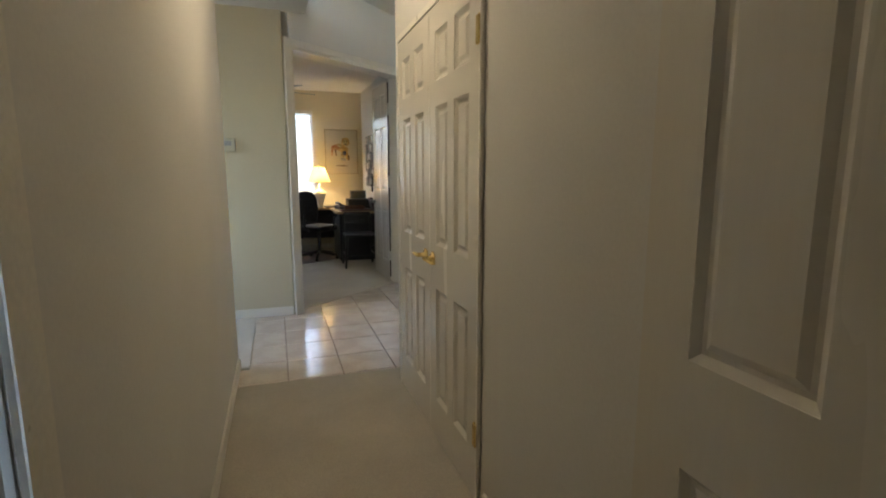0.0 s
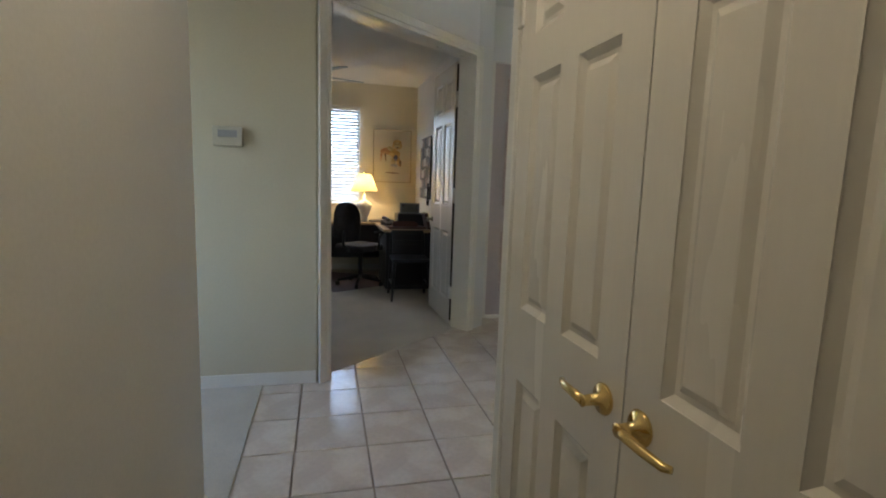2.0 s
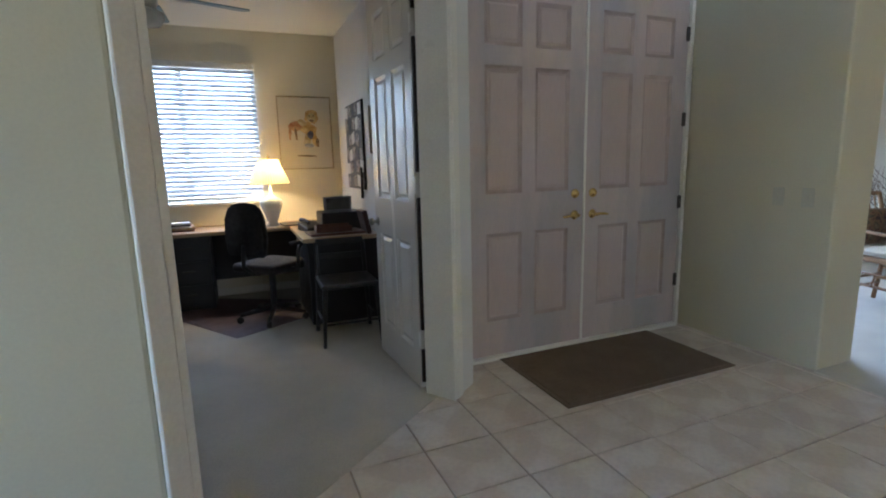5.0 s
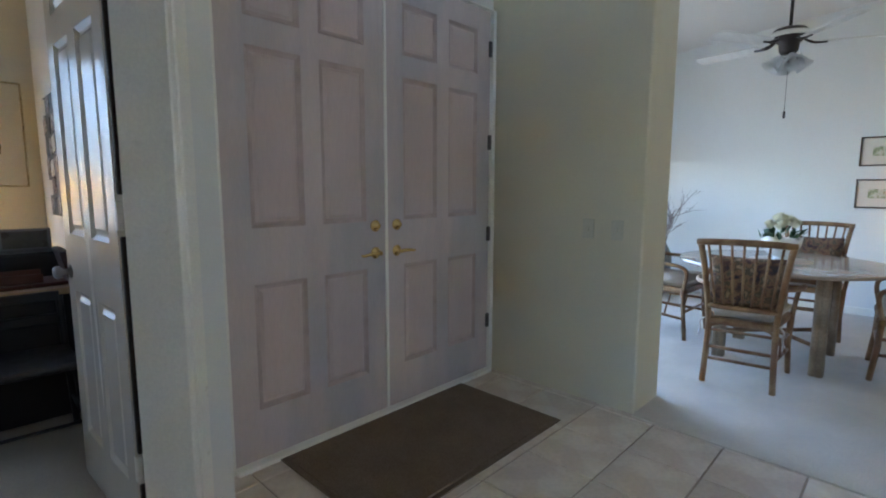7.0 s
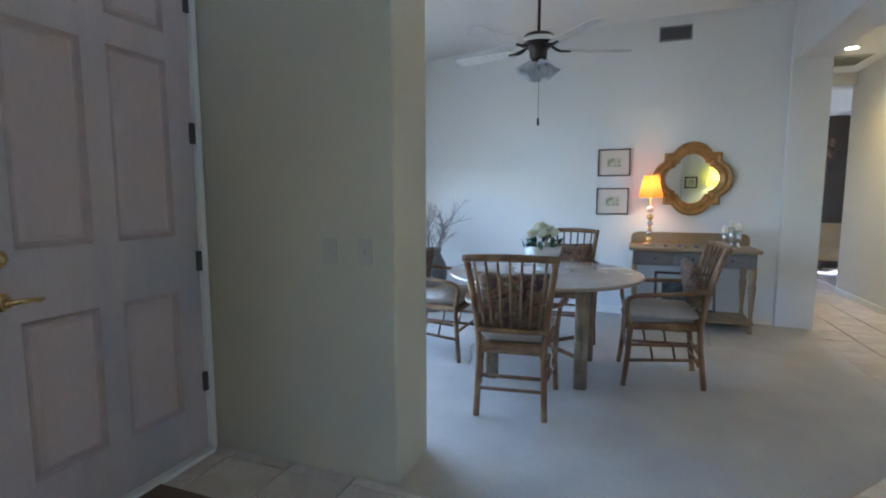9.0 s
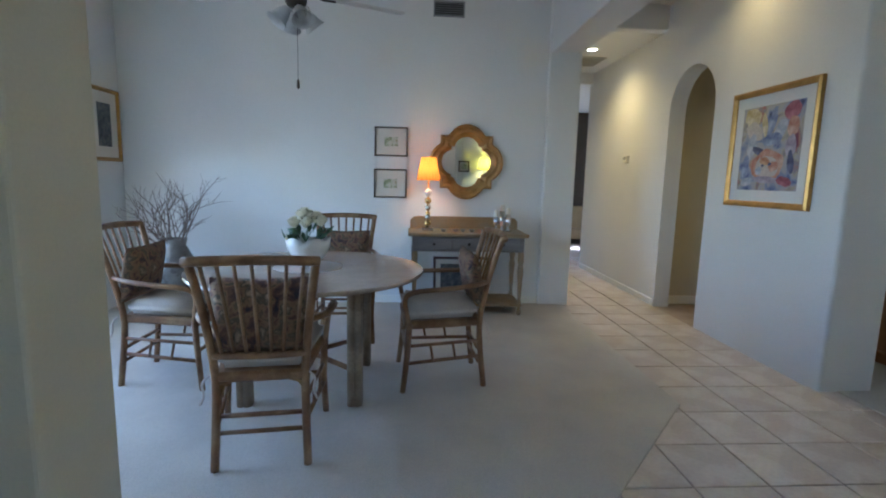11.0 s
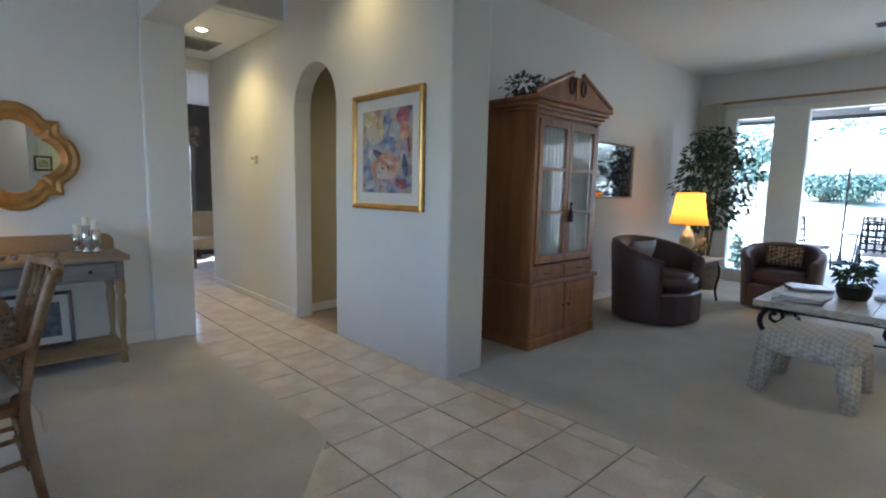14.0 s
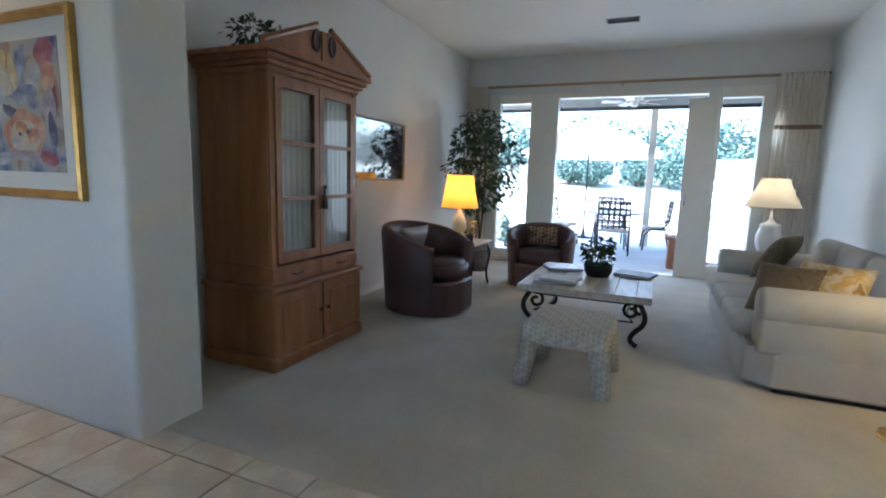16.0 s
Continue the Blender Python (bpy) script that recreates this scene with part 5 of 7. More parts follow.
def ceiling_fan(m, rod, blade_mat, label, span=0.66, motor="dark_metal", kit="tulip", first=0.0):
    """A five-bladed fan; the origin is the height of the blades."""
    f = thing("ceiling_fan", m, label, "ceiling fan")
    part("rod", tube([(0, 0, 0.10), (0, 0, rod)], 0.012), motor, f, smooth=True)
    part("canopy", lathe([(0.065, rod), (0.06, rod - 0.03), (0.03, rod - 0.055), (0.013, rod - 0.06)], 20), motor, f, smooth=True)
    part("motor", lathe([(0.03, 0.13), (0.10, 0.115), (0.135, 0.08), (0.135, 0.05), (0.10, 0.03), (0.07, 0.0), (0.065, -0.05), (0.05, -0.075), (0.01, -0.08)], 28), motor, f, smooth=True)
    part("band", lathe([(0.137, 0.082), (0.145, 0.075), (0.145, 0.055), (0.137, 0.048)], 28), "blade_white", f, smooth=True)
    for k in range(5):
        a = first + 72 * k
        q = pose(0, 0, 0, 0, 0, a) @ pose(0, 0, 0, 10, 0, 0)
        arm = tube(cast([(0.10, 0, 0.03), (0.16, 0.02, 0.0), (0.20, 0, -0.002), (0.25, 0.0, 0.0)], 2), 0.009, 6)
        add_tube(arm, cast([(0.10, 0, 0.03), (0.16, -0.02, 0.0), (0.20, 0, -0.002), (0.25, 0.0, 0.0)], 2), 0.007, 6)
        bmesh.ops.transform(arm, matrix=q, verts=arm.verts)
        part("blade_arm", arm, motor, f, smooth=True)
        out = [(0.20, -0.045), (0.24, -0.058), (span - 0.04, -0.072), (span - 0.01, -0.055), (span, 0.0), (span - 0.01, 0.055), (span - 0.04, 0.072), (0.24, 0.058), (0.20, 0.045)]
        bl = prism(out, 0.004, 0.011)
        bmesh.ops.transform(bl, matrix=q, verts=bl.verts)
        part("blade", bl, blade_mat, f)
    if kit == "tulip":
        for k in range(4):
            q = pose(0, 0, -0.09, 0, 0, 90 * k + 30) @ pose(0.05, 0, 0, 0, 140, 0)
            part("light_shade", lathe([(0.02, 0), (0.03, 0.015), (0.045, 0.05), (0.05, 0.08), (0.068, 0.115), (0.066, 0.115), (0.046, 0.08), (0.04, 0.05)], 18, q, cap=False), "frosted", f, "frosted tulip glass shade", True)
        part("chain", tube([(0.03, 0.0, -0.08), (0.03, 0, -0.50)], 0.0016, 4), "dark_metal", f)
        part("chain_pull", lathe([(0.003, -0.56), (0.010, -0.55), (0.008, -0.51), (0.003, -0.50)], 10, pose(0.03, 0, 0)), "dark_metal", f, smooth=True)
    elif kit == "globe":
        part("globe", lathe([(0.06, -0.08), (0.09, -0.10), (0.095, -0.13), (0.07, -0.17), (0.01, -0.185)], 24), "porcelain", f, "white globe light", True)
    return f


ceiling_fan(pose(5.58, 4.77, 2.42), 0.65, "blade_white", "dark bronze ceiling fan with pale blades and tulip lights", 0.72, first=-66.0)

# ------------------------------------------------------------------ passage and breakfast room
wall("wall_breakfast_east", [(12.6, 12.75, -1.2, 0.70, -0.02, 2.75), (12.6, 12.75, 2.10, 4.2, -0.02, 2.75), (12.6, 12.75, 0.70, 2.10, -0.02, 0.33), (12.6, 12.75, 0.70, 2.10, 2.28, 2.75)], "brown_wall", "dark umber painted wall")
wall("wall_breakfast_south", [(9.63, 12.6, -1.32, -1.2, -0.02, 2.75)])
wall("wall_breakfast_north", [(9.63, 12.6, 4.2, 4.32, -0.02, 2.75)])
wall("wall_breakfast_west", [(9.63, 9.75, -1.2, 0.995, -0.02, 2.9), (9.63, 9.75, 2.45, 4.2, -0.02, 2.9)])
structure(part("ceiling_breakfast", box(9.75, 12.75, -1.32, 4.32, 2.75, 2.85), "ceiling"), "white breakfast room ceiling", "ceiling")
structure(part("window_breakfast", box((12.62, 12.68, 0.70, 0.78, 0.33, 2.28), (12.62, 12.68, 2.02, 2.10, 0.33, 2.28), (12.62, 12.68, 1.36, 1.44, 0.33, 2.28), (12.62, 12.68, 0.78, 2.02, 0.33, 0.40), (12.62, 12.68, 0.78, 2.02, 2.2, 2.28)), "brown_wall"), "dark framed breakfast window", "window")
va = thing("valance", pose(12.56, 1.40, 0), "brown floral gathered valance over the breakfast window", "valance")
bm = bmesh.new()
n = 40
rows = [[bm.verts.new((-0.04 - 0.03 * math.sin(i * 0.9) * q, -0.78 + 1.56 * i / n, z - (0.03 * math.sin(i * 0.45) if q == 1 else 0))) for i in range(n + 1)] for q, z in ((0.2, 2.36), (0.6, 2.2), (1, 2.02))]
for a, b in zip(rows, rows[1:]):
    for i in range(n):
        bm.faces.new((a[i], a[i + 1], b[i + 1], b[i]))
part("cloth", bm, "valance", va)
bb = thing("breakfast_blind", pose(12.58, 1.40, 0), "white slat blind half drawn in the breakfast window", "blind")
for i in range(9):
    part("slat", box(-0.02, 0.02, -0.62, 0.62, -0.001, 0.001, m=pose(0, 0, 1.58 + i * 0.05, 0, 35)), "blind", bb)
part("bottom_rail", box(-0.02, 0.02, -0.62, 0.62, 1.49, 1.53, bevel=0.004), "roman", bb)
pl = thing("low_shelf", pose(12.35, 1.40, 0.0), "low dark shelf under the breakfast window", "shelf")
part("board", box(-0.2, 0.2, -0.7, 0.7, 0.22, 0.26, bevel=0.006), "brown_wall", pl)
for y in (-0.6, 0.6):
    part("support", box(-0.16, 0.16, y - 0.02, y + 0.02, 0.0, 0.22, bevel=0.004), "brown_wall", pl)
bv = thing("bud_vase", pose(12.33, 1.05, 0.262), "round brown glazed vase with thin green stems", "vase")
part("vase", lathe([(0.08, 0), (0.13, 0.03), (0.19, 0.14), (0.18, 0.24), (0.10, 0.31), (0.085, 0.34), (0.10, 0.37), (0.09, 0.37), (0.07, 0.33)], 24), "vase_grey", bv, smooth=True)
random.seed(3)
bm = bmesh.new()
for k in range(8):
    twig(bm, Vector((0, 0, 0.30)), Vector((0.2 * math.cos(k), 0.3 * math.sin(k), 1)).normalized(), 0.6, 0.006, 1)
part("stems", bm, "leaf", bv)
bc = thing("breakfast_chair", pose(11.15, 0.98, 0.0, 0, 0, 75), "tan upholstered chair at the breakfast table", "chair")
part("seat", soft_box(-0.25, 0.25, -0.25, 0.25, 0.30, 0.47, 0.03), "tan_cloth", bc, smooth=True)
part("backrest", soft_box(-0.26, 0.26, -0.27, -0.17, 0.42, 0.90, 0.04, m=pose(0, 0, 0, 6)), "tan_cloth", bc, smooth=True)
for sx in (-1, 1):
    for sy in (-1, 1):
        part("leg", tube([(sx * 0.21, sy * 0.21, 0), (sx * 0.21, sy * 0.21, 0.31)], 0.02), "rattan", bc, smooth=True)

# ------------------------------------------------------------------ living room
# hutch: origin at the middle of its back on the floor; the front faces -x
hu = thing("china_cabinet", pose(5.775, -0.055, 0.007, 0, 0, -90), "tall aged pine china cabinet with glazed doors and pediment", "cabinet")
# local: x along the width, front at -y
W2 = 0.50
part("plinth", box(-W2 - 0.02, W2 + 0.02, -0.64, 0.0, 0.0, 0.09, bevel=0.010), "pine", hu)
part("base_body", box(-W2, W2, -0.62, 0.0, 0.09, 0.535, bevel=0.006), "pine", hu)
part("base_top", box(-W2 - 0.025, W2 + 0.025, -0.65, 0.0, 0.535, 0.570, bevel=0.012, seg=2), "pine", hu)
for s in (-1, 1):
    d = part("base_door", box((min(s * 0.01, s * 0.50), max(s * 0.01, s * 0.50), -0.632, -0.618, 0.11, 0.52), bevel=0.004), "pine", hu)
    x0, x1 = sorted((s * 0.075, s * 0.435))
    part("door_panel", box(x0, x1, -0.642, -0.630, 0.18, 0.45, bevel=0.010), "pine", d)
    part("knob", lathe([(0.006, 0), (0.006, 0.012), (0.014, 0.022), (0.004, 0.03)], 12, pose(s * 0.04, -0.632, 0.33, 90)), "dark_metal", d, smooth=True)
part("drawer_case", box(-W2 + 0.015, W2 - 0.015, -0.595, 0.0, 0.570, 0.70, bevel=0.005), "pine", hu)
for s in (-1, 1):
    x0, x1 = sorted((s * 0.02, s * 0.49))
    d = part("drawer", box(x0, x1, -0.607, -0.594, 0.588, 0.685, bevel=0.004), "pine", hu)
    part("pull", tube(cast([(s * 0.20, -0.608, 0.64), (s * 0.22, -0.628, 0.632), (s * 0.29, -0.628, 0.632), (s * 0.31, -0.608, 0.64)], 2), 0.005, 6), "dark_metal", d, smooth=True)
UP0, UP1 = 0.70, 1.93
for nm, b in (("side_panel", (-W2 + 0.015, -W2 + 0.045, -0.58, 0.0, UP0, UP1)), ("side_panel", (W2 - 0.045, W2 - 0.015, -0.58, 0.0, UP0, UP1)),
              ("back_panel", (-W2 + 0.045, W2 - 0.045, -0.03, 0.0, UP0, UP1)), ("top_panel", (-W2 + 0.045, W2 - 0.045, -0.58, -0.03, UP1 - 0.03, UP1))):
    part(nm, box(*b), "pine", hu)
part("lining", box(-W2 + 0.046, W2 - 0.046, -0.036, -0.031, UP0, UP1 - 0.03), "mount", hu, "pale cabinet lining")
for z in (1.10, 1.50):
    part("inner_shelf", box(-W2 + 0.046, W2 - 0.046, -0.50, -0.037, z, z + 0.018), "pine", hu)
for x0, x1 in ((-W2 + 0.015, -0.44), (0.44, W2 - 0.015)):
    part("corner_post", box(x0, x1, -0.60, -0.58, UP0, UP1, bevel=0.003), "pine", hu)
for s in (-1, 1):
    x0, x1 = sorted((s * 0.004, s * 0.436))
    b = [(x0, x0 + 0.05, -0.612, -0.588, 0.72, 1.90), (x1 - 0.05, x1, -0.612, -0.588, 0.72, 1.90)]
    for z0, z1 in ((0.72, 0.785), (1.132, 1.158), (1.492, 1.518), (1.845, 1.90)):
        b.append((x0 + 0.05, x1 - 0.05, -0.612, -0.588, z0, z1))
    d = part("glazed_door", box(*b), "pine", hu)
    for z0, z1 in ((0.785, 1.132), (1.158, 1.492), (1.518, 1.845)):
        g = part("pane", box(x0 + 0.05, x1 - 0.05, -0.602, -0.598, z0, z1), "glass", d)
        g.visible_shadow = False
    # gathered white lining seen behind the glass
    bm = bmesh.new()
    n = 28
    rows = [[bm.verts.new((x0 + 0.04 + (x1 - x0 - 0.08) * i / n, -0.57 + 0.004 * math.sin(i * 1.4), z)) for i in range(n + 1)] for z in (0.76, 1.87)]
    for i in range(n):
        bm.faces.new((rows[0][i], rows[0][i + 1], rows[1][i + 1], rows[1][i]))
    part("door_curtain", bm, "mount_white", d, "gathered white cloth behind the glass", True)
hd = part("latch", lathe([(0.005, 0), (0.006, 0.018), (0.015, 0.028), (0.004, 0.038)], 12, pose(0.03, -0.612, 1.22, 90)), "dark_metal", hu, smooth=True)
part("tassel", lathe([(0.004, 1.22), (0.010, 1.20), (0.008, 1.17), (0.020, 1.15), (0.024, 1.06)], 12, pose(0.03, -0.632, 0)), "leather", hu, "dark tassel on the cabinet key", True)
# stepped cornice
for dz, (o, z0, z1) in enumerate(((0.0, 1.93, 1.965), (0.025, 1.965, 1.995), (0.05, 1.995, 2.03), (0.075, 2.03, 2.065))):
    part("cornice", box(-W2 - o, W2 + o, -0.61 - o, 0.0, z0, z1, bevel=0.006), "pine", hu)
# pediment broken narrowly at its peak; two dark ovals stand in for shaded cut-outs
for s in (-1, 1):
    ped = [(s * (W2 + 0.06), 2.065), (s * (W2 + 0.06), 2.085), (s * 0.075, 2.285), (s * 0.045, 2.275), (s * 0.032, 2.235), (s * 0.03, 2.065)]
    part("pediment", prism(ped, -0.655, -0.625, "y", bevel=0.004), "pine", hu)
    part("pediment_cap", tube([(s * (W2 + 0.085), -0.655, 2.085), (s * 0.075, -0.655, 2.30)], 0.020, 6), "pine", hu)
    oval = part("oval_inlay", lathe([(0.040, 0), (0.043, 0.008), (0.034, 0.014), (0.030, 0.004), (0.006, 0.003)], 22), "leather", hu, "dark oval with a carved rim, standing in for a shaded opening", True)
    oval.matrix_basis = pose(s * 0.088, -0.655, 2.190, 90) @ Matrix.Diagonal((1.0, 1.7, 1.0, 1.0))
part("pediment_block", box(-0.029, 0.029, -0.665, -0.625, 2.066, 2.27, bevel=0.006), "pine", hu)


def foliage(name, spots, n, size, mat, parent, seed, label=""):
    """Many small leaves scattered in a few uneven clumps: (centre, radii)."""
    random.seed(seed)
    bm = bmesh.new()
    for c, r in spots:
        for _ in range(n):
            d = Vector((random.gauss(0, 1), random.gauss(0, 1), random.gauss(0, 1))).normalized()
            q = random.uniform(0.35, 1.0) ** 0.6
            p = Vector(c) + Vector((d.x * r[0], d.y * r[1], d.z * r[2])) * q
            leaf_blade(bm, p, (d + Vector((random.uniform(-.7, .7), random.uniform(-.7, .7), -0.5))), size * random.uniform(0.7, 1.25), 0.46)
    return part(name, bm, mat, parent, label)


ivy = thing("cabinet_ivy", pose(5.45, 0.22, 2.0775), "trailing green ivy lying on top of the cabinet", "plant")
part("basket", lathe([(0.08, 0), (0.11, 0.06), (0.105, 0.06), (0.07, 0.01)], 16), "bark", ivy, smooth=True)
foliage("leaves", [((0, 0, 0.13), (0.16, 0.24, 0.10)), ((-0.12, -0.16, 0.12), (0.10, 0.14, 0.08)), ((-0.1, 0.14, 0.10), (0.12, 0.12, 0.08))], 80, 0.055, "leaf", ivy, 5)

picture("dark_glazed_picture", pose(5.817, -1.99, 1.59, 0, 0, -90), 1.08, 0.66, 0.02, "champagne", 0.0, "night", "night", "large dark glazed picture reflecting the room", 0.03)


def barrel_chair(m, label, pillow_mat):
    """Round-backed tub chair facing +y; its base is a drum."""
    c = thing("barrel_chair", m, label, "armchair", "barrel chairs")
    n = 44

    def height(a):
        # a: 0 at the back, pi at the front
        k = min(1.0, abs(a) / 2.15)
        return 0.76 - 0.16 * k ** 2.2

    angs = [-2.25 + 4.5 * i / n for i in range(n + 1)]
    bm = bmesh.new()
    prof = []
    for a in angs:
        h = height(a)
        ca, sa = math.sin(a), -math.cos(a)
        ring = []
        for r, z in ((0.385, 0.02), (0.40, 0.30), (0.425, h - 0.06), (0.415, h - 0.015), (0.385, h), (0.345, h - 0.012), (0.325, h - 0.06), (0.305, 0.42), (0.30, 0.30)):
            ring.append(bm.verts.new((r * ca, r * sa * 1.02, z)))
        prof.append(ring)
    for a, b in zip(prof, prof[1:]):
        for i in range(len(a) - 1):
            bm.faces.new((a[i], b[i], b[i + 1], a[i + 1]))
    bm.faces.new(prof[0])
    bm.faces.new(list(reversed(prof[-1])))
    bmesh.ops.recalc_face_normals(bm, faces=bm.faces)
    part("shell", bm, "leather", c, smooth=True)
    fr = [(-0.30, 0.245), (-0.22, 0.33), (0.0, 0.365), (0.22, 0.33), (0.30, 0.245), (0.30, -0.1), (0.0, -0.3), (-0.30, -0.1)]
    part("skirt", prism(fr, 0.015, 0.30, bevel=0.02), "leather", c)
    sc = [(0.31 * math.cos(t), 0.33 * math.sin(t) + 0.03) for t in [2 * math.pi * i / 28 for i in range(28)]]
    bm = prism(sc, 0.30, 0.455)
    bmesh.ops.bevel(bm, geom=[e for e in bm.edges if abs(e.verts[0].co.z - e.verts[1].co.z) < 0.01], offset=0.035, segments=3, affect="EDGES")
    part("seat_cushion", bm, "leather", c, smooth=True)
    part("swivel_base", lathe([(0.25, 0), (0.26, 0.01), (0.25, 0.02)], 24), "black", c)
    p = part("chair_pillow", cushion(0.40, 0.26, 0.13, 0.45, 10), pillow_mat, smooth=True)
    p.matrix_basis = m @ pose(0, -0.20, 0.60, 72, 0, 0)
    return c, p


_, p1 = barrel_chair(pose(4.97, -1.55, 0.007, 0, 0, 80) @ Matrix.Scale(1.12, 4), "brown leather barrel armchair with a grey satin pillow", "grey_pillow")
tagged(p1, "silver grey satin pillow in the barrel chair", "pillow")
_, p2 = barrel_chair(pose(4.20, -3.18, 0.007, 0, 0, 8), "brown leather barrel armchair with a spotted pillow", "dot_pillow")
tagged(p2, "brown spotted woven pillow in the barrel chair", "pillow")

# end table between the chairs
et = thing("end_table", pose(5.08, -2.68, 0.007), "small cream table with slender curved legs", "side table")
part("top", box(-0.30, 0.30, -0.33, 0.33, 0.525, 0.55, bevel=0.008), "whitewash", et)
part("apron", box(-0.26, 0.26, -0.29, 0.29, 0.46, 0.525, bevel=0.004), "rattan", et)
for sx in (-1, 1):
    for sy in (-1, 1):
        part("leg", tube(cast([(sx * 0.25, sy * 0.28, 0.50), (sx * 0.285, sy * 0.315, 0.36), (sx * 0.245, sy * 0.275, 0.15), (sx * 0.275, sy * 0.305, 0.0)], 2), 0.015, 8), "dark_metal", et, smooth=True)


def smooth_shade(parent, r0, r1, z0, z1, mat, n=40):
    bm = bmesh.new()
    a = [[bm.verts.new((r * math.cos(2 * math.pi * i / n), r * math.sin(2 * math.pi * i / n), z)) for i in range(n)] for r, z in ((r0, z0), ((r0 + r1) / 2 - 0.008, (z0 + z1) / 2), (r1, z1))]
    for p, q in zip(a, a[1:]):
        for i in range(n):
            bm.faces.new((p[i], p[(i + 1) % n], q[(i + 1) % n], q[i]))
    return part("shade", bm, mat, parent, "glowing lamp shade", True)


l1 = thing("living_lamp", pose(5.12, -2.72, 0.557), "table lamp with ivory body and glowing amber shade", "table lamp")
part("body", lathe([(0.07, 0), (0.075, 0.015), (0.06, 0.03), (0.085, 0.12), (0.09, 0.20), (0.06, 0.30), (0.022, 0.35), (0.015, 0.42)], 24), "candle", l1, smooth=True)
part("stem", tube([(0, 0, 0.40), (0, 0, 0.815)], 0.006), "brass", l1, smooth=True)
smooth_shade(l1, 0.225, 0.160, 0.40, 0.79, "shade_yellow")
shade_rings(l1, 0.225, 0.160, 0.40, 0.79, "gold_frame")
part("finial", lathe([(0.004, 0.805), (0.012, 0.815), (0.008, 0.835), (0.002, 0.845)], 12), "brass", l1, smooth=True)
lamp_bulb(5.12, -2.72, 0.557 + 0.62, LAMP * 1.9, (1.0, 0.66, 0.30))
pf = thing("framed_photo", pose(5.22, -2.46, 0.557, -14, 0, -120), "small standing photo frame on the end table", "photo frame")
part("frame", box((-0.07, 0.07, -0.008, 0.008, 0.0, 0.19), bevel=0.004), "champagne", pf)
part("photo", box(-0.052, 0.052, -0.011, -0.008, 0.02, 0.17), "mount_white", pf)
part("stand", box(-0.02, 0.02, 0.0, 0.05, 0.0, 0.02, bevel=0.003), "champagne", pf)
po = thing("table_plant", pose(4.93, -2.60, 0.557), "little potted plant on the end table", "plant")
part("pot", lathe([(0.035, 0), (0.05, 0.08), (0.046, 0.08), (0.03, 0.01)], 16), "dark_metal", po, smooth=True)
foliage("leaves", [((0, 0, 0.12), (0.06, 0.06, 0.06))], 45, 0.05, "leaf", po, 8)
po2 = thing("dried_flowers", pose(5.02, -2.86, 0.557), "bunch of rust coloured dried flowers beside the lamp", "flowers")
part("pot", lathe([(0.03, 0), (0.045, 0.07), (0.04, 0.07), (0.03, 0.01)], 16), "terracotta", po2, smooth=True)
foliage("blooms", [((0, 0, 0.17), (0.10, 0.13, 0.08))], 60, 0.06, "gold_pillow", po2, 9)

# ficus in the corner
fi = thing("ficus_tree", pose(5.22, -3.75, 0.007), "leafy indoor ficus tree in a round pot", "tree")
part("pot", lathe([(0.14, 0), (0.20, 0.30), (0.21, 0.32), (0.19, 0.32), (0.17, 0.27), (0.01, 0.27)], 24), "vase_grey", fi, smooth=True)
random.seed(21)
bm = bmesh.new()
for k in range(3):
    a = k * 2.1
    add_tube(bm, cast([(0.03 * math.cos(a), 0.03 * math.sin(a), 0.25), (0.05 * math.cos(a + 1), 0.05 * math.sin(a + 1), 0.8), (0.08 * math.cos(a + 2), 0.08 * math.sin(a + 2), 1.3), (0.2 * math.cos(a), 0.2 * math.sin(a), 1.9)], 2), 0.016, 7)
for k in range(14):
    a, z = k * 2.4, 1.0 + 0.08 * k
    add_tube(bm, cast([(0.03 * math.cos(a), 0.03 * math.sin(a), z), (0.2 * math.cos(a), 0.2 * math.sin(a), z + 0.15), (0.40 * math.cos(a), 0.40 * math.sin(a), z + 0.12)], 2), 0.006, 5)
part("trunk", bm, "bark", fi, smooth=True)
spots = []
for k in range(22):
    a, z = k * 2.4, 0.98 + 1.12 * (k / 21)
    r = 0.43 * math.sin(math.pi * (0.18 + 0.74 * k / 21)) * (0.7 + 0.3 * ((k * 7) % 5) / 4)
    spots.append(((r * math.cos(a), r * math.sin(a), z), (0.19, 0.19, 0.16)))
foliage("crown", spots, 75, 0.09, "leaf", fi, 22)


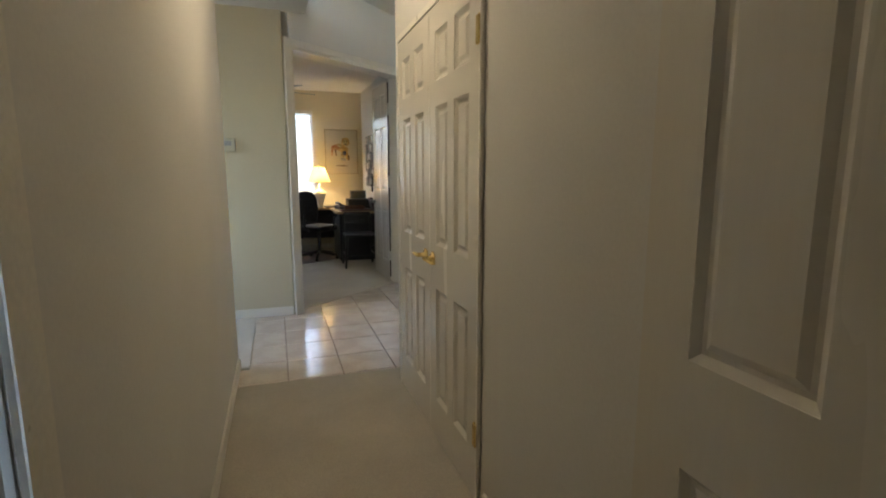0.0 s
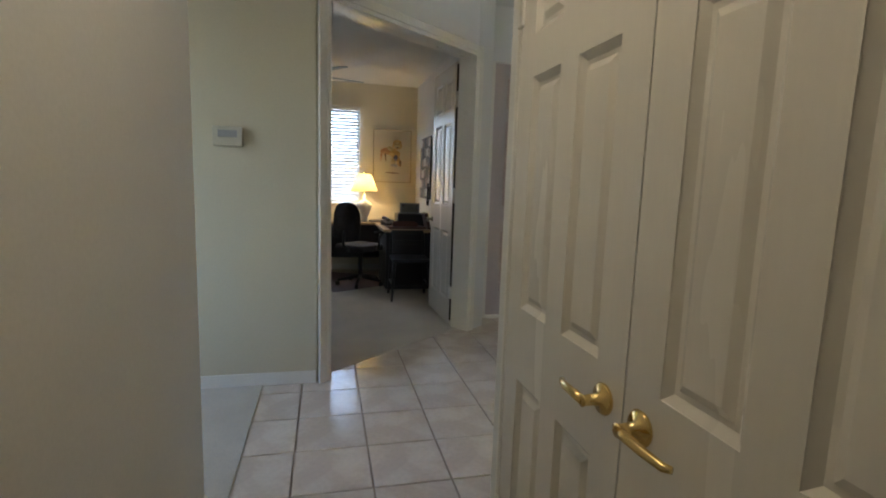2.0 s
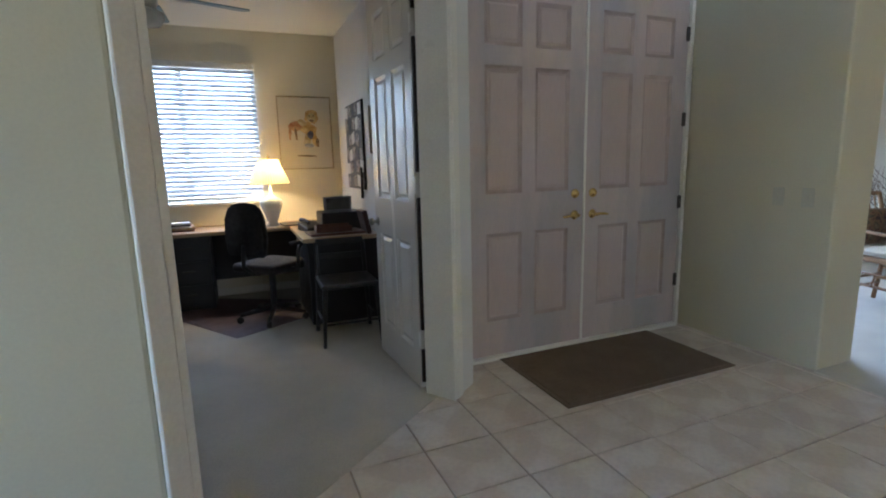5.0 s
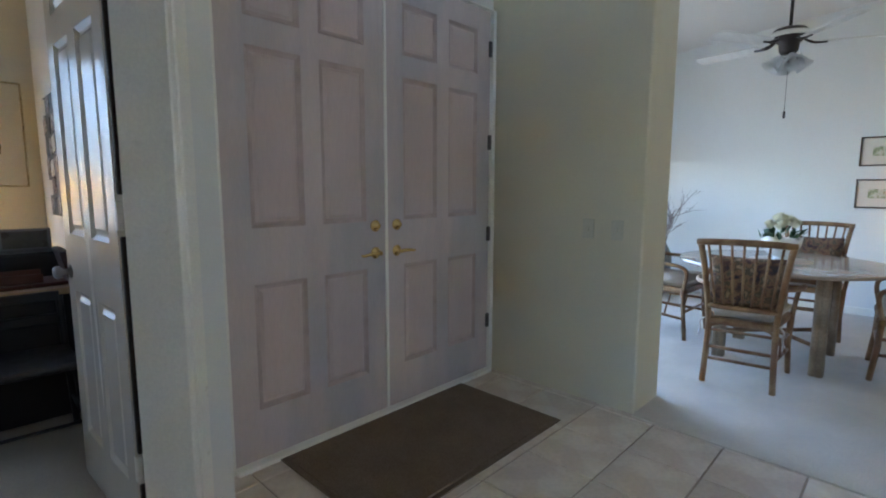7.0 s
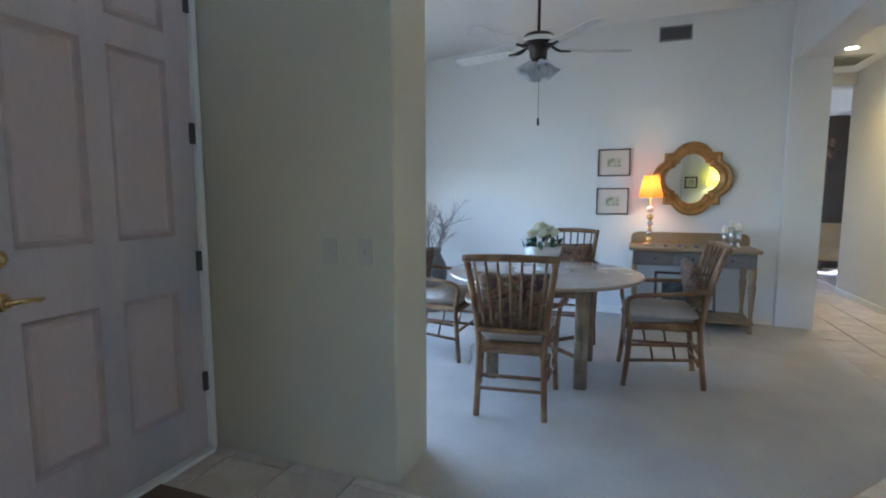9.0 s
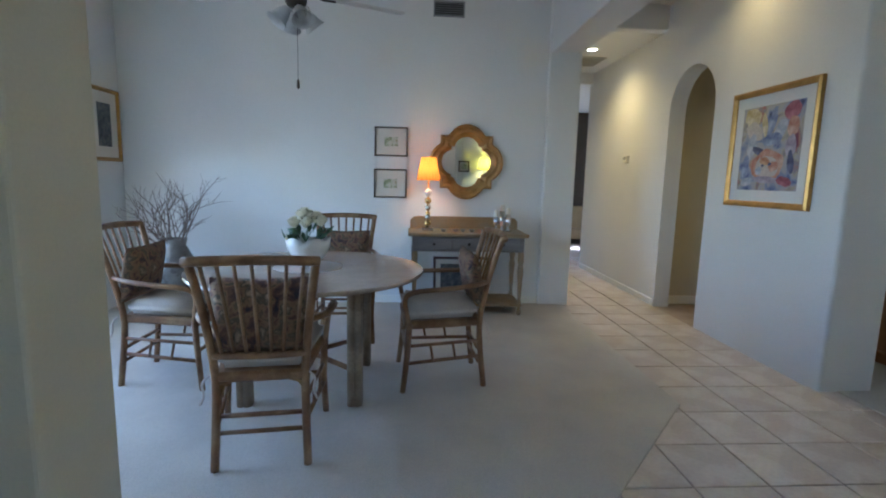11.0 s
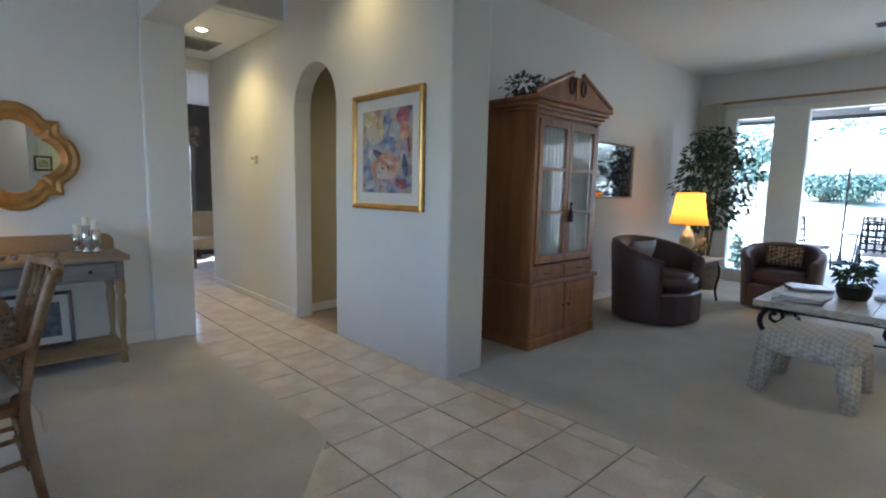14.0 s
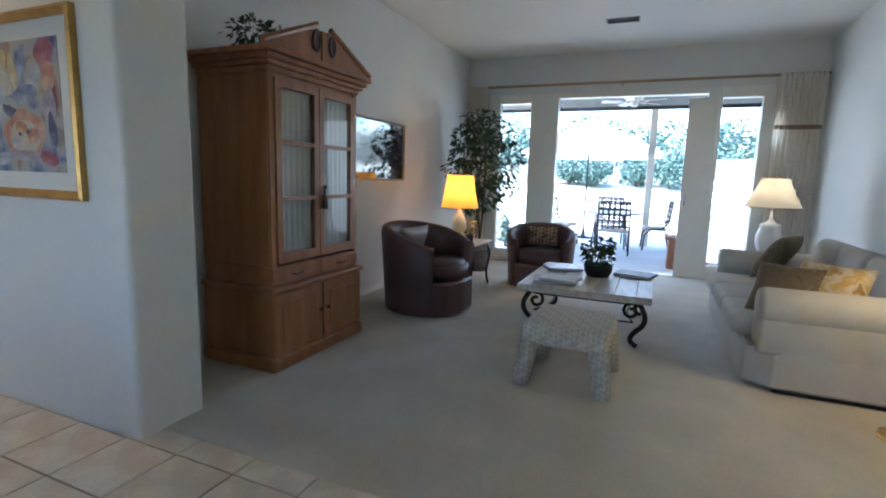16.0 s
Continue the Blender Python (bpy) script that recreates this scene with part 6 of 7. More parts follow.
# coffee table with scrolled iron legs
ct = thing("coffee_table", pose(3.43, -1.77, 0.007), "whitewashed plank coffee table on scrolled iron legs", "coffee table")
for i in range(5):
    x0 = -0.41 + i * 0.164
    part("plank", box(x0 + 0.002, x0 + 0.162, -0.53, 0.53, 0.395, 0.435, bevel=0.004), "whitewash", ct)
part("border", box((-0.53, -0.412, -0.64, 0.64, 0.385, 0.44), (0.412, 0.53, -0.64, 0.64, 0.385, 0.44), (-0.412, 0.412, -0.64, -0.532, 0.385, 0.44), (-0.412, 0.412, 0.532, 0.64, 0.385, 0.44), bevel=0.005), "whitewash", ct)
for sx in (-1, 1):
    for sy in (-1, 1):
        pts = [(0.0, 0.385), (0.03, 0.34), (0.075, 0.26), (0.06, 0.18), (0.0, 0.12), (-0.035, 0.06), (-0.015, 0.02), (0.025, 0.004)]
        spiral = [(0.0 + 0.075 * (1 - k / 15) * math.cos(k * 0.62 + 1.2), 0.295 + 0.075 * (1 - k / 15) * math.sin(k * 0.62 + 1.2)) for k in range(13)]
        bm = tube(cast([(sx * (0.42 + u), sy * (0.52 + u * 0.25), z + 0.008) for u, z in pts], 2), 0.021, 8)
        add_tube(bm, [(sx * (0.385 + u), sy * 0.52, z) for u, z in spiral], 0.015, 6)
        part("leg", bm, "iron", ct, smooth=True)
for sy in (-1, 1):
    part("stretcher", tube(cast([(-0.40, sy * 0.50, 0.20), (-0.15, sy * 0.42, 0.17), (0.15, sy * 0.42, 0.17), (0.40, sy * 0.50, 0.20)], 2), 0.008, 6), "iron", ct, smooth=True)
    part("top_rail", tube([(-0.40, sy * 0.50, 0.345), (0.40, sy * 0.50, 0.345)], 0.007, 6), "iron", ct, smooth=True)
for sx in (-1, 1):
    part("stretcher", tube(cast([(sx * 0.40, -0.50, 0.20), (sx * 0.34, -0.15, 0.17), (sx * 0.34, 0.15, 0.17), (sx * 0.40, 0.50, 0.20)], 2), 0.008, 6), "iron", ct, smooth=True)


def book(m, w, d, h, mat, label):
    b = thing("book", m, label, "book", "coffee table books")
    part("cover", box((-w / 2, w / 2, -d / 2, d / 2, 0, 0.004), (-w / 2, w / 2, -d / 2, d / 2, h - 0.004, h), (-w / 2, -w / 2 + 0.004, -d / 2, d / 2, 0.004, h - 0.004)), mat, b)
    part("pages", box(-w / 2 + 0.006, w / 2 - 0.006, -d / 2 + 0.006, d / 2 - 0.006, 0.004, h - 0.004), "paper", b)
    return b


book(pose(3.70, -1.40, 0.447, 0, 0, 12), 0.36, 0.28, 0.024, "grey_pillow", "grey picture book lying on the coffee table")
book(pose(3.64, -1.38, 0.472, 0, 0, -8), 0.31, 0.24, 0.02, "paper", "white picture book lying on another book")
book(pose(3.74, -2.06, 0.447, 0, 0, 25), 0.34, 0.26, 0.028, "vase_grey", "dark picture book lying on the coffee table")
book(pose(3.06, -2.06, 0.447, 0, 0, -15), 0.34, 0.26, 0.026, "dark_print", "dark green book lying on the coffee table")
cp = thing("potted_plant", pose(3.38, -1.86, 0.447), "leafy flowering plant in a dark round pot", "plant")
part("pot", lathe([(0.10, 0), (0.125, 0.05), (0.13, 0.11), (0.12, 0.11), (0.10, 0.08), (0.01, 0.08)], 24), "iron", cp, smooth=True)
foliage("leaves", [((0, 0, 0.17), (0.14, 0.14, 0.08)), ((0.05, 0.02, 0.25), (0.10, 0.10, 0.07)), ((-0.04, -0.05, 0.28), (0.07, 0.07, 0.08))], 110, 0.06, "leaf", cp, 31)

# upholstered bench
be = thing("bench", pose(3.39, -0.41, 0.007, 0, 0, -2), "low bench upholstered in cream lattice cloth", "bench")
part("seat", soft_box(-0.27, 0.27, -0.28, 0.28, 0.27, 0.42, 0.045, 4), "lattice_cloth", be, smooth=True)
for sx in (-1, 1):
    for sy in (-1, 1):
        bm = bmesh.new()
        vs4 = []
        for z, o, w in ((0.0, 0.255, 0.045), (0.30, 0.215, 0.062)):
            vs4.append([bm.verts.new((sx * o + a * w, sy * (o + 0.01) + b * w, z)) for a, b in ((-1, -1), (1, -1), (1, 1), (-1, 1))])
        for i in range(4):
            bm.faces.new((vs4[0][i], vs4[0][(i + 1) % 4], vs4[1][(i + 1) % 4], vs4[1][i]))
        bm.faces.new(vs4[0])
        bm.faces.new(vs4[1])
        bmesh.ops.recalc_face_normals(bm, faces=bm.faces)
        bmesh.ops.bevel(bm, geom=list(bm.edges), offset=0.012, segments=2, affect="EDGES", clamp_overlap=True)
        part("leg", bm, "lattice_cloth", be, smooth=True)

# sofa along the west wall, facing +x
so = thing("sofa", pose(1.36, -1.83, 0.007, 0, 0, -89.5), "ivory cloth sofa with rolled arms and long skirt", "sofa")
# local: x along the length, front at +y
HL = 1.11
part("skirt", prism([(-HL, 0.04), (HL, 0.04), (HL, 0.80), (HL - 0.10, 0.98), (-HL + 0.10, 0.98), (-HL, 0.80)], 0.03, 0.30, bevel=0.02), "sofa", so)
part("plinth", box(-HL + 0.04, HL - 0.04, 0.08, 0.80, 0.0, 0.03), "black", so)
for s in (-1, 0, 1):
    part("seat_cushion", soft_box(-0.875 + 0.585 * (s + 1), -0.295 + 0.585 * (s + 1), 0.22, 1.04, 0.30, 0.455, 0.05, 4), "sofa", so, smooth=True)
    part("back_cushion", soft_box(-0.875 + 0.585 * (s + 1), -0.295 + 0.585 * (s + 1), 0.08, 0.27, 0.43, 0.84, 0.075, 4, m=pose(0, 0, 0, 7)), "sofa", so, smooth=True)
part("back", soft_box(-HL + 0.02, HL - 0.02, 0.0, 0.14, 0.25, 0.80, 0.05, 4), "sofa", so, smooth=True)
for s in (-1, 1):
    x0, x1 = sorted((s * 0.88, s * HL))
    part("arm", soft_box(x0, x1, 0.02, 0.92, 0.25, 0.56, 0.03, 3), "sofa", so, smooth=True)
    part("arm_roll", lathe([(0.02, 0), (0.115, 0.01), (0.128, 0.04), (0.128, 0.86), (0.115, 0.89), (0.02, 0.90)], 24, pose(s * 1.00, 0.93, 0.545, 90, 0, 0)), "sofa", so, smooth=True)


def throw_pillow(m, mat, w, h, label):
    p = part("throw_pillow", cushion(w, h, 0.17, 0.42, 12), mat, smooth=True)
    p.matrix_basis = m
    tagged(p, label, "pillow", "sofa pillows")


throw_pillow(pose(1.86, -2.52, 0.68, 58, 0, 62), "olive_pillow", 0.50, 0.46, "olive brown brocade pillow leaning in the sofa")
throw_pillow(pose(2.08, -1.10, 0.62, 60, 0, 150), "olive_pillow", 0.40, 0.38, "olive brown brocade pillow by the sofa arm")
throw_pillow(pose(1.84, -1.08, 0.645, 58, 0, 145), "gold_pillow", 0.43, 0.40, "ivory pillow printed with golden leaves")

# lamp table beyond the sofa and its lamp
ln = thing("lamp_table", pose(1.70, -3.36, 0.007), "dark side table at the end of the sofa", "side table")
part("top", box(-0.26, 0.26, -0.26, 0.26, 0.52, 0.55, bevel=0.006), "leather", ln)
for sx in (-1, 1):
    for sy in (-1, 1):
        part("leg", box(sx * 0.23 - 0.02, sx * 0.23 + 0.02, sy * 0.23 - 0.02, sy * 0.23 + 0.02, 0.0, 0.52, bevel=0.004), "leather", ln)
l2 = thing("jar_lamp", pose(1.80, -3.30, 0.557), "ginger jar lamp with a flared ivory shade", "table lamp")
part("body", lathe([(0.08, 0), (0.085, 0.015), (0.075, 0.03), (0.12, 0.14), (0.125, 0.24), (0.09, 0.33), (0.10, 0.36), (0.05, 0.38), (0.02, 0.42), (0.012, 0.50)], 28), "porcelain", l2, smooth=True)
part("stem", tube([(0, 0, 0.48), (0, 0, 0.88)], 0.006), "brass", l2, smooth=True)
smooth_shade(l2, 0.265, 0.125, 0.545, 0.85, "shade_ivory")
shade_rings(l2, 0.265, 0.125, 0.545, 0.85, "rod_wood")
lamp_bulb(1.80, -3.30, 0.557 + 0.68, LAMP * 0.6, (1.0, 0.74, 0.44))

fl = thing("floor_lamp", pose(1.61, -0.35, 0.007), "polished brass floor lamp with a pleated cream shade", "floor lamp")
part("base", lathe([(0.135, 0), (0.14, 0.008), (0.13, 0.02), (0.06, 0.035), (0.03, 0.06), (0.014, 0.08)], 8), "brass", fl)
part("pole", tube([(0, 0, 0.06), (0, 0, 1.08)], 0.010, 10), "brass", fl, smooth=True)
part("arm", tube(cast([(0, 0, 1.04), (-0.05, 0.03, 1.12), (-0.11, 0.05, 1.12), (-0.115, 0.05, 1.20)], 3), 0.008, 8), "brass", fl, smooth=True)
sh = pleated_shade(fl, 0.235, 0.125, 1.165, 1.43, "shade_cream", 48, 0.005)
sh.location = (-0.115, 0.05, 0)
part("socket", lathe([(0.016, 1.14), (0.020, 1.17), (0.016, 1.24), (0.006, 1.25)], 12, pose(-0.115, 0.05, 0)), "brass", fl, smooth=True)
lamp_bulb(1.61 - 0.115, -0.30, 1.32, LAMP * 2.8, (1.0, 0.74, 0.40))

rm = thing("round_mirror", pose(1.102, -1.50, 1.85, 0, 0, 90), "large round wall mirror in a black frame", "mirror")
bm = bmesh.new()
R = 0.62
lv = []
for d, y in ((0, 0), (0, -0.03), (0.03, -0.045), (0.09, -0.035), (0.10, -0.012)):
    lv.append([bm.verts.new(((R - d) * math.cos(2 * math.pi * i / 56), y, (R - d) * math.sin(2 * math.pi * i / 56))) for i in range(56)])
for a, b in zip(lv, lv[1:]):
    for i in range(56):
        bm.faces.new((a[i], a[(i + 1) % 56], b[(i + 1) % 56], b[i]))
bmesh.ops.recalc_face_normals(bm, faces=bm.faces)
part("mirror_frame", bm, "black", rm, smooth=True)
part("mirror_glass", prism([((R - 0.09) * math.cos(2 * math.pi * i / 56), (R - 0.09) * math.sin(2 * math.pi * i / 56)) for i in range(56)], -0.012, -0.004, "y"), "mirror", rm, "silvered mirror glass")
st = thing("low_chest", pose(1.34, 0.30, 0.007), "low dark wooden chest by the wall", "chest")
part("body", box(-0.22, 0.22, -0.40, 0.45, 0.03, 0.16, bevel=0.006), "leather", st)
part("lid", box(-0.235, 0.235, -0.415, 0.465, 0.16, 0.185, bevel=0.006), "leather", st)
part("plinth", box(-0.20, 0.20, -0.38, 0.43, 0.0, 0.03), "black", st)

nt = thing("narrow_table", pose(1.29, 2.36, 0.001), "narrow dark wooden table against the wall", "side table")
part("top", box(-0.17, 0.17, -0.30, 0.30, 0.85, 0.88, bevel=0.006), "leather", nt)
part("apron", box(-0.14, 0.14, -0.27, 0.27, 0.77, 0.85, bevel=0.004), "leather", nt)
for sx in (-1, 1):
    for sy in (-1, 1):
        part("leg", lathe([(0.013, 0), (0.020, 0.05), (0.016, 0.20), (0.022, 0.70), (0.022, 0.77)], 12, pose(sx * 0.12, sy * 0.25, 0)), "leather", nt, smooth=True)
l3 = thing("yellow_lamp", pose(1.29, 2.36, 0.882), "table lamp with a glowing yellow shade", "table lamp")
part("body", lathe([(0.07, 0), (0.075, 0.015), (0.05, 0.03), (0.09, 0.18), (0.08, 0.32), (0.03, 0.40), (0.014, 0.50)], 24), "porcelain", l3, smooth=True)
part("stem", tube([(0, 0, 0.48), (0, 0, 0.97)], 0.006), "brass", l3, smooth=True)
smooth_shade(l3, 0.165, 0.10, 0.66, 0.93, "shade_lemon")
lamp_bulb(1.29, 2.36, 0.882 + 0.80, LAMP * 1.4, (1.0, 0.88, 0.34))

# ------------------------------------------------------------------ entry
dm = thing("doormat", pose(2.545, 5.665, 0.001), "dark brown pile doormat on the entry tiles", "doormat")
part("mat_body", box(-0.622, 0.622, -0.354, 0.354, 0, 0.012, bevel=0.004), "mat", dm)
part("border", box((-0.651, 0.651, -0.383, -0.355, 0, 0.008), (-0.651, 0.651, 0.355, 0.383, 0, 0.008), (-0.651, -0.623, -0.355, 0.355, 0, 0.008), (0.623, 0.651, -0.355, 0.355, 0, 0.008), bevel=0.002), "mat", dm)

# ------------------------------------------------------------------ study
fw = picture("framed_watercolour", pose(1.09, 8.828, 1.685), 0.56, 0.76, 0.012, "champagne", 0.05, "mount", "mount", "ochre watercolour in a thin champagne frame")
strokes(fw, [(0.07, 0.17, 0.075, 0.075, 0, "lion"), (0.07, 0.16, 0.045, 0.05, 0, "ochre"), (0.05, 0.18, 0.010, 0.009, 0, "umber"), (0.09, 0.18, 0.010, 0.009, 0, "umber"), (0.07, 0.13, 0.022, 0.014, 0, "umber"),
             (0.02, 0.05, 0.10, 0.065, 20, "lion"), (-0.10, 0.07, 0.075, 0.055, -8, "rust"), (-0.16, 0.0, 0.014, 0.075, 4, "rust"), (-0.10, -0.01, 0.013, 0.07, -5, "umber"),
             (0.02, -0.07, 0.035, 0.09, 14, "ochre"), (0.09, -0.06, 0.028, 0.085, -8, "lion"), (0.12, -0.10, 0.018, 0.05, 0, "umber"), (0.03, -0.13, 0.05, 0.02, 8, "sky"), (0.05, -0.02, 0.03, 0.04, 0, "indigo"),
             (0.0, -0.24, 0.10, 0.010, 2, "umber"), (-0.03, 0.11, 0.05, 0.03, 30, "ochre")], PAINT, 31)
de = thing("corner_desk", pose(0, 0, 0.007), "black desk with pale oak top along two walls", "desk")
part("back_top", box(-0.36, 1.44, 8.23, 8.81, 0.715, 0.75, bevel=0.005), "desk_top", de)
part("side_top", box(0.80, 1.44, 7.27, 8.229, 0.715, 0.75, bevel=0.005), "desk_top", de)
for nm, b in (("pedestal", (-0.32, 0.08, 8.28, 8.78, 0.02, 0.715)), ("pedestal", (0.84, 1.42, 7.30, 8.10, 0.02, 0.715)), ("modesty_panel", (0.081, 1.42, 8.7, 8.73, 0.2, 0.715))):
    part(nm, box(*b, bevel=0.004), "desk_black", de)
for z in (0.06, 0.28, 0.50):
    d = part("drawer", box(-0.30, 0.06, 8.268, 8.281, z, z + 0.195, bevel=0.003), "desk_black", de)
    part("handle", box(-0.17, -0.07, 8.255, 8.268, z + 0.10, z + 0.115, bevel=0.003), "dark_metal", d)

dl = thing("desk_lamp", pose(0.66, 8.44, 0.757), "white ceramic lamp with a glowing cream shade", "table lamp")
part("body", lathe([(0.06, 0), (0.065, 0.012), (0.045, 0.03), (0.075, 0.12), (0.105, 0.20), (0.10, 0.25), (0.04, 0.29), (0.018, 0.32), (0.014, 0.38)], 24), "porcelain", dl, smooth=True)
part("stem", tube([(0, 0, 0.36), (0, 0, 0.68)], 0.006), "brass", dl, smooth=True)
pleated_shade(dl, 0.185, 0.085, 0.42, 0.655, "shade_cream", 44, 0.004)
part("finial", lathe([(0.004, 0.66), (0.012, 0.67), (0.002, 0.70)], 10), "brass", dl, smooth=True)
lamp_bulb(0.66, 8.44, 0.757 + 0.52, LAMP * 1.8, (1.0, 0.72, 0.36))

oc = thing("office_chair", pose(0.57, 7.72, 0.012, 0, 0, -48), "black swivel office chair with armrests", "office chair")
part("seat", soft_box(-0.24, 0.24, -0.22, 0.25, 0.44, 0.52, 0.035, 3), "fabric_black", oc, smooth=True)
bm = prism([(-0.20, 0.60), (-0.225, 0.75), (-0.21, 0.92), (-0.15, 1.02), (0.0, 1.045), (0.15, 1.02), (0.21, 0.92), (0.225, 0.75), (0.20, 0.60)], -0.28, -0.21, "y")
bmesh.ops.bevel(bm, geom=list(bm.edges), offset=0.022, segments=3, affect="EDGES", clamp_overlap=True)
part("backrest", bm, "fabric_black", oc, smooth=True)
part("back_bar", tube([(0, -0.20, 0.44), (0, -0.30, 0.52), (0, -0.28, 0.70)], 0.018), "black", oc, smooth=True)
part("column", tube([(0, 0, 0.10), (0, 0, 0.44)], 0.028, 12), "black", oc, smooth=True)
for s in (-1, 1):
    part("armrest", tube(cast([(s * 0.22, 0.0, 0.46), (s * 0.31, 0.0, 0.48), (s * 0.31, 0.0, 0.66), (s * 0.30, 0.16, 0.69)], 2), 0.016), "black", oc, smooth=True)
    part("arm_pad", soft_box(s * 0.30 - 0.03, s * 0.30 + 0.03, -0.06, 0.20, 0.675, 0.705, 0.012, 2), "fabric_black", oc, smooth=True)
for k in range(5):
    a = 1.2566 * k + 0.3
    lg = part("foot", tube([(0, 0, 0.11), (0.29 * math.cos(a), 0.29 * math.sin(a), 0.065)], [0.026, 0.016], 8), "black", oc, smooth=True)
    part("caster", lathe([(0.01, -0.02), (0.028, -0.018), (0.028, 0.018), (0.01, 0.02)], 14, pose(0.29 * math.cos(a), 0.29 * math.sin(a), 0.028, 90, 0, math.degrees(a))), "black", lg, smooth=True)
cm = part("chair_mat", prism([(0.25, 7.30), (0.82, 7.62), (0.82, 8.28), (0.1, 8.7), (-0.40, 8.33)], 0.0075, 0.011, bevel=0.001), "chair_mat")
tagged(cm, "mauve plastic floor mat under the office chair", "floor mat")

sc = thing("side_chair", pose(1.07, 6.98, 0.007, 0, 0, 178), "black wooden side chair before the desk", "chair")
part("seat", box(-0.21, 0.21, -0.21, 0.21, 0.43, 0.465, bevel=0.012, seg=2), "black", sc)
for s in (-1, 1):
    part("leg", tube([(s * 0.19, 0.19, 0.43), (s * 0.215, 0.215, 0.0)], [0.020, 0.013], 8), "black", sc, smooth=True)
    part("back_post", tube(cast([(s * 0.215, -0.215, 0.0), (s * 0.19, -0.19, 0.45), (s * 0.19, -0.25, 0.72)], 2), 0.017, 8), "black", sc, smooth=True)
    part("side_stretcher", tube([(s * 0.205, 0.205, 0.17), (s * 0.205, -0.205, 0.17)], 0.009, 6), "black", sc, smooth=True)
for z in (0.58, 0.70):
    part("back_slat", box(-0.19, 0.19, -0.245, -0.225, z, z + 0.05, bevel=0.005), "black", sc)
part("front_stretcher", tube([(-0.205, 0.205, 0.17), (0.205, 0.205, 0.17)], 0.009, 6), "black", sc, smooth=True)

bg = part("handbag", soft_box(-0.15, 0.15, -0.09, 0.09, 0, 0.36, 0.04, 3), "fabric_black", smooth=True)
bg.matrix_basis = pose(-0.52, 8.58, 0.007, 0, 0, 10)
tagged(bg, "soft black bag standing by the desk", "bag")
part("bag_handle", tube(cast([(-0.10, 0, 0.34), (-0.08, 0, 0.43), (0.08, 0, 0.43), (0.10, 0, 0.34)], 2), 0.011, 8), "fabric_black", bg, smooth=True)
# dark armchair by the window, facing the room
ac = thing("armchair", pose(-0.98, 8.44, 0.007, 0, 0, 176), "dark leather armchair with curved wooden legs", "armchair")
part("seat", soft_box(-0.25, 0.25, -0.26, 0.27, 0.28, 0.44, 0.045, 3), "fabric_black", ac, smooth=True)
part("backrest", soft_box(-0.26, 0.26, -0.32, -0.22, 0.30, 0.86, 0.045, 3), "fabric_black", ac, smooth=True)
for s in (-1, 1):
    part("arm_roll", lathe([(0.01, 0), (0.05, 0.008), (0.058, 0.03), (0.058, 0.40), (0.01, 0.41)], 18, pose(s * 0.29, 0.17, 0.60, 90, 0, 0)), "fabric_black", ac, smooth=True)
    part("arm_support", tube(cast([(s * 0.29, 0.12, 0.58), (s * 0.31, 0.20, 0.50), (s * 0.27, 0.18, 0.42), (s * 0.24, 0.22, 0.36)], 2), 0.018, 8), "leather", ac, smooth=True)
    for q, o in ((0.24, 0.05), (-0.26, -0.04)):
        part("leg", tube(cast([(s * 0.22, q, 0.30), (s * 0.25, q + o * 0.6, 0.22), (s * 0.23, q + o * 0.2, 0.10), (s * 0.245, q + o, 0.018)], 2), 0.018, 8), "leather", ac, smooth=True)

# things on the desk
pa = thing("paper_stack", pose(-0.20, 8.5, 0.757), "stack of magazines and papers on the desk", "papers")
for i, (w, mt) in enumerate(((0.30, "red_brown"), (0.28, "gold_pillow"), (0.26, "paper"), (0.24, "dark_print"), (0.22, "paper"))):
    part("magazine", box(-w / 2, w / 2, -w * 0.36, w * 0.36, i * 0.016, i * 0.016 + 0.014, m=pose(0, 0, 0, 0, 0, 7 * math.sin(i * 2.1))), mt, pa)
pr = thing("printer", pose(1.22, 7.86, 0.757), "black desktop printer with a raised grey tray", "printer")
part("body", box(-0.19, 0.19, -0.18, 0.18, 0.0, 0.16, bevel=0.012), "black", pr)
part("tray", box(-0.13, 0.13, 0.06, 0.09, 0.155, 0.29, bevel=0.004), "grey_plastic", pr)
part("screen", box(-0.11, 0.11, 0.052, 0.06, 0.17, 0.275), "vase_grey", pr)
de2 = part("desk_pad", box(-0.23, 0.23, -0.14, 0.14, 0.0, 0.02, bevel=0.004), "red_brown")
de2.matrix_basis = pose(1.10, 7.50, 0.757, 0, 0, 3)
tagged(de2, "oxblood leather box on the desk", "desk box")
tr = part("letter_tray", box((-0.15, 0.15, -0.11, 0.11, 0.0, 0.01), (-0.15, 0.15, -0.11, -0.10, 0.01, 0.05), (-0.15, 0.15, 0.10, 0.11, 0.01, 0.05), (-0.15, -0.14, -0.10, 0.10, 0.01, 0.05), bevel=0.003), "red_brown")
tr.matrix_basis = pose(1.09, 7.52, 0.7785, 0, 0, -4)
tagged(tr, "reddish brown letter tray on the desk", "tray")
ph = thing("desk_phone", pose(0.95, 7.84, 0.757, 0, 0, 20), "black desk telephone with handset", "telephone")
part("base", prism([(-0.09, 0.0), (0.09, 0.0), (0.09, 0.07), (-0.09, 0.03)], -0.09, 0.09, "x", bevel=0.006), "black", ph)
part("handset", tube(cast([(-0.06, -0.08, 0.075), (-0.06, 0.0, 0.10), (-0.06, 0.08, 0.095)], 2), 0.018), "black", ph, smooth=True)
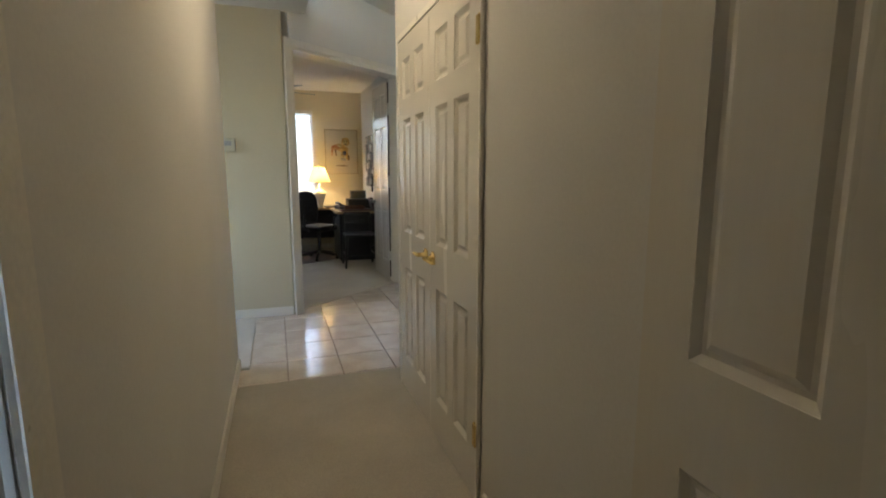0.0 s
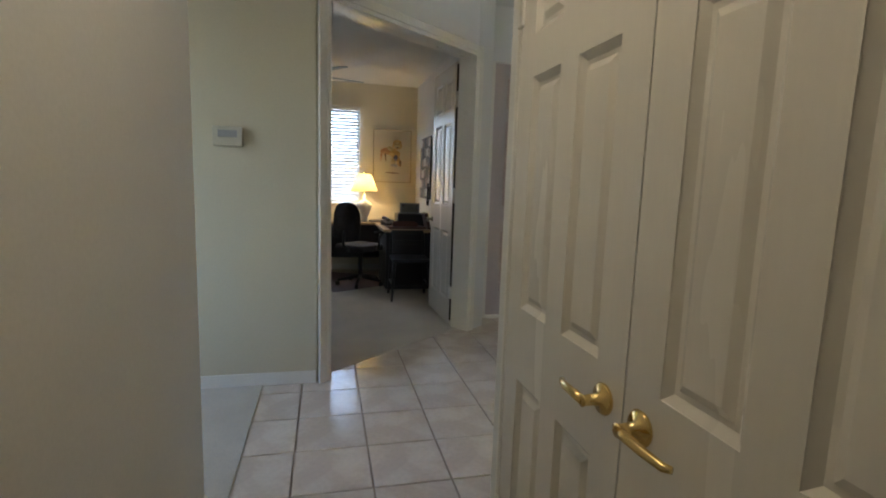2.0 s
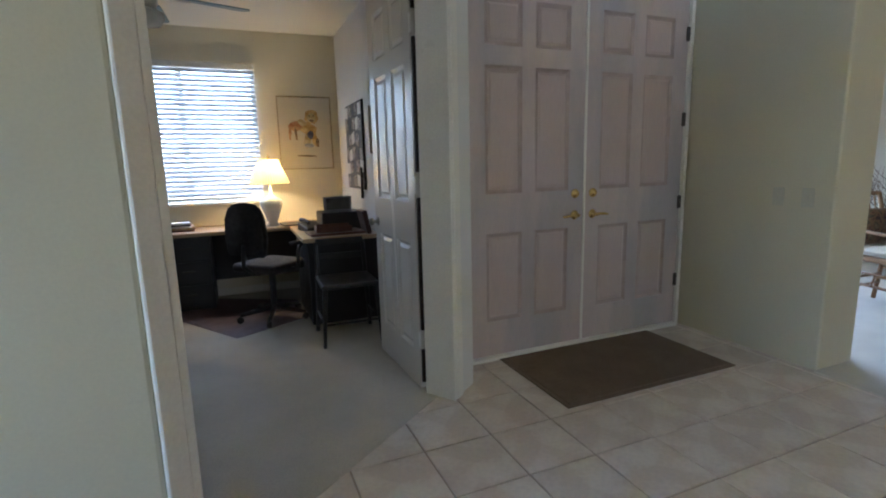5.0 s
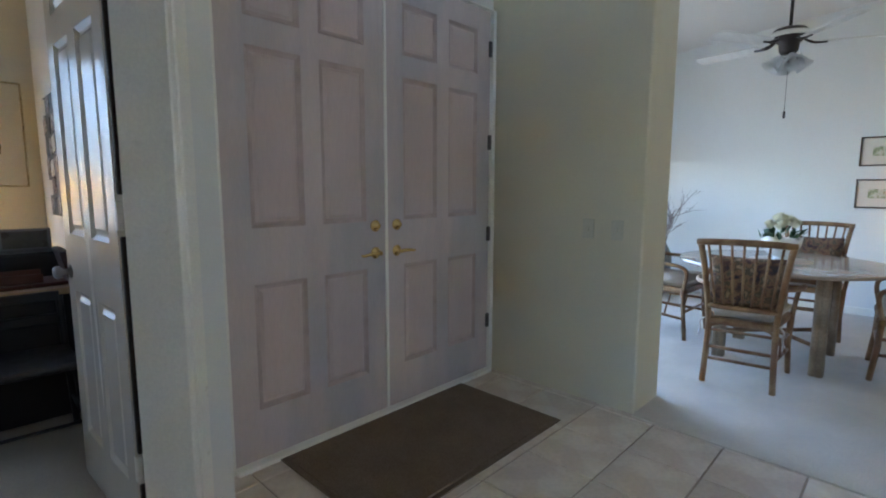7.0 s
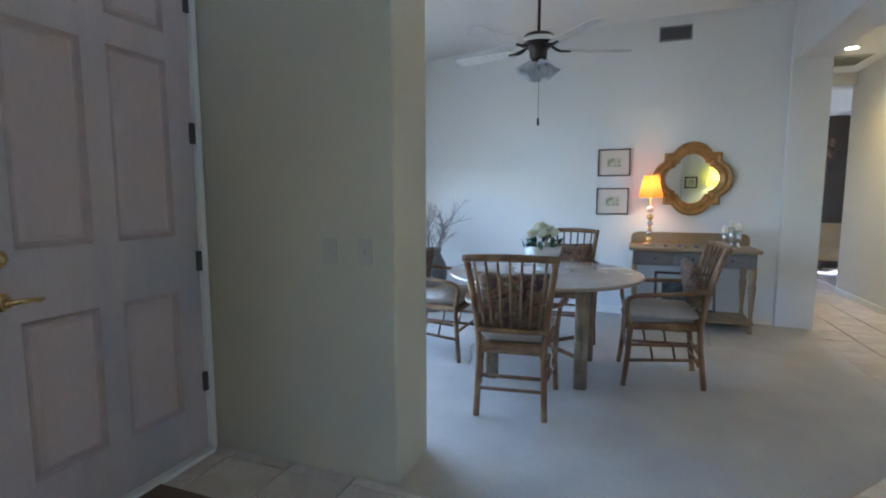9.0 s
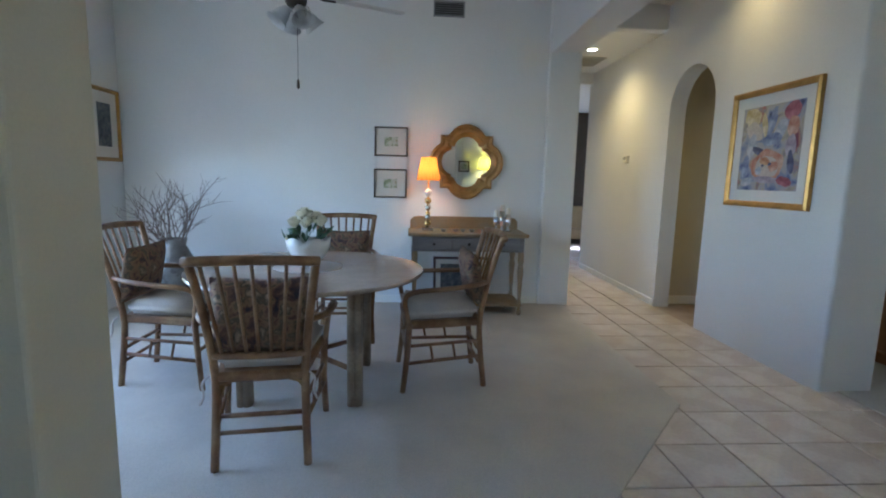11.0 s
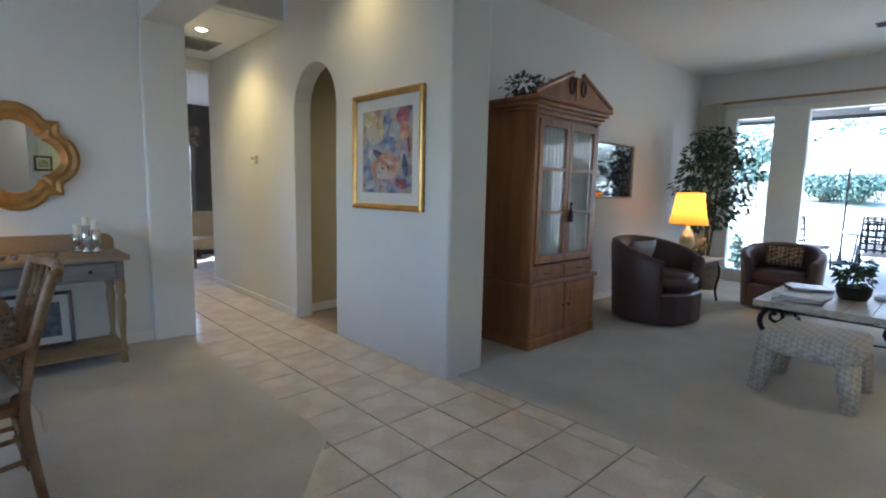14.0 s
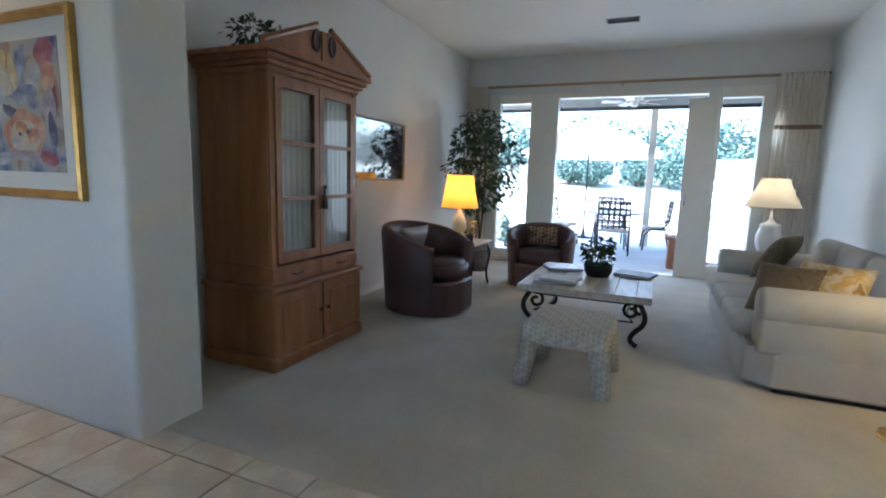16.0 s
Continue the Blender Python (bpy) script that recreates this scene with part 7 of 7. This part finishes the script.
mu = part("mobile_phone", box(-0.025, 0.025, -0.012, 0.012, 0, 0.14, bevel=0.004), "black")
mu.matrix_basis = pose(0.36, 8.58, 0.757)
tagged(mu, "black cordless handset standing on the desk", "telephone")
kb = part("blotter", box(-0.24, 0.24, -0.15, 0.15, 0, 0.012, bevel=0.003), "black")
kb.matrix_basis = pose(0.98, 8.44, 0.757, 0, 0, 4)
tagged(kb, "flat black desk blotter on the desk", "blotter")
hp = thing("leather_folder", pose(1.36, 7.42, 0.757, 0, -12, 0), "dark leather folder propped on the desk", "folder")
part("folder", box(-0.02, 0.02, -0.12, 0.10, 0.0, 0.20, bevel=0.006), "leather", hp)

bo = thing("photo_board", pose(1.448, 8.02, 1.51, 0, 0, -90), "pinned photo collage board on the wall", "board")
part("board", box(-0.34, 0.34, -0.02, 0, -0.40, 0.40, bevel=0.004), "black", bo)
random.seed(77)
for i in range(5):
    for j in range(6):
        x, z = -0.27 + i * 0.135 + random.uniform(-.015, .015), -0.33 + j * 0.132 + random.uniform(-.015, .015)
        q = pose(x, 0, z, 0, random.uniform(-12, 12), 0)
        part("photo", box(-0.058, 0.058, -0.023 - 0.001 * ((i + j) % 3), -0.021, -0.052, 0.052, m=q), ("collage", "paper", "collage", "dark_print")[(i * 3 + j) % 4], bo)
part("ribbon", tube(cast([(0.28, -0.03, -0.2), (0.31, -0.04, -0.40), (0.27, -0.03, -0.50), (0.30, -0.03, -0.42)], 2), 0.012), "black", bo, smooth=True)
picture("framed_certificate", pose(1.449, 7.25, 1.62, 0, 0, -90), 0.30, 0.40, 0.015, "champagne", 0.05, "mount", "mount_white", "pale framed certificate on the study wall")
ceiling_fan(pose(-0.05, 6.75, 2.34), 0.35, "blade_blue", "small ceiling fan with slate blue blades and globe light", 0.60, "blade_white", "globe", 18.0)

# ------------------------------------------------------------------ patio and garden
structure(part("ground", box(-400, 400, -800, -5.0, -0.6, -0.06), "lawn"), "dry garden ground reaching the horizon", "ground")
structure(part("pavement_patio", box(-2.0, 9.0, -10.5, -4.99, -0.06, -0.02, bevel=0.004), "concrete"), "pale concrete patio", "patio")
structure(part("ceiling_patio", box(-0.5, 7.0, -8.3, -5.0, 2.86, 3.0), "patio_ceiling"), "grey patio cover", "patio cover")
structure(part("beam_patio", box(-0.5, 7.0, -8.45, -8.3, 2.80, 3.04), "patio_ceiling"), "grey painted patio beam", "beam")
structure(part("post_patio", box((3.02, 3.16, -8.44, -8.30, -0.04, 2.80), bevel=0.01), "stucco"), "stucco patio post", "post")
structure(part("wall_garden_side", box(0.9, 1.25, -8.4, -5.0, -0.04, 2.86), "stucco"), "pale stucco house wall beside the patio", "wall")
structure(part("wall_outer_front", box((-2.7, 1.45, 9., 9.18, -0.02, 0.95)), "stucco"), "low outer wall", "wall")
pb = part("planter_box", box((-0.30, 0.30, -0.25, 0.25, 0, 0.46), (-0.33, 0.33, -0.28, 0.28, 0.46, 0.50), bevel=0.01), "terracotta")
pb.matrix_basis = pose(2.40, -5.85, -0.02)
tagged(pb, "rust coloured patio storage box", "planter")
fan2 = ceiling_fan(pose(3.42, -6.6, 2.70), 0.16, "porcelain", "white patio ceiling fan", 0.55, "blade_white", "none", 10.0)


def patio_chair(m):
    """Metal chair with a lattice of flat straps in its back; faces +y."""
    c = thing("patio_chair", m, "dark metal patio chair with a lattice back", "chair", "patio chairs")
    part("frame", tube(cast([(-0.27, -0.22, 0.98), (-0.28, -0.16, 0.45), (-0.28, 0.25, 0.42), (-0.28, 0.28, 0.0)], 1), 0.016), "iron", c, smooth=True)
    part("frame", tube(cast([(0.27, -0.22, 0.98), (0.28, -0.16, 0.45), (0.28, 0.25, 0.42), (0.28, 0.28, 0.0)], 1), 0.016), "iron", c, smooth=True)
    part("leg", tube([(-0.28, -0.15, 0.45), (-0.28, -0.25, 0.0)], 0.016), "iron", c, smooth=True)
    part("leg", tube([(0.28, -0.15, 0.45), (0.28, -0.25, 0.0)], 0.016), "iron", c, smooth=True)
    for i in range(5):
        z = 0.52 + i * 0.105
        part("strap", box(-0.27, 0.27, -0.004, 0.004, -0.018, 0.018, m=pose(0, -0.15 - 0.07 * i / 4, z)), "iron", c)
    for i in range(5):
        x = -0.2 + i * 0.1
        part("strap", box(x - 0.016, x + 0.016, -0.004, 0.004, -0.26, 0.26, m=pose(0, -0.185, 0.73, 8)), "iron", c)
    part("cushion", soft_box(-0.26, 0.26, -0.14, 0.27, 0.40, 0.47, 0.025, 2), "seat_cloth", c, smooth=True)
    part("top_rail", tube([(-0.27, -0.22, 0.98), (0.27, -0.22, 0.98)], 0.016), "iron", c, smooth=True)
    return c


tp = (3.75, -7.75)
pc = patio_chair(pose(3.62, -6.85, -0.02, 0, 0, 184))
for x, y, a in ((4.72, -7.6, 80), (2.85, -7.9, -85), (3.85, -8.75, 2)):
    copy_thing(pc, pose(x, y, -0.02, 0, 0, a))
pt = thing("patio_table", pose(*tp, -0.02), "dark metal patio table with a pale top", "table")
part("top", lathe([(0.02, 0.70), (0.60, 0.70), (0.61, 0.715), (0.02, 0.72)], 36), "concrete", pt)
part("rim", tube([(0.61 * math.cos(i * math.pi / 20), 0.61 * math.sin(i * math.pi / 20), 0.71) for i in range(40)], 0.012, 6, True), "iron", pt, smooth=True)
for k in range(4):
    a = k * math.pi / 2 + 0.78
    part("leg", tube([(0.45 * math.cos(a), 0.45 * math.sin(a), 0), (0.38 * math.cos(a), 0.38 * math.sin(a), 0.70)], 0.016), "iron", pt, smooth=True)
um = thing("patio_umbrella", pose(4.45, -9.15, -0.06), "open cream canvas patio umbrella", "umbrella")
part("base", lathe([(0.26, 0), (0.26, 0.05), (0.05, 0.09), (0.03, 0.25)], 20), "iron", um, smooth=True)
part("pole", tube([(0, 0, 0.1), (0, 0, 2.84)], 0.022), "iron", um, smooth=True)
bm = bmesh.new()
tipv = bm.verts.new((0, 0, 2.80))
rim = [[bm.verts.new((r * math.cos(2 * math.pi * i / 8), r * math.sin(2 * math.pi * i / 8), z)) for i in range(8)] for r, z in ((0.45, 2.58), (0.98, 2.34), (1.58, 2.05), (1.59, 1.92))]
for i in range(8):
    bm.faces.new((tipv, rim[0][i], rim[0][(i + 1) % 8]))
    for a, b in zip(rim, rim[1:]):
        bm.faces.new((a[i], b[i], b[(i + 1) % 8], a[(i + 1) % 8]))
part("canopy", bm, "canopy", um)
for i in range(8):
    a = 2 * math.pi * i / 8
    part("rib", tube([(0, 0, 2.74), (1.55 * math.cos(a), 1.55 * math.sin(a), 2.03)], 0.008, 5), "iron", um)


def shrub(x, y, r, h, seed, mat="shrub", n=70, size=0.20, label="rounded green garden shrub", z=-0.06):
    s = thing("shrub", pose(x, y, z), label, "shrub")
    random.seed(seed)
    bm = bmesh.new()
    for k in range(4):
        a = k * 1.6
        add_tube(bm, [(0, 0, 0), (r * 0.3 * math.cos(a), r * 0.3 * math.sin(a), h * 0.5)], [0.04, 0.015], 5)
    part("stem", bm, "bark", s)
    sp = [((random.uniform(-.55, .55) * r, random.uniform(-.55, .55) * r, h * random.uniform(0.35, 0.75)), (r * 0.5, r * 0.5, h * 0.32)) for _ in range(12)]
    foliage("crown", sp, n, size, mat, s, seed)


for i, (x, r, h) in enumerate(((7.2, 0.8, 1.1), (5.75, 0.62, 0.95), (4.85, 0.62, 0.95), (3.55, 0.62, 0.95), (2.55, 0.62, 0.95), (1.0, 0.8, 1.1), (8.6, 0.8, 1.1))):
    shrub(x, -14.5 - 0.2 * (i % 2), r, h, 100 + i, n=150, size=0.12, z=1.15)
shrub(1.85, -6.3, 0.38, 1.15, 140, "leaf_pale", 60, 0.10, "yellow-green leafy patio shrub")
shrub(5.6, -6.6, 0.40, 0.7, 141, "shrub", 50, 0.10, "low green patio shrub")
# rising bank and tall hedge behind the garden
structure(part("ground_bank", prism([(-34.0, -0.3), (-10.8, -0.3), (-10.8, -0.07), (-14.5, 1.15), (-19.0, 1.8), (-34.0, 5.0)], -40, 50, "x"), "lawn"), "rising garden bank", "ground")
hg = thing("far_hedge", pose(0, 0, 0), "tall uneven green hedge on the bank", "hedge")
tagged(hg, kind="stuff")
random.seed(55)
sp = []
for k in range(110):
    x = -14 + k * 0.36
    sp.append(((x, -20.5 + random.uniform(-1.8, 1.8), random.uniform(2.2, 3.3)), (1.0, 0.9, random.uniform(0.6, 1.2))))
foliage("crown", sp, 260, 0.24, "shrub", hg, 56)

# ------------------------------------------------------------------ floor tiles, last
floor_ob = bpy.data.objects["floor"]
tile_mesh = None
count = 0


def tiled(cx, cy):
    if -0.30 < cx < 0.72 and 2.95 < cy < 5.2 and cy < 5.2 + 0.77 * cx:
        return True
    if 0.6 < cx < 3.75 and 1.1 < cy < 6.2 and not (cx < 1.5 and cy > 4.6 + 0.77 * cx + 0.60):
        return not (cx < 0.9 and cy < 2.8) and not (cx < 1.0 and cy < 2.9)
    if 3.5 < cx < 5.35 and 1.1 < cy < 4.2 and cy < 7.1 - 0.88 * (cx - 0.3):
        return True
    return 5.0 < cx < 12.7 and 1.25 < cy < 2.6


spots = []
for i in range(-3, 36):
    for j in range(-10, 7):
        cx, cy = TX + (i + 0.5) * TILE, TY + (j + 0.5) * TILE
        if tiled(cx, cy):
            spots.append((cx, cy))
spots.sort(key=lambda q: abs(q[0] - 3) + abs(q[1] - 4))
h = TILE / 2 - 0.0042
for k, (cx, cy) in enumerate(spots):
    if tile_mesh is None:
        bm = box(-h, h, -h, h, -0.010, 0.0, bevel=0.0022)
        o = part("tile", bm, "tile", floor_ob)
        tile_mesh = o.data
    else:
        o = new("tile", tile_mesh)
        o.parent = floor_ob
    o.location = (cx, cy, random.uniform(-0.0006, 0.0004))
    o.rotation_euler = (0, 0, (k * 7 % 4) * math.pi / 2)
structure(part("floor_breakfast", box((9.9, 12.6, -1.2, 1.2, -0.012, -0.001), (9.9, 12.6, 2.6, 4.2, -0.012, -0.001)), "tile"), "pale tile floor of the breakfast room", "floor")
